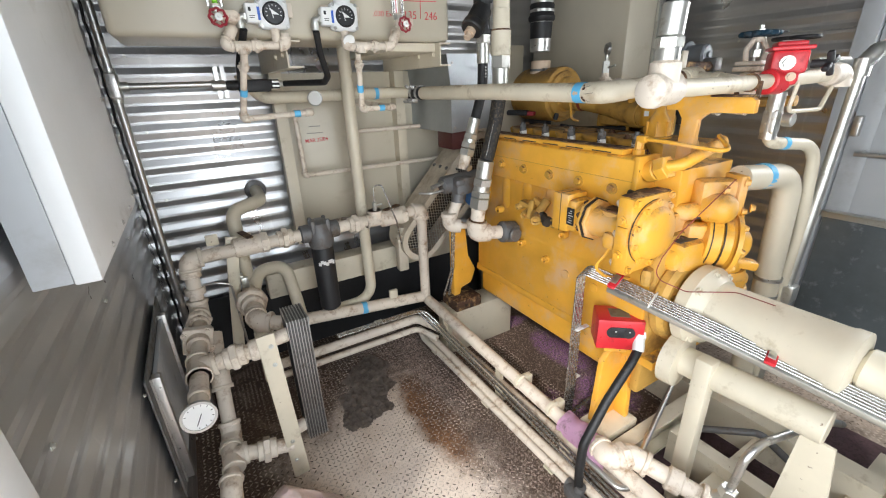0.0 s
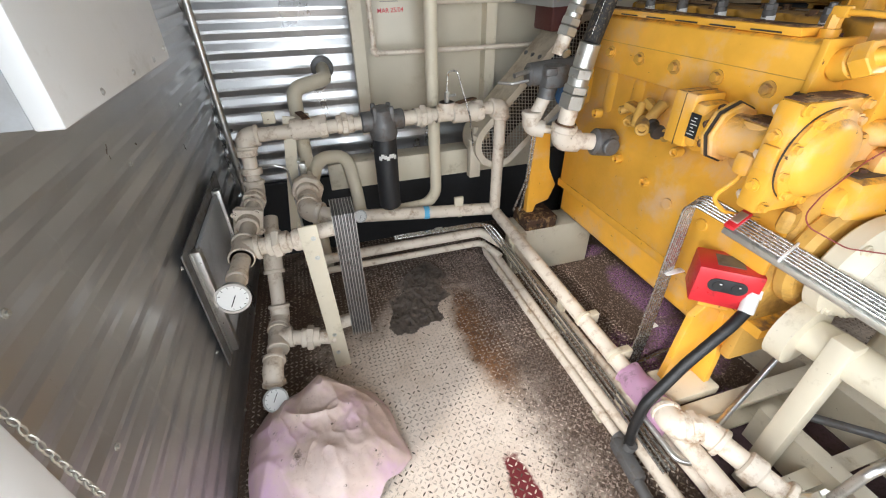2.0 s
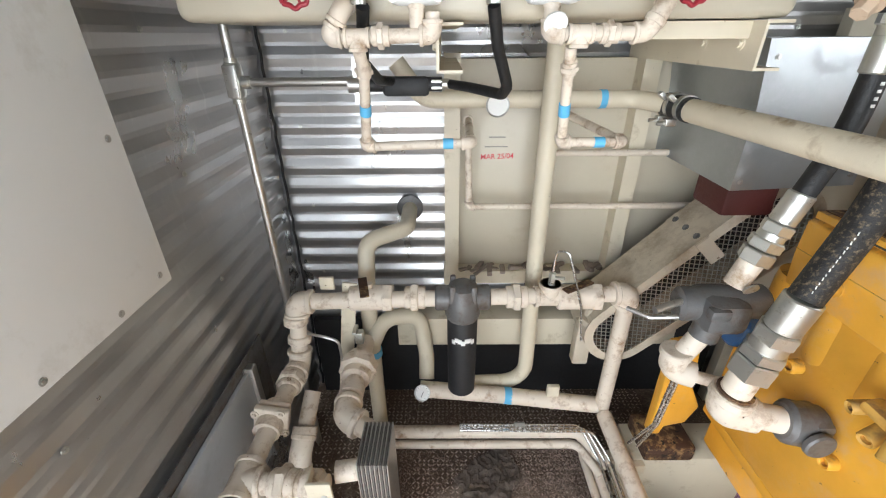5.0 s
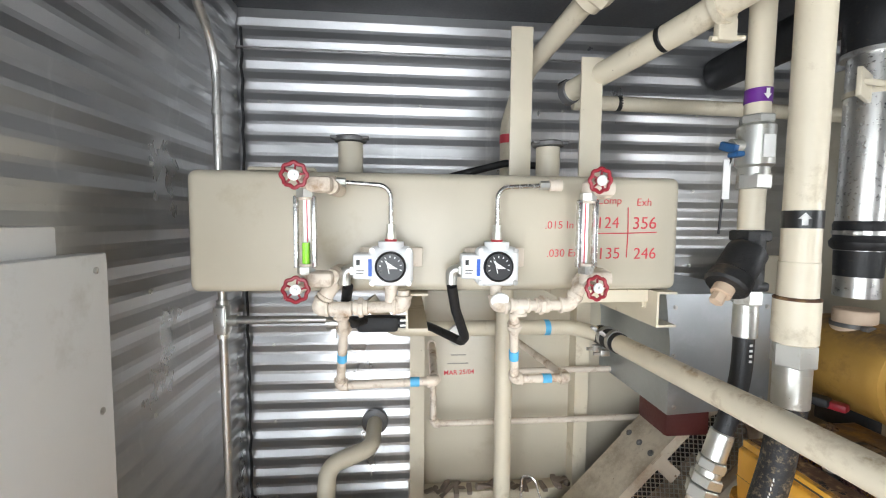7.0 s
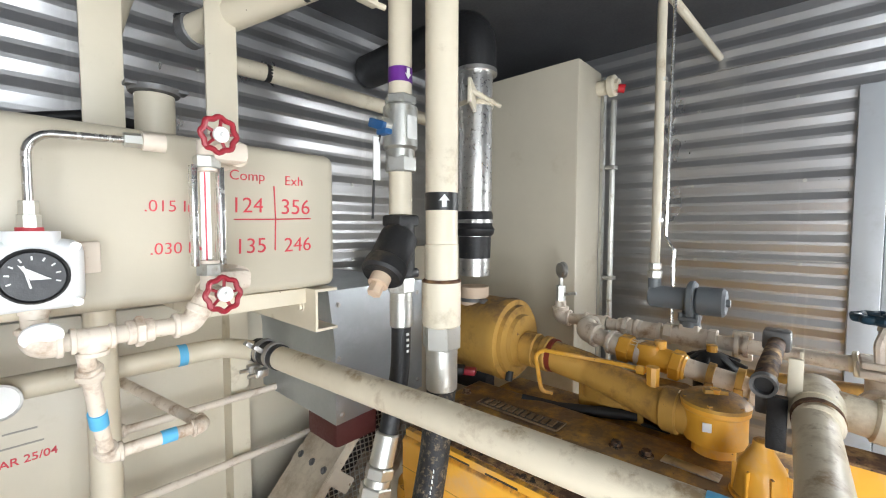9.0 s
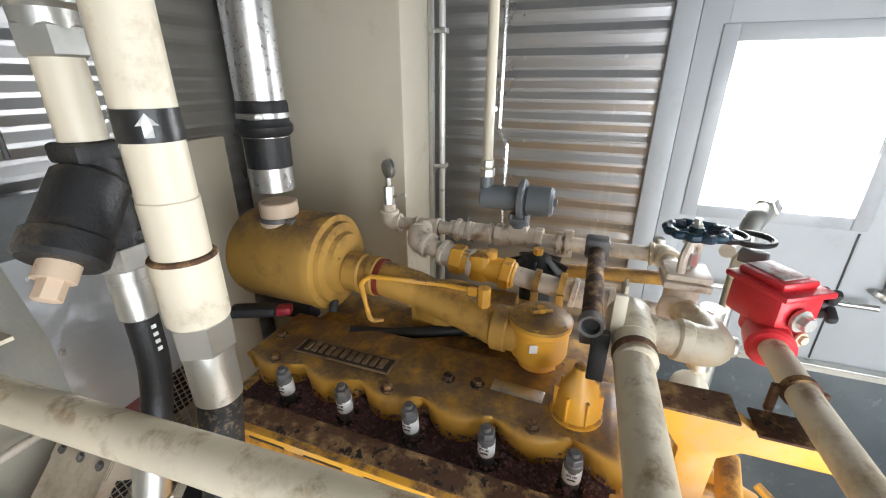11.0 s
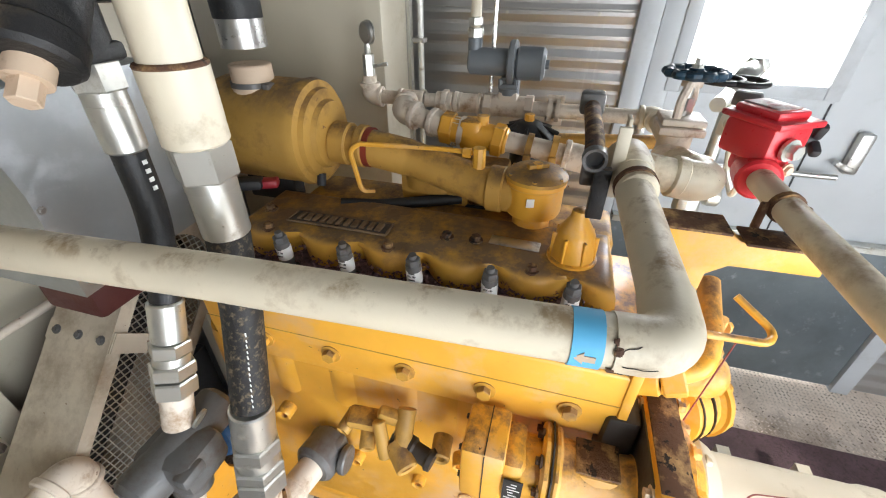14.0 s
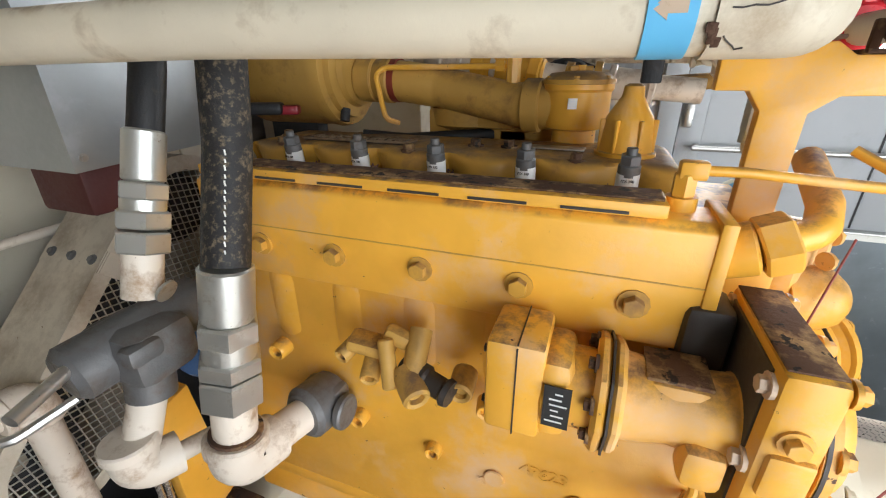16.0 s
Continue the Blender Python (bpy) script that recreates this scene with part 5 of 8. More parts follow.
    # end gear housing
    part("gear_housing", merge(prism([(1.20, 0.37), (1.20, 0.93), (1.25, 1.02), (1.44, 1.02), (1.56, 0.93), (1.60, 0.60), (1.56, 0.37)], "y", 0.705, 0.745, 0.012), cyl((1.34, 0.71, 0.77), (1.34, 0.655, 0.77), 0.165, 36, 0.015)), DULLY, e, "oily yellow gear housing")
    hb = part("housing_block", merge(box((1.335, 0.69, 0.945), (0.17, 0.09, 0.11), 0.022, (0, 0, -6)), box((1.42, 0.70, 1.0), (0.07, 0.06, 0.08), 0.015)), YELLOW, e)
    bolts(hb, [(1.30, 0.70, 1.0), (1.36, 0.69, 1.0), (1.405, 0.65, 0.93)], (0, 0, 1), 0.009, 0.012, RUSTY)
    part("oily_ledge", box((1.325, 0.70, 1.0015), (0.13, 0.055, 0.005), 0.002, (0, 0, -6)), GRIME_M, hb, "black oil on the ledge")
    part("lower_boss", box((1.195, 0.735, 0.875), (0.07, 0.04, 0.07), 0.018, (0, 0, 20)), DULLY, e)
    gc = part("gear_cover", merge(box((1.164, 0.768, 1.040), (0.204, 0.060, 0.266), 0.012), lathe([(0, 0.110), (0.014, 0.110), (0.018, 0.100), (0.022, 0.091), (0.036, 0.084), (0.044, 0.070), (0.046, 0.001)], (1.170, 0.740, 1.045), (0, -1, 0), 40), box((1.066, 0.766, 1.045), (0.022, 0.044, 0.06), 0.006)), YELLOW, e)
    bolts(gc, [(1.170 + 0.102 * math.cos(a), 0.726, 1.045 + 0.102 * math.sin(a)) for a in [k * math.tau / 10 + 0.3 for k in range(10)]] + [(1.076, 0.738, 1.158), (1.076, 0.738, 0.928), (1.252, 0.738, 1.158), (1.252, 0.738, 0.928)], (0, -1, 0), 0.010, 0.013, YELLOW)
    bolts(gc, [(1.082, 0.7985, z) for z in (0.935, 1.04, 1.145)] + [(1.245, 0.7985, 1.15)], (0, 1, 0), 0.010, 0.012, WOODP, "nut")
    bolts(gc, [(1.0615, 0.770, 1.095), (1.0615, 0.770, 0.975)], (-1, 0, 0), 0.011, 0.014, YELLOW)
    part("oily_back", box((1.172, 0.7985, 1.040), (0.175, 0.005, 0.245), 0.002), GRIME_M, gc, "black oil-caked back of the cover")
    part("gasket", lathe([(0, 0.1115), (0.004, 0.1115)], (1.170, 0.7385, 1.045), (0, -1, 0), 40), GRIME_M, gc, "black oily gasket line")
    part("rust_top", box((1.164, 0.769, 1.1735), (0.185, 0.050, 0.003), 0.001), RUSTY, gc, "flaking rust and bare metal on the top edge")
    part("small_cover", lathe([(0, 0.050), (0.045, 0.050), (0.058, 0.045), (0.064, 0.034), (0.066, 0.001)], (1.285, 0.73, 0.930), (-0.1, -1, 0.1), 28), YELLOW, e)
    ax = V(0.62, -0.75, -0.08).normalized()
    pm = part("water_pump", merge(lathe([(0, 0.062), (0.01, 0.092), (0.05, 0.095), (0.055, 0.088), (0.085, 0.088), (0.09, 0.098)], V(1.40, 0.70, 0.985), ax, 30), box((1.375, 0.69, 1.02), (0.10, 0.07, 0.06), 0.018, (0, 0, -35)), cyl((1.50, 0.66, 0.93), (1.52, 0.645, 0.84), 0.055, 20, 0.01)), YELLOW, e)
    pf = part("pump_cover", merge(lathe([(0, 0.104), (0.014, 0.104), (0.018, 0.094), (0.024, 0.060), (0.050, 0.050), (0.062, 0.034), (0.065, 0.001)], V(1.40, 0.70, 0.985) + ax * 0.094, ax, 34), box((1.545, 0.60, 0.885), (0.09, 0.05, 0.035), 0.01, (0, 10, -45))), YELLOW, pm)
    u1 = ax.cross(V(0, 0, 1)).normalized()
    u2 = u1.cross(ax)
    bolts(pf, [tuple(V(1.40, 0.70, 0.985) + ax * 0.110 + (u1 * math.cos(a) + u2 * math.sin(a)) * 0.092) for a in [k * math.tau / 7 for k in range(7)]], tuple(ax), 0.009, 0.012, YELLOW)
    for q in (0.02, 0.056):
        part("oily_seam", lathe([(0, 0.0965), (0.003, 0.0965)], V(1.40, 0.70, 0.985) + ax * q, ax, 30), GRIME_M, pm, "black oily seam")
    part("pump_foot", lathe([(0, 0.058), (0.02, 0.062), (0.03, 0.070), (0.045, 0.070), (0.05, 0.062), (0.07, 0.062), (0.075, 0.070), (0.09, 0.070)], (1.525, 0.64, 0.86), (0.1, -0.05, -1), 24), YELLOW, e)
    th = part("thermostat_housing", merge(box((1.435, 0.69, 1.135), (0.14, 0.075, 0.12), 0.018, (0, 0, -30)), lathe([(0, 0.05), (0.05, 0.052), (0.07, 0.046), (0.085, 0.030), (0.09, 0.001)], (1.40, 0.69, 1.10), (0.1, -1, 0.1), 24), box((1.485, 0.655, 1.14), (0.03, 0.09, 0.14), 0.008, (0, 0, -30))), YELLOW, e)
    bolts(th, [(1.465, 0.617, 1.19), (1.50, 0.60, 1.10), (1.40, 0.645, 1.17), (1.475, 0.612, 1.09)], (0.5, -0.85, 0), 0.010, 0.013, YELLOW)
    part("oily_seam", box((1.42, 0.695, 1.068), (0.13, 0.07, 0.010), 0.004, (0, 0, -30)), GRIME_M, th, "black oily joint")
    part("bypass_elbow", sweep([(1.40, 0.70, 1.09), (1.33, 0.73, 1.085), (1.31, 0.79, 1.09)], 0.030, 16, 0.04), YELLOW, e)
    # starter drive on the side
    st = part("magneto", merge(box((1.135, 1.062, 1.080), (0.105, 0.078, 0.148), 0.008), box((1.135, 1.012, 1.074), (0.100, 0.050, 0.125), 0.018), cyl((1.137, 1.03, 1.072), (1.137, 0.955, 1.070), 0.056, 28, 0.006)), YELLOW, e)
    part("joint_line", merge(span((1.0815, 1.058, 1.006), (1.0835, 1.060, 1.150)), span((1.084, 1.058, 1.1535), (1.186, 1.060, 1.155))), GRIME_M, st)
    pl = part("label_plate", box((1.0795, 1.004, 1.075), (0.002, 0.034, 0.066), 0), INKB, st, "black data plate with white print")
    part("print", merge(*[box((1.0782, 1.006 - 0.004 * (k % 2), 1.052 + k * 0.009), (0.0012, 0.022 - 0.006 * (k % 3), 0.0022), 0) for k in range(6)]), INKW, pl)
    bolts(st, [(1.138 + 0.048 * math.cos(a), 1.1015, 1.080 + 0.06 * math.sin(a)) for a in (0.8, 2.3, 3.9, 5.4)], (0, 1, 0), 0.006, 0.006, GRIME_M)
    fl = part("drive_flange", merge(cyl((1.142, 0.962, 1.070), (1.142, 0.944, 1.070), 0.082, 8, 0.006), cyl((1.142, 0.942, 1.070), (1.142, 0.926, 1.070), 0.078, 8, 0.006), lathe([(0, 0.060), (0.03, 0.056), (0.06, 0.050), (0.125, 0.056), (0.135, 0.066)], (1.145, 0.928, 1.068), (0, -1, 0), 24), box((1.15, 0.865, 1.085), (0.08, 0.08, 0.075), 0.018), box((1.10, 0.83, 1.03), (0.05, 0.05, 0.06), 0.014)), YELLOW, e)
    bolts(fl, [(1.142 + 0.066 * math.cos(a), 0.962, 1.070 + 0.066 * math.sin(a)) for a in (0.4, 1.2, 2.0, 2.8, 3.6, 4.4, 5.2)], (0, 1, 0), 0.008, 0.010, RUSTY)
    part("gasket", cyl((1.142, 0.9445, 1.070), (1.142, 0.9415, 1.070), 0.0835, 8), GRIME_M, fl, "dark oily gasket")
    for group in (st, fl):
        group.location.z = -0.028
    part("oil_line", sweep([(1.10, 0.83, 0.985), (1.085, 0.83, 0.96), (1.06, 0.86, 0.90), (1.10, 0.84, 0.86), (1.19, 0.80, 0.84)], 0.006, 8, 0.03), YELLOW, e)
    part("rust_patch", box((1.15, 0.866, 1.095), (0.068, 0.074, 0.006), 0.002), RUSTY, e, "dark rust on the drive")
    # Solid black block between gear cover and manifold, in the grime material
    part("oily_recess", box((1.225, 0.832, 1.09), (0.08, 0.06, 0.15), 0.014), GRIME_M, e, "black block between the gear cover and the manifold")
    for p, q, rr in (((1.14, 1.25, 0.985), (1.10, 1.21, 0.970), 0.024), ((1.19, 1.24, 1.04), (1.13, 1.235, 0.98), 0.02), ((1.18, 1.36, 1.0), (1.13, 1.37, 0.99), 0.016), ((1.19, 1.33, 0.985), (1.12, 1.31, 0.965), 0.018),
                     ((1.19, 1.16, 0.97), (1.14, 1.155, 0.965), 0.022), ((1.19, 1.12, 0.92), (1.16, 1.115, 0.92), 0.018), ((1.19, 1.38, 0.80), (1.165, 1.38, 0.80), 0.018), ((1.20, 1.22, 0.77), (1.17, 1.22, 0.77), 0.017), ((1.19, 1.55, 0.93), (1.16, 1.55, 0.93), 0.02)):
        part("boss", lathe([(0, rr), ((V(*q) - V(*p)).length - 0.004, rr * 0.96), ((V(*q) - V(*p)).length, rr * 0.8), ((V(*q) - V(*p)).length - 0.003, rr * 0.55), ((V(*q) - V(*p)).length - 0.012, rr * 0.5)], p, V(*q) - V(*p), 14), DULLY if q[2] > 0.96 else YELLOW, e)
    part("fuel_lever", merge(box((1.165, 1.325, 1.005), (0.05, 0.085, 0.026), 0.010, (12, 0, 12)), cyl((1.15, 1.29, 1.035), (1.115, 1.265, 0.965), 0.014, 16, 0.003), box((1.17, 1.275, 1.03), (0.03, 0.05, 0.03), 0.010, (25, 0, 10))), DULLY, e, "grimy yellow fuel lever")
    part("plug_body", lathe([(0, 0.016), (0.004, 0.023), (0.05, 0.024), (0.055, 0.019), (0.085, 0.019), (0.09, 0.024), (0.10, 0.022)], (1.155, 1.262, 0.985), (-0.25, -1, -0.15), 18), GRIME_M, e, "oil-blackened threaded plug")
    for k, (yy, s) in enumerate(((1.06, "4P623"), (1.17, "KK"))):
        words(s, (1.1885, yy - 0.005 - 0.03 * k, 0.775 - 0.06 * k), (0, -1, 0), (0, 0, 1), 0.034 if k == 0 else 0.024, YELLOW, e, "cast_number", 0.0008)
    # coolant elbows at the end of the head
    part("coolant_elbow", merge(cyl((1.25, 0.83, 1.22), (1.245, 0.79, 1.235), 0.036, 18, 0.004), hexa((1.245, 0.79, 1.235), (1.245, 0.755, 1.25), 0.04), sweep([(1.245, 0.765, 1.248), (1.262, 0.725, 1.258), (1.31, 0.71, 1.28), (1.43, 0.70, 1.32)], 0.020, 14, 0.04)), YELLOW, e)
    part("vent_fitting", merge(cyl((1.262, 0.885, 1.27), (1.262, 0.885, 1.29), 0.02), hexa((1.262, 0.885, 1.29), (1.262, 0.885, 1.32), 0.015), box((1.262, 0.878, 1.325), (0.024, 0.034, 0.024), 0.004)), YELLOW, e)
    part("vent_tube", sweep([(1.262, 0.865, 1.325), (1.265, 0.82, 1.325), (1.29, 0.64, 1.31), (1.32, 0.62, 1.31), (1.36, 0.68, 1.345)], 0.0068, 10, 0.03), YELLOW, e)
    # bracket over the end
    bk = part("pipe_bracket", prism([(0.86, 1.418), (0.86, 1.472), (0.74, 1.476), (0.718, 1.460), (0.605, 1.460), (0.592, 1.45), (0.592, 1.415), (0.72, 1.412), (0.748, 1.39), (0.752, 1.06), (0.802, 1.06), (0.802, 1.392), (0.82, 1.418)], "x", 1.345, 1.37, 0.002), YELLOW, e)
    part("bracket_top", span((1.33, 0.605, 1.4605), (1.39, 0.715, 1.466), 0.002), RUSTY, bk)
    part("bracket_top", span((1.325, 0.74, 1.4765), (1.39, 0.86, 1.482), 0.002), RUSTY, bk)
    bc = part("breather_cone", lathe([(0, 0.052), (0.008, 0.052), (0.010, 0.046), (0.062, 0.040), (0.070, 0.036), (0.100, 0.018), (0.116, 0.016), (0.120, 0.010)], (1.463, 0.955, 1.304), (0, 0, 1), 22), YELLOW, e)
    for k in range(7):
        a = k * math.tau / 7
        part("rib", box((1.463 + 0.041 * math.cos(a), 0.955 + 0.041 * math.sin(a), 1.340), (0.014, 0.006, 0.055), 0.002, (0, 0, math.degrees(a))), YELLOW, bc)
    # inlet side
    part("manifold_body", merge(span((1.60, 0.85, 1.12), (1.78, 1.70, 1.28), 0.02), box((1.73, 1.25, 1.32), (0.12, 0.35, 0.10), 0.02)), DULLY, e)
    cb = part("carburettor", merge(lathe([(0, 0.045), (0.05, 0.045), (0.055, 0.062), (0.065, 0.066), (0.125, 0.066), (0.13, 0.070), (0.14, 0.070)], (1.60, 1.055, 1.280), (0, 0, 1), 32), cyl((1.60, 1.055, 1.435), (1.60, 1.055, 1.455), 0.012, 8)), YELLOW, e)
    part("lid", merge(lathe([(0, 0.0715), (0.008, 0.0715), (0.012, 0.066), (0.020, 0.056), (0.024, 0.020)], (1.60, 1.055, 1.4205), (0, 0, 1), 32), box((1.60, 1.055, 1.447), (0.018, 0.05, 0.014), 0.003, (0, 0, 30))), COVERY, cb)
    bolts(cb, [(1.60 + 0.063 * math.cos(a), 1.055 + 0.063 * math.sin(a), 1.4285) for a in [k * math.tau / 6 for k in range(6)]], (0, 0, 1), 0.006, 0.007, COVERY, "screw")
    part("label", box((1.536, 1.05, 1.385), (0.003, 0.036, 0.02), 0, (0, 0, 22)), DIALW, cb, "white sticker with orange strip")
    part("intake_pipe", sweep([(1.60, 1.08, 1.375), (1.615, 1.18, 1.375), (1.655, 1.38, 1.41), (1.66, 1.50, 1.425), (1.66, 1.60, 1.43)], lambda f: 0.050 - 0.004 * math.sin(f * 3), 22, 0.15), DULLY, e)
    for p, q in (((1.61, 1.165, 1.375), (1.607, 1.125, 1.375)), ((1.66, 1.60, 1.43), (1.66, 1.55, 1.428)), ((1.66, 1.53, 1.427), (1.66, 1.505, 1.426))):
        part("sleeve", cyl(p, q, 0.056, 24, 0.004), DULLY, e)
    band(e, (1.66, 1.50, 1.4255), (0, 1, 0.03), 0.051, 0.022, surface("faded_red_rubber", (0.26, 0.04, 0.02), 0.6, vary=0.3), "rubber_joint", "faded red rubber joint")
    tb = part("pilot_tube", merge(sweep([(1.62, 1.20, 1.455), (1.625, 1.30, 1.455), (1.60, 1.50, 1.455), (1.585, 1.52, 1.44), (1.57, 1.49, 1.34), (1.60, 1.47, 1.33)], 0.0065, 8, 0.02), cyl((1.617, 1.195, 1.42), (1.617, 1.195, 1.47), 0.016, 8), hexa((1.617, 1.215, 1.455), (1.617, 1.235, 1.455), 0.012)), YELLOW, e)
    return e


engine()


def air_cleaner():
    a = thing("air_cleaner", (1.62, 1.78, 1.30), "dusty yellow canister air cleaner lying behind the engine", "air cleaner")
    y0, y1, c = 1.60, 1.95, (1.66, 1.45)
    part("body", lathe([(0, 0.055), (0.004, 0.085), (0.018, 0.09), (0.022, 0.115), (0.036, 0.118), (0.040, 0.135), (0.06, 0.14), (0.075, 0.136), (0.30, 0.136), (0.32, 0.128), (0.33, 0.1)], (c[0], y0, c[1]), (0, 1, 0), 36), DULLY, a)
    part("inlet", merge(cyl((1.632, 1.795, 1.56), (1.632, 1.795, 1.622), 0.0515, 26, 0.003), cyl((1.632, 1.795, 1.555), (1.632, 1.795, 1.575), 0.055, 26)), WOODP, a, "pale inlet collar")
    part("clamp", merge(cyl((1.632, 1.795, 1.570), (1.632, 1.795, 1.582), 0.0560, 26), box((1.607, 1.735, 1.576), (0.03, 0.02, 0.014), 0.003)), GREYM, a)
    part("bracket", box((1.66, 1.82, 1.30), (0.05, 0.16, 0.12), 0.006), DARK, a)
    part("drain_plug", cyl((1.60, 1.62, 1.36), (1.59, 1.62, 1.33), 0.012), DARK, a)
    t = thing("red_meter", (1.46, 1.80, 1.35), "small red handheld tool lying on the engine", "tool")
    part("case", box((1.50, 1.73, 1.362), (0.035, 0.075, 0.022), 0.006, (0, 0, 25)), WHEELR, t)
    part("grip", merge(box((1.47, 1.78, 1.366), (0.045, 0.12, 0.028), 0.01, (0, 0, 25))), DARK, t)


air_cleaner()


PX = 1.93


def tall_box():
    b = thing("electrical_riser_box", (2.25, 1.9, 0.0), "tall narrow cream steel duct box standing by the wall", "cabinet")
    part("shell", span((2.10, 1.63, 0.02), (2.34, 2.38, 2.52), 0.012), TANKM, b)
    part("edge_strip", merge(span((2.335, 1.618, 0.02), (2.365, 1.63, 2.50))), ZINC, b)
    part("capped_nipple", merge(cyl((2.30, 1.635, 2.44), (2.30, 1.575, 2.44), 0.032, 18), cyl((2.30, 1.585, 2.44), (2.30, 1.555, 2.44), 0.045, 18, 0.004), cyl((2.30, 1.556, 2.44), (2.30, 1.540, 2.44), 0.026, 6)), CREAM, b)
    part("red_plug", cyl((2.30, 1.545, 2.425), (2.31, 1.52, 2.42), 0.018), REDP, b)
    c = thing("conduit", (2.40, 1.6, 0.5), "bright metal conduit beside the tall cream box", "conduit")
    part("conduit_length", cyl((2.375, 1.59, 0.0), (2.375, 1.59, 2.40), 0.0125), ZINC, c)
    for z in (1.60, 2.10):
        part("clip", box((2.375, 1.595, z), (0.045, 0.05, 0.018), 0.003), STEEL, c)
    d = thing("duct_panel", (1.7, 2.2, 1.3), "dark cream sheet partition behind the air cleaner", "panel")
    part("sheet", span((1.62, 2.28, 0.0), (PX, 2.33, 1.74), 0.002), TANKM, d)


tall_box()


# ---- low pipework on the west side ----
def dial_gauge(parent, c, axis, r, name="gauge", stem=None):
    c, u = Vector(c), Vector(axis).normalized()
    g = part(name, merge(lathe([(0, r * 0.8), (r * 0.15, r * 0.98), (r * 0.45, r * 0.98), (r * 0.5, r * 1.08), (r * 0.62, r * 1.08), (r * 0.62, r * 0.92), (r * 0.5, r * 0.9)], c - u * r * 0.55, u, 30)), STEEL, parent, "steel-rimmed dial gauge with white face")
    part("dial", cyl(c - u * r * 0.06, c, r * 0.92, 28), DIALW, g)
    a = u.orthogonal().normalized()
    b = u.cross(a)
    for k in range(10):
        t = k * 0.5 + 0.6
        p = c + (a * math.cos(t) + b * math.sin(t)) * r * 0.74 + u * 0.0004
        part("mark", sweep([p, p + (a * math.cos(t) + b * math.sin(t)) * r * 0.12], r * 0.02, 4), INKB, g)
    part("pointer", sweep([c - a * r * 0.25 + u * 0.0015, c + (a * 0.8 + b * 0.35) * r * 0.7 + u * 0.0015], r * 0.03, 5), INKB, g)
    if stem:
        part("stem", cyl(c - u * r * 0.4, stem, r * 0.24, 12), PIPEW, g)
    return g


def west_pipes():
    R = 0.029
    m = pipe("supply_manifold", "cream screwed pipe manifold with unions and ball valves by the wall", [(0.94, 1.96, 0.32), (0.94, 1.96, 0.875), (-0.207, 1.94, 0.86), (-0.215, 1.89, 0.63), (-0.240, 1.235, 0.618)], R)
    for x in (0.55, 0.20):
        union(m, (x, 1.955, 0.866), (1, 0, 0), R)
    tee(m, (0.665, 1.957, 0.868), (1, 0, 0), (0, 0.0, 1), R * 0.9)
    for x in (0.76, 0.045):
        v = part("ball_valve", merge(cyl((x - 0.07, 1.955, 0.865), (x + 0.07, 1.955, 0.867), 0.044, 20, 0.006), hexa((x + 0.045, 1.955, 0.866), (x + 0.08, 1.955, 0.866), 0.05), cyl((x, 1.955, 0.90), (x, 1.955, 0.925), 0.013)), PIPEW, m)
        part("lever", box((x - 0.012, 1.925, 0.928), (0.030, 0.12, 0.006), 0.002, (0, 0, 14 if x < 0.3 else -60)), RUSTY, v, "rusty flat lever")
    for z in (0.80, 0.72):
        collar(m, (-0.211, 1.916, z), (-0.03, -0.2, -1), 0.041, 0.03)
    union(m, (-0.221, 1.80, 0.628), (0, 1, 0), R)
    part("flange_valve", merge(box((-0.229, 1.645, 0.626), (0.105, 0.022, 0.105), 0.006, (0, 12, 0)), box((-0.229, 1.672, 0.626), (0.095, 0.018, 0.095), 0.006, (0, 12, 0)), cyl((-0.228, 1.70, 0.626), (-0.23, 1.60, 0.625), 0.041, 18)), PIPEW, m)
    bolts(m, [(-0.229 + sx * 0.04, 1.633, 0.626 + sz * 0.04) for sx in (-1, 1) for sz in (-1, 1)], (0, -1, 0), 0.008, 0.01, PIPEW)
    tee(m, (-0.233, 1.448, 0.622), (0, 1, 0), (1, 0, 0.05), R)
    part("pipe_length", cyl((-0.20, 1.447, 0.626), (0.0, 1.425, 0.645), R), PIPEW, m)
    union(m, (-0.115, 1.437, 0.634), (1, -0.1, 0.1), R)
    collar(m, (-0.04, 1.43, 0.641), (1, -0.1, 0.1), 0.040, 0.05)
    collar(m, (-0.238, 1.29, 0.62), (0, 1, 0), 0.033, 0.03)
    dial_gauge(m, (-0.242, 1.195, 0.615), (0.06, -1, 0.12), 0.047, stem=(-0.24, 1.25, 0.618))
    part("tap_tube", sweep([(-0.19, 1.92, 0.74), (-0.12, 1.90, 0.74), (-0.07, 1.90, 0.72), (-0.06, 1.90, 0.40)], 0.005, 8, 0.03), STEEL, m)
    part("sample_cock", merge(cyl((0.665, 1.95, 0.895), (0.665, 1.95, 0.93), 0.012), hexa((0.665, 1.95, 0.93), (0.665, 1.95, 0.965), 0.012), cyl((0.665, 1.95, 0.945), (0.70, 1.93, 0.955), 0.006)), ZINC, m)
    part("sample_tube", sweep([(0.665, 1.95, 0.965), (0.668, 1.945, 1.05), (0.70, 1.92, 1.06), (0.76, 1.90, 0.86), (0.78, 1.90, 0.72)], 0.004, 8, 0.02), TUBE, m)
    # lower return line
    l = pipe("return_manifold", "cream screwed return pipe low by the wall with a dial gauge", [(-0.18, 1.86, 0.52), (-0.195, 1.70, 0.40), (-0.205, 1.56, 0.20), (-0.235, 1.30, 0.17), (-0.240, 1.27, 0.12)], R)
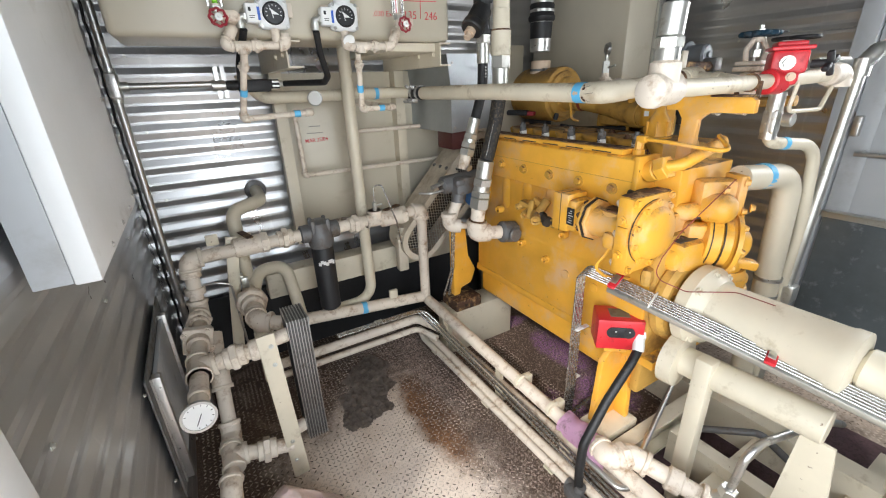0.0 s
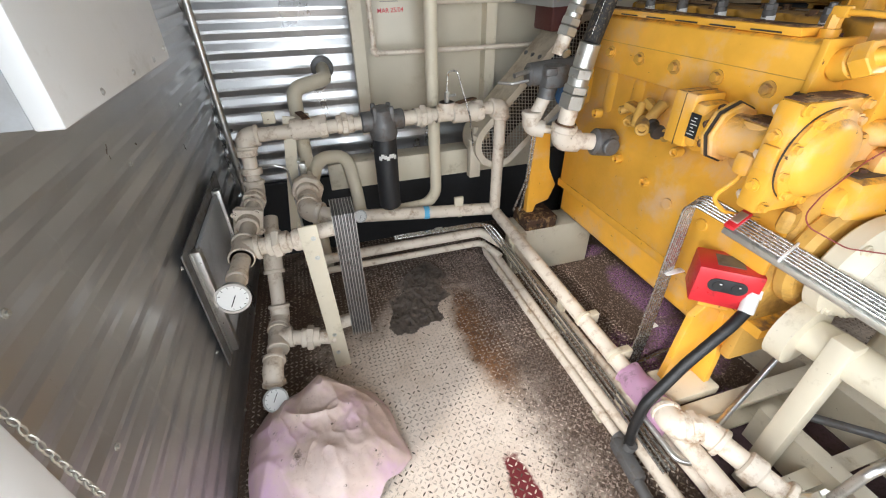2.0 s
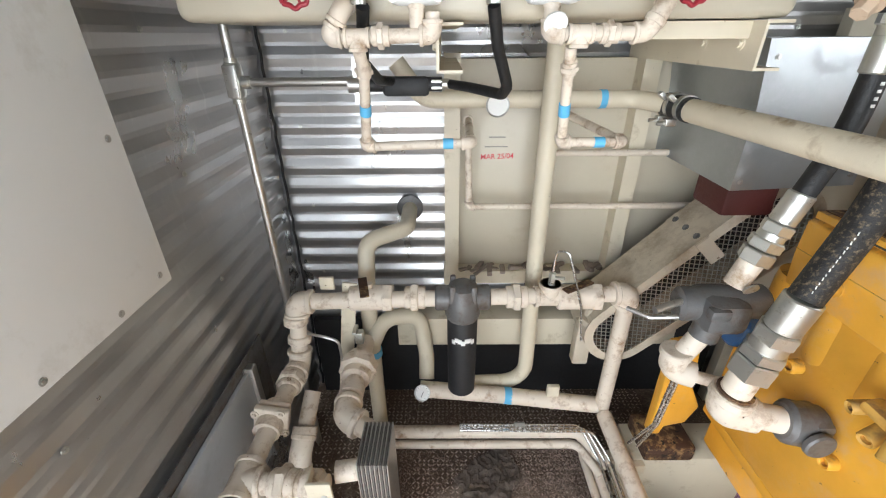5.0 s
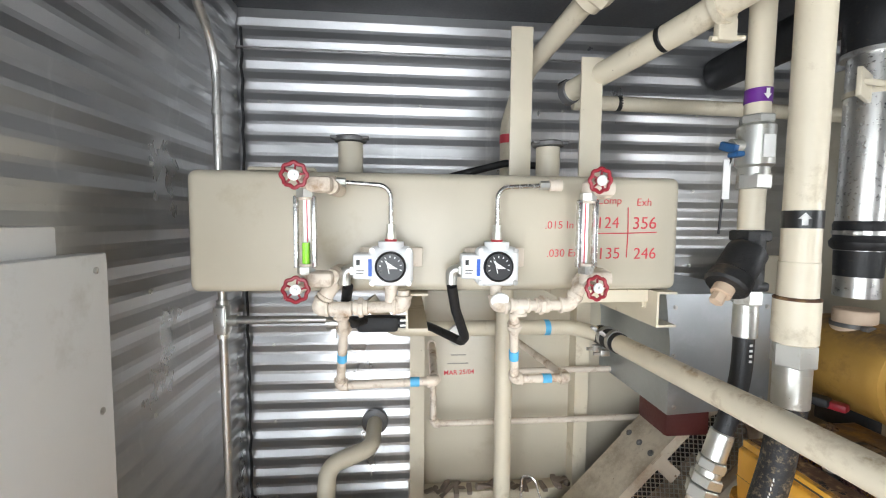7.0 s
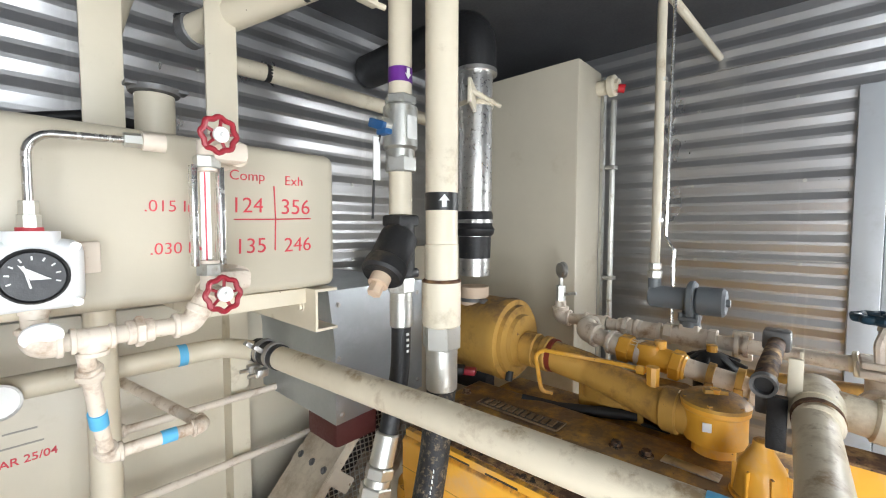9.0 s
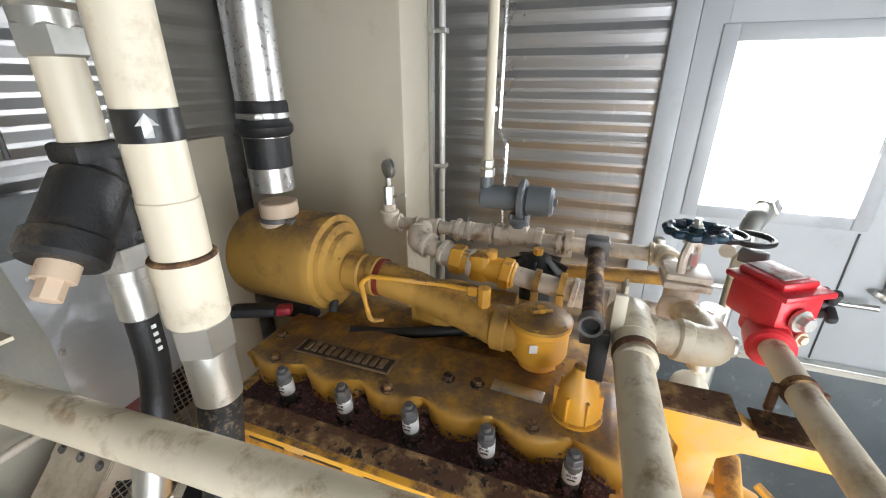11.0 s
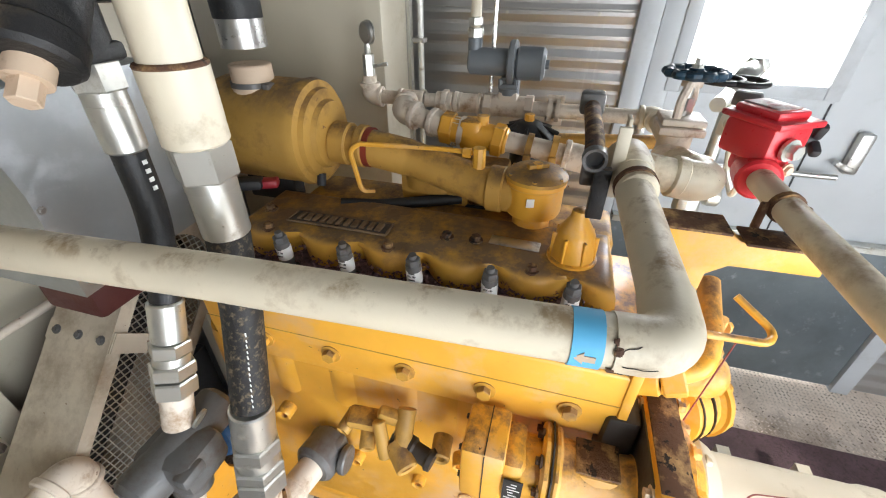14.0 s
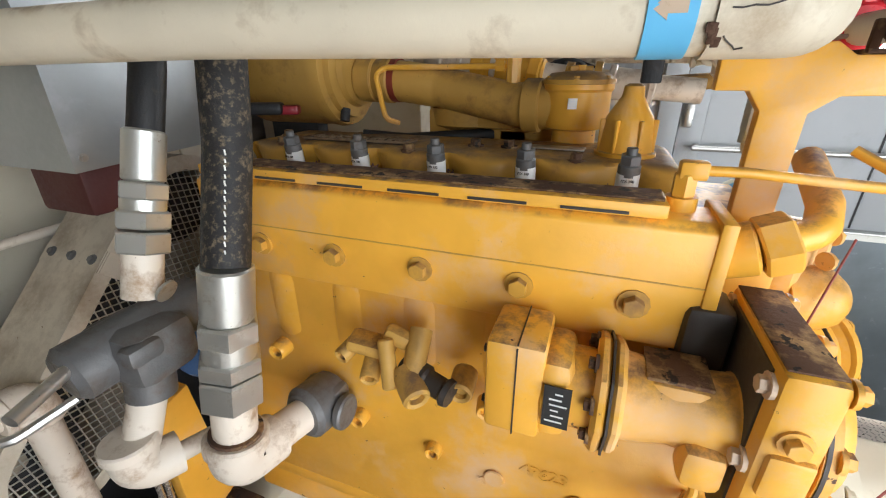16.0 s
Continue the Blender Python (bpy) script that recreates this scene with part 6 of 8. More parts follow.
    collar(l, (-0.19, 1.755, 0.44), (0, -0.8, -0.6), 0.043, 0.03)
    tee(l, (-0.214, 1.441, 0.192), (0, 1, 0.1), (1, 0, -0.05), R)
    part("pipe_length", cyl((-0.18, 1.44, 0.19), (0.01, 1.41, 0.165), R), PIPEW, l)
    union(l, (-0.09, 1.425, 0.178), (1, -0.1, -0.1), R)
    dial_gauge(l, (-0.225, 1.175, 0.155), (0.1, -0.55, 0.83), 0.040, stem=(-0.235, 1.25, 0.14))
    # wall pipe down to the exchanger
    w = pipe("wall_pipe", "cream pipe from a wall flange swan-necking down to the exchanger", [(0.158, 2.41, 1.022), (0.158, 2.235, 1.002), (0.008, 2.15, 0.985), (0.008, 2.08, 0.80), (0.01, 2.06, 0.35), (0.01, 2.06, 0.05)], 0.032, CREAM, False, 0.06)
    part("wall_flange", lathe([(0, 0.055), (0.012, 0.055), (0.016, 0.045)], (0.158, 2.404, 1.022), (0, -1, 0), 22), GREYM, w)
    band(w, (0.012, 2.07, 0.52), (0, 0, 1), 0.0325, 0.03, TAPE)
    u = pipe("loop_pipe", "cream looped pipe with a small dial gauge low at the back", [(0.02, 2.03, 0.60), (0.06, 2.08, 0.68), (0.20, 2.14, 0.66), (0.225, 2.12, 0.45), (0.225, 2.06, 0.38)], 0.032, CREAM, False, 0.08)
    x = pipe("exchanger_pipe", "cream pipe with a large union nut into the plate exchanger", [(0.0, 2.02, 0.62), (-0.008, 1.66, 0.625), (0.085, 1.61, 0.615)], 0.031)
    part("union", merge(cyl((-0.004, 1.90, 0.622), (-0.005, 1.845, 0.622), 0.068, 8, 0.008), cyl((-0.004, 1.93, 0.622), (-0.006, 1.81, 0.622), 0.05, 20, 0.006)), PIPEW, x)
    collar(x, (-0.006, 1.76, 0.624), (0, 1, 0), 0.041, 0.05)
    part("strap_hanger", merge(box((-0.065, 1.97, 0.62), (0.05, 0.008, 0.60), 0.001, (0, 8, 0)), box((-0.10, 1.965, 0.92), (0.05, 0.012, 0.05), 0.004)), CREAM, x)
    b = part("blowdown_valve", merge(box((-0.01, 1.96, 0.69), (0.03, 0.03, 0.05), 0.004), box((-0.02, 1.95, 0.73), (0.015, 0.05, 0.012), 0.003)), ZINC, x)
    # plate heat exchanger
    h = thing("plate_heat_exchanger", (0.11, 1.50, 0.12), "grey stacked-plate heat exchanger in a cream flat bar frame", "heat exchanger")
    for k in range(15):
        part("plate", box((0.078 + k * 0.0056, 1.505, 0.415), (0.0036, 0.135, 0.585), 0.0014), GREYM if k % 2 else STEEL, h)
    part("core", box((0.117, 1.505, 0.415), (0.082, 0.125, 0.575), 0.01), DARK, h)
    for z in (0.635, 0.18):
        part("port", cyl((0.01, 1.47, z), (0.08, 1.48, z), 0.028, 16), PIPEW, h)
    part("frame_bar", merge(box((0.005, 1.39, 0.36), (0.062, 0.008, 0.70), 0.001, (0, -2, 0)), box((-0.024, 1.415, 0.36), (0.006, 0.05, 0.69), 0.001, (0, -2, 0))), CREAM, h)
    bolts(h, [(0.005, 1.386, z) for z in (0.66, 0.58, 0.20, 0.10)], (0, -1, 0), 0.006, 0.006, ZINC)
    # cartridge filter
    f = thing("cartridge_filter", (0.366, 1.95, 0.44), "black cartridge filter hanging from a grey cast head", "filter")
    part("head", merge(lathe([(0, 0.055), (0.02, 0.062), (0.075, 0.064), (0.085, 0.058), (0.125, 0.050), (0.14, 0.03)], (0.366, 1.95, 0.79), (0, 0, 1), 26), cyl((0.27, 1.953, 0.866), (0.46, 1.955, 0.867), 0.044, 18, 0.006), *[box((0.366 + 0.05 * math.cos(a), 1.95 + 0.05 * math.sin(a), 0.89), (0.02, 0.02, 0.09), 0.006) for a in (0.8, 2.3, 3.9, 5.5)]), GREYM, f)
    part("bowl", lathe([(0, 0.042), (0.012, 0.052), (0.35, 0.054), (0.36, 0.05)], (0.366, 1.95, 0.44), (0, 0, 1), 28), DARK, f)
    part("label", merge(*[box((0.366 + 0.0545 * math.cos(a), 1.95 + 0.0545 * math.sin(a), 0.715 + 0.006 * math.sin(a * 9)), (0.002, 0.014, 0.018), 0, (0, 0, math.degrees(a))) for a in [-2.2 + k * 0.22 for k in range(7)]]), DIALW, f, "torn white paper label")
    # low header at the back
    d = pipe("low_header", "cream header pipe low along the back", [(0.20, 2.0, 0.385), (0.55, 2.0, 0.345), (0.94, 1.97, 0.32)], 0.033, PIPEW, False, 0.1)
    band(d, (0.56, 2.0, 0.344), (1, 0, -0.1), 0.0335, 0.03, TAPE)
    dial_gauge(d, (0.212, 1.958, 0.405), (-0.1, -0.8, 0.6), 0.030, stem=(0.215, 2.0, 0.39))
    part("clip", merge(box((0.74, 1.985, 0.37), (0.05, 0.02, 0.09), 0.004), cyl((0.735, 1.99, 0.33), (0.75, 1.99, 0.33), 0.037)), CREAM, d)
    for z, r, y in ((0.20, 0.026, 1.94), (0.135, 0.018, 1.93)):
        pipe("low_header", "thin cream pipe low along the back above the floor", [(0.0, y, z), (0.86, y, z), (0.94 - (0.2 - z) * 0.3, 1.80, z - 0.02)], r, PIPEW, False, 0.06)
    for k in range(3):
        pipe("tubing", "thin bright stainless tubing bent along the back", [(0.36, 1.90 - 0.012 * k, 0.29), (0.84 + 0.02 * k, 1.90 - 0.014 * k, 0.285), (0.90 + 0.022 * k, 1.80, 0.20), (0.905 + 0.02 * k, 1.0, 0.165), (0.90 + 0.02 * k, 0.55, 0.15)], 0.0055, TUBE, False, 0.05, "tubing", "stainless tubes")
    part("fitting", hexa((0.58, 1.90, 0.29), (0.62, 1.90, 0.29), 0.011), ZINC, bpy.data.objects["tubing"])
    # pipes along the walkway
    a = pipe("walkway_pipe", "cream pipe running low beside the walkway", [(0.942, 1.93, 0.31), (0.965, 1.20, 0.255), (0.985, 0.60, 0.215), (1.0, 0.10, 0.19)], 0.030, PIPEW, False, 0.2)
    for y in (1.75, 1.12, 0.92):
        part("clip", merge(cyl((0.965, y, 0.255), (0.966, y - 0.014, 0.254), 0.035, 16), box((1.01, y, 0.245), (0.05, 0.03, 0.05), 0.004)), CREAM, a)
    pipe("walkway_pipe", "thin cream conduit lying along the walkway floor", [(0.895, 1.99, 0.10), (0.895, 1.93, 0.05), (0.90, 1.17, 0.05), (0.90, 0.70, 0.055)], 0.0165, PIPEW, False, 0.04)
    pipe("walkway_pipe", "thin cream pipe lying along the walkway floor", [(0.935, 1.95, 0.06), (0.938, 1.10, 0.055), (0.945, 0.30, 0.055), (0.94, -0.3, 0.05)], 0.022, PIPEW, False, 0.05)
    pipe("walkway_pipe", "thin cream pipe lying along the walkway floor", [(0.985, 1.90, 0.12), (0.995, 1.10, 0.115), (1.02, 0.30, 0.11), (1.02, -0.3, 0.11)], 0.020, PIPEW, False, 0.05)
    s = thing("inspection_fitting", (0.87, 0.66, 0.02), "grey cast conduit inspection fitting on the floor", "conduit fitting")
    part("body", merge(box((0.875, 0.655, 0.055), (0.05, 0.15, 0.055), 0.018, (0, 0, -6)), cyl((0.895, 0.74, 0.055), (0.90, 0.70, 0.055), 0.024), cyl((0.862, 0.585, 0.055), (0.85, 0.45, 0.05), 0.018), cyl((0.89, 0.68, 0.07), (0.895, 0.675, 0.105), 0.02)), GREYM, s)
    for k, yy in enumerate((1.82, 1.30, 0.85)):
        b = thing("pipe_stand", (0.965, yy, 0.0), "small cream steel pipe stand on the floor", "pipe stand", "pipe stands")
        part("post", span((0.985, yy - 0.02, 0), (1.005, yy + 0.02, 0.24)), CREAM, b)
        part("foot", span((0.90, yy - 0.025, 0.001), (1.03, yy + 0.025, 0.012)), CREAM, b)


west_pipes()


def belt_guard():
    g = thing("belt_guard", (1.1, 1.98, 0.5), "cream belt guard with expanded metal mesh, dusty", "guard")
    c0, r0, c1, r1 = V(0.945, 0.685), 0.125, V(1.375, 1.12), 0.14
    d = (c1 - c0).normalized()
    n = V(-d.y, d.x)
    a0 = math.atan2(n.y, n.x)

    def outline(k):
        pts = []
        for i in range(15):
            a = a0 + math.pi * i / 14
            pts.append(c0 + V(math.cos(a), math.sin(a)) * r0 * k)
        for i in range(15):
            a = a0 + math.pi + math.pi * i / 14
            pts.append(c1 + V(math.cos(a), math.sin(a)) * r1 * k)
        return pts
    y0, y1 = 1.975, 2.165
    part("rim", merge(*[prism([o[i], o[(i + 1) % 30], q[(i + 1) % 30], q[i]], "y", y0, y1) for o, q in [(outline(1.0), outline(0.965))] for i in range(30)]), GUARDP, g)
    part("face_band", merge(*[prism([o[i], o[(i + 1) % 30], q[(i + 1) % 30], q[i]], "y", y0 - 0.004, y0 + 0.002) for o, q in [(outline(1.005), outline(0.74))] for i in range(30)]), GUARDP, g)
    # Shade inside the guard is given as a black sheet behind the mesh
    part("back_sheet", prism(outline(0.96), "y", y1 - 0.006, y1), BLACKI, g, "black sheet standing in for the shaded inside of the guard")
    part("joint_strap", merge(bar((1.142, y0 - 0.008, 1.071), (1.142, y1 + 0.006, 1.071), 0.05, 0.006, (-0.72, 0, 0.69)), bar((1.142, y0 - 0.007, 1.071), (1.212, y0 - 0.007, 1.003), 0.05, 0.006, (0, 1, 0))), GUARDP, g)
    bolts(g, [(1.140, yy, 1.074) for yy in (2.00, 2.07, 2.14)], (-0.72, 0, 0.69), 0.008, 0.008, GREYM)
    strands = []
    m = outline(0.75)
    L = (c1 - c0).length
    for s in (-1, 1):
        for k in range(-12, 50):
            p = c0 + d * (k * 0.021 - 0.1)
            q = (d + n * s * 1.25).normalized()
            pts = []
            for i in range(61):
                w = p + q * (i - 30) * 0.008
                v = w - c0
                t = v.dot(d)
                rr = (r0 + (r1 - r0) * min(max(t / L, 0), 1)) * 0.905
                ax = c0 + d * min(max(t, 0), L)
                if (w - ax).length < rr:
                    pts.append(w)
            if len(pts) > 1:
                strands.append(sweep([(pts[0].x, y0 + 0.002, pts[0].y), (pts[-1].x, y0 + 0.002, pts[-1].y)], 0.0017, 4))
    part("mesh", merge(*strands), ZINC, g, "expanded metal mesh", kind="stuff")
    part("pulley", cyl((1.375, 2.03, 1.12), (1.375, 2.13, 1.12), 0.09, 24), DARK, g)
    part("pulley", cyl((0.945, 2.03, 0.685), (0.945, 2.13, 0.685), 0.07, 24), DARK, g)
    part("bearing", merge(box((0.86, 2.02, 0.72), (0.10, 0.05, 0.03), 0.006, (0, 0, 25)), hexa((0.84, 2.02, 0.735), (0.84, 2.02, 0.77), 0.014), box((0.84, 2.04, 0.60), (0.06, 0.05, 0.20), 0.006)), GUARDP, g)
    f = thing("engine_mount", (1.12, 1.85, 0.0), "yellow cast engine front support leg on a cream base", "bracket")
    part("leg", prism([(1.05, 0.36), (1.045, 0.78), (1.13, 0.80), (1.15, 0.60), (1.20, 0.50), (1.17, 0.42), (1.10, 0.40), (1.09, 0.36)], "y", 1.80, 1.84, 0.006), YELLOW, f)
    part("base", merge(box((1.12, 1.83, 0.31), (0.18, 0.16, 0.07), 0.01)), RUSTY, f, "rusty mounting block")
    part("pedestal", span((1.0, 1.76, 0.0), (1.45, 1.92, 0.275), 0.006), CREAM, f)


belt_guard()


# ---- gas train and valves behind the engine ----
def gas_train():
    R = 0.021
    g = pipe("fuel_gas_train", "cream screwed gas pipe with unions, gauge and grey regulator", [(1.935, 1.612, 1.55), (1.935, 1.612, 1.488), (1.945, 1.30, 1.487), (1.958, 0.80, 1.480)], R)
    dial_gauge(g, (1.935, 1.605, 1.668), (0.85, -0.5, 0.0), 0.030, stem=(1.935, 1.612, 1.665))
    part("gauge_valve", merge(hexa((1.935, 1.612, 1.545), (1.935, 1.612, 1.61), 0.018), cyl((1.935, 1.612, 1.61), (1.935, 1.612, 1.65), 0.009), cyl((1.935, 1.60, 1.575), (1.935, 1.55, 1.585), 0.006)), ZINC, g)
    union(g, (1.942, 1.37, 1.487), (0, 1, 0), R)
    tee(g, (1.938, 1.475, 1.487), (0, 1, 0), (-1, 0, 0), R)
    collar(g, (1.944, 1.33, 1.487), (0, 1, 0), 0.029, 0.03)
    part("regulator_valve", merge(cyl((1.945, 1.24, 1.487), (1.95, 1.12, 1.485), 0.031, 18, 0.004), box((1.95, 1.18, 1.50), (0.055, 0.06, 0.06), 0.012), hexa((1.945, 1.25, 1.487), (1.945, 1.225, 1.487), 0.036), hexa((1.95, 1.13, 1.486), (1.95, 1.105, 1.486), 0.036)), PIPEW, g)
    rg = part("regulator", merge(cyl((1.95, 1.18, 1.52), (1.95, 1.18, 1.56), 0.03, 16), cyl((1.945, 1.30, 1.605), (1.945, 1.18, 1.605), 0.036, 22, 0.006), cyl((1.945, 1.185, 1.605), (1.945, 1.165, 1.605), 0.060, 26, 0.004), cyl((1.945, 1.165, 1.605), (1.945, 1.085, 1.605), 0.044, 24, 0.008), cyl((1.945, 1.09, 1.605), (1.945, 1.075, 1.605), 0.012, 12), cyl((1.945, 1.285, 1.605), (1.945, 1.285, 1.665), 0.020)), REGG, g, "grey gas regulator")
    part("neck_clamp", merge(box((1.95, 1.18, 1.545), (0.07, 0.055, 0.014), 0.004), *[hexa((1.95 + sx * 0.028, 1.18 + sy * 0.022, 1.545), (1.95 + sx * 0.028, 1.18 + sy * 0.022, 1.565), 0.007) for sx in (-1, 1) for sy in (-1, 1)]), REGG, rg)
    part("hammer_union", merge(*[cyl((1.952, 1.04 + k, 1.485), (1.952, 1.028 + k, 1.485), 0.034, 10) for k in (0, 0.022)], box((1.952, 1.043, 1.515), (0.02, 0.05, 0.02), 0.003), box((1.952, 1.043, 1.452), (0.02, 0.05, 0.02), 0.003)), PIPEW, g)
    v = pipe("vent_pipe", "thin cream vent pipe rising to the wall with a steel tube", [(1.945, 1.285, 1.66), (1.945, 1.285, 2.60), (EX - 0.01, 1.23, 2.56)], 0.0145, CREAM, False, 0.06)
    part("nut", merge(hexa((1.945, 1.285, 1.665), (1.945, 1.285, 1.69), 0.023), hexa((1.945, 1.285, 1.695), (1.945, 1.285, 1.715), 0.02)), ZINC, v)
    part("sense_tube", sweep([(1.97, 1.255, 2.60), (1.97, 1.262, 1.80), (1.96, 1.235, 1.76), (1.96, 1.235, 1.50)], 0.0055, 8, 0.02), TUBE, v)
    part("clip", merge(*[cyl((1.95, 1.283, z), (1.95, 1.283, z + 0.012), 0.0175) for z in (1.85, 2.30)]), ZINC, v)
    # yellow shut-off line below
    y = pipe("engine_gas_line", "dusty yellow gas line with black diaphragm valve", [(1.90, 1.475, 1.487), (1.825, 1.465, 1.480), (1.785, 1.32, 1.458), (1.770, 0.95, 1.412), (1.765, 0.80, 1.40)], 0.027, PIPEW)
    part("yellow_valve", merge(cyl((1.785, 1.33, 1.459), (1.778, 1.15, 1.436), 0.036, 18, 0.005), box((1.782, 1.25, 1.45), (0.07, 0.06, 0.08), 0.014), cyl((1.78, 1.22, 1.47), (1.78, 1.22, 1.50), 0.016), hexa((1.785, 1.335, 1.46), (1.783, 1.30, 1.456), 0.044), hexa((1.778, 1.19, 1.441), (1.777, 1.16, 1.437), 0.044)), YELLOW, y)
    for p in (1.10, 1.035):
        part("band_clamp", merge(cyl((1.775, p, 1.43), (1.775, p - 0.016, 1.428), 0.036, 18), box((1.742, p - 0.008, 1.40), (0.014, 0.02, 0.04), 0.003)), DULLY, y)
    dv = part("diaphragm_valve", merge(lathe([(0, 0.05), (0.02, 0.078), (0.03, 0.080), (0.038, 0.080), (0.05, 0.06), (0.07, 0.035), (0.075, 0.01)], (1.86, 1.105, 1.40), (0, 0, 1), 10), cyl((1.86, 1.105, 1.32), (1.86, 1.105, 1.41), 0.045, 16)), DARK, y, "black ribbed diaphragm valve")
    for k in range(8):
        a = k * math.tau / 8
        part("rib", box((1.86 + 0.055 * math.cos(a), 1.105 + 0.055 * math.sin(a), 1.45), (0.06, 0.008, 0.02), 0.002, (0, 20, math.degrees(a))), DARK, dv)
    part("yellow_cap", cyl((1.86, 1.105, 1.472), (1.86, 1.105, 1.492), 0.014, 8), YELLOW, dv)
    part("gas_mixer", merge(lathe([(0, 0.06), (0.02, 0.10), (0.06, 0.105), (0.075, 0.07)], (1.74, 1.33, 1.30), (0, 0, 1), 26), box((1.70, 1.22, 1.36), (0.10, 0.18, 0.09), 0.012)), DULLY, y)
    part("cross_pipe", cyl((1.94, 1.03, 1.40), (1.95, 0.72, 1.42), 0.020), DULLY, y)
    part("linkage", merge(sweep([(1.56, 1.55, 1.30), (1.60, 1.45, 1.29), (1.68, 1.25, 1.30)], 0.016, 10, 0.05), box((1.70, 1.20, 1.29), (0.06, 0.08, 0.06), 0.01)), DARK, y)


gas_train()


DARKB = surface("dark_blue_enamel", (0.012, 0.045, 0.075), 0.4, vary=0.2, dirt=(0.05, 0.045, 0.04), amount=0.3, size=30)


def end_valves():
    v = thing("gate_valve", (1.68, 0.775, 1.45), "cream gate valve with a dark blue handwheel", "valve")
    part("body", merge(cyl((1.68, 0.775, 1.43), (1.68, 0.775, 1.53), 0.034, 18, 0.006), cyl((1.64, 0.79, 1.475), (1.74, 0.76, 1.475), 0.034, 18, 0.005), box((1.68, 0.775, 1.538), (0.09, 0.09, 0.016), 0.004), box((1.68, 0.775, 1.556), (0.085, 0.085, 0.014), 0.004)), PIPEW, v)
    part("yoke", merge(sweep([(1.655, 0.79, 1.56), (1.648, 0.793, 1.60), (1.665, 0.782, 1.63)], 0.009, 8, 0.02), sweep([(1.705, 0.76, 1.56), (1.712, 0.757, 1.60), (1.695, 0.768, 1.63)], 0.009, 8, 0.02), cyl((1.68, 0.775, 1.622), (1.68, 0.775, 1.638), 0.02)), PIPEW, v)
    part("stem", merge(cyl((1.68, 0.775, 1.56), (1.68, 0.775, 1.675), 0.007), hexa((1.68, 0.775, 1.575), (1.68, 0.775, 1.60), 0.014), hexa((1.68, 0.775, 1.652), (1.68, 0.775, 1.664), 0.011)), ZINC, v)
    hand_wheel(v, (1.68, 0.775, 1.648), (0, 0, 1), 0.052, DARKB, 0.014, DARKB, 6, 12)
    part("wheel_grime", cyl((1.72, 0.72, 1.648), (1.72, 0.72, 1.652), 0.012), DARK, v)
    p = pipe("valve_pipe", "stained cream pipe joining gas train and gate valve", [(1.958, 0.82, 1.480), (1.955, 0.77, 1.485), (1.71, 0.765, 1.478)], 0.022, LAG)
    t = thing("coolant_tee", (1.47, 0.88, 1.45), "thick stained cream lagged tee with elbow to the valve", "pipe fitting")
    part("tee", merge(cyl((1.38, 0.878, 1.505), (1.475, 0.885, 1.51), 0.034, 22, 0.005), lathe([(0, 0.036), (0.03, 0.042), (0.09, 0.042), (0.11, 0.032), (0.12, 0.016)], (1.44, 0.882, 1.508), (1, 0.05, 0.02), 22), cyl((1.495, 0.885, 1.508), (1.50, 0.80, 1.495), 0.033, 20), cyl((1.50, 0.81, 1.497), (1.502, 0.785, 1.493), 0.039, 20, 0.004)), LAG, t)
    part("elbow", sweep([(1.502, 0.80, 1.494), (1.505, 0.735, 1.485), (1.58, 0.745, 1.485), (1.66, 0.775, 1.478)], lambda f: 0.038 - 0.010 * f, 20, 0.045), LAG, t)
    part("band_clamp", merge(cyl((1.398, 0.88, 1.506), (1.412, 0.881, 1.507), 0.0365, 22)), RUSTY, t, "dark rusty band")
    # black clamp bar and open tube
    b = thing("support_clamp", (1.42, 0.95, 1.36), "grey steel bar clamp holding an open tube end", "bracket")
    part("bar", merge(box((1.43, 0.935, 1.475), (0.020, 0.03, 0.10), 0.003)), BLACKI, b)
    part("bar", box((1.445, 0.912, 1.53), (0.010, 0.022, 0.13), 0.002), CREAM, b)
    part("white_bar", box((1.475, 0.905, 1.53), (0.030, 0.006, 0.15), 0.001), CREAM, b)
    part("tube", merge(sweep([(1.425, 0.955, 1.545), (1.50, 0.955, 1.555), (1.78, 0.955, 1.553)], 0.018, 18)), RUSTY, b)
    # Dark disc on the capped end paints the shade of an open bore
    part("tube_mouth", cyl((1.4195, 0.955, 1.5448), (1.4165, 0.955, 1.5447), 0.0143, 18), DARK, b)
    part("tube_rim", lathe([(0.016, 0.0145), (0.001, 0.016), (0, 0.021), (0.02, 0.022), (0.021, 0.0185)], (1.405, 0.955, 1.5445), (1, 0, 0.02), 20), GREYM, b)
    part("u_bolt", box((1.75, 0.955, 1.56), (0.05, 0.055, 0.05), 0.008), GREYM, b)
    part("u_bolt", box((1.47, 0.955, 1.50), (0.03, 0.03, 0.05), 0.004), GREYM, b)
    # red shutdown switch on its pipe
    r = thing("shutdown_actuator", (1.60, 0.64, 1.50), "red cast shutdown actuator box with black knob, paint worn", "actuator")
    rot = (0, 0, 32)
    part("housing", merge(box((1.60, 0.645, 1.553), (0.105, 0.095, 0.068), 0.010, rot), box((1.592, 0.640, 1.508), (0.08, 0.07, 0.05), 0.016, rot), cyl((1.585, 0.645, 1.495), (1.52, 0.655, 1.497), 0.038, 18, 0.005)), REDP, r)
    part("cover", merge(box((1.60, 0.645, 1.592), (0.125, 0.108, 0.012), 0.004, rot), box((1.603, 0.648, 1.604), (0.092, 0.078, 0.016), 0.006, rot)), REDP, r)
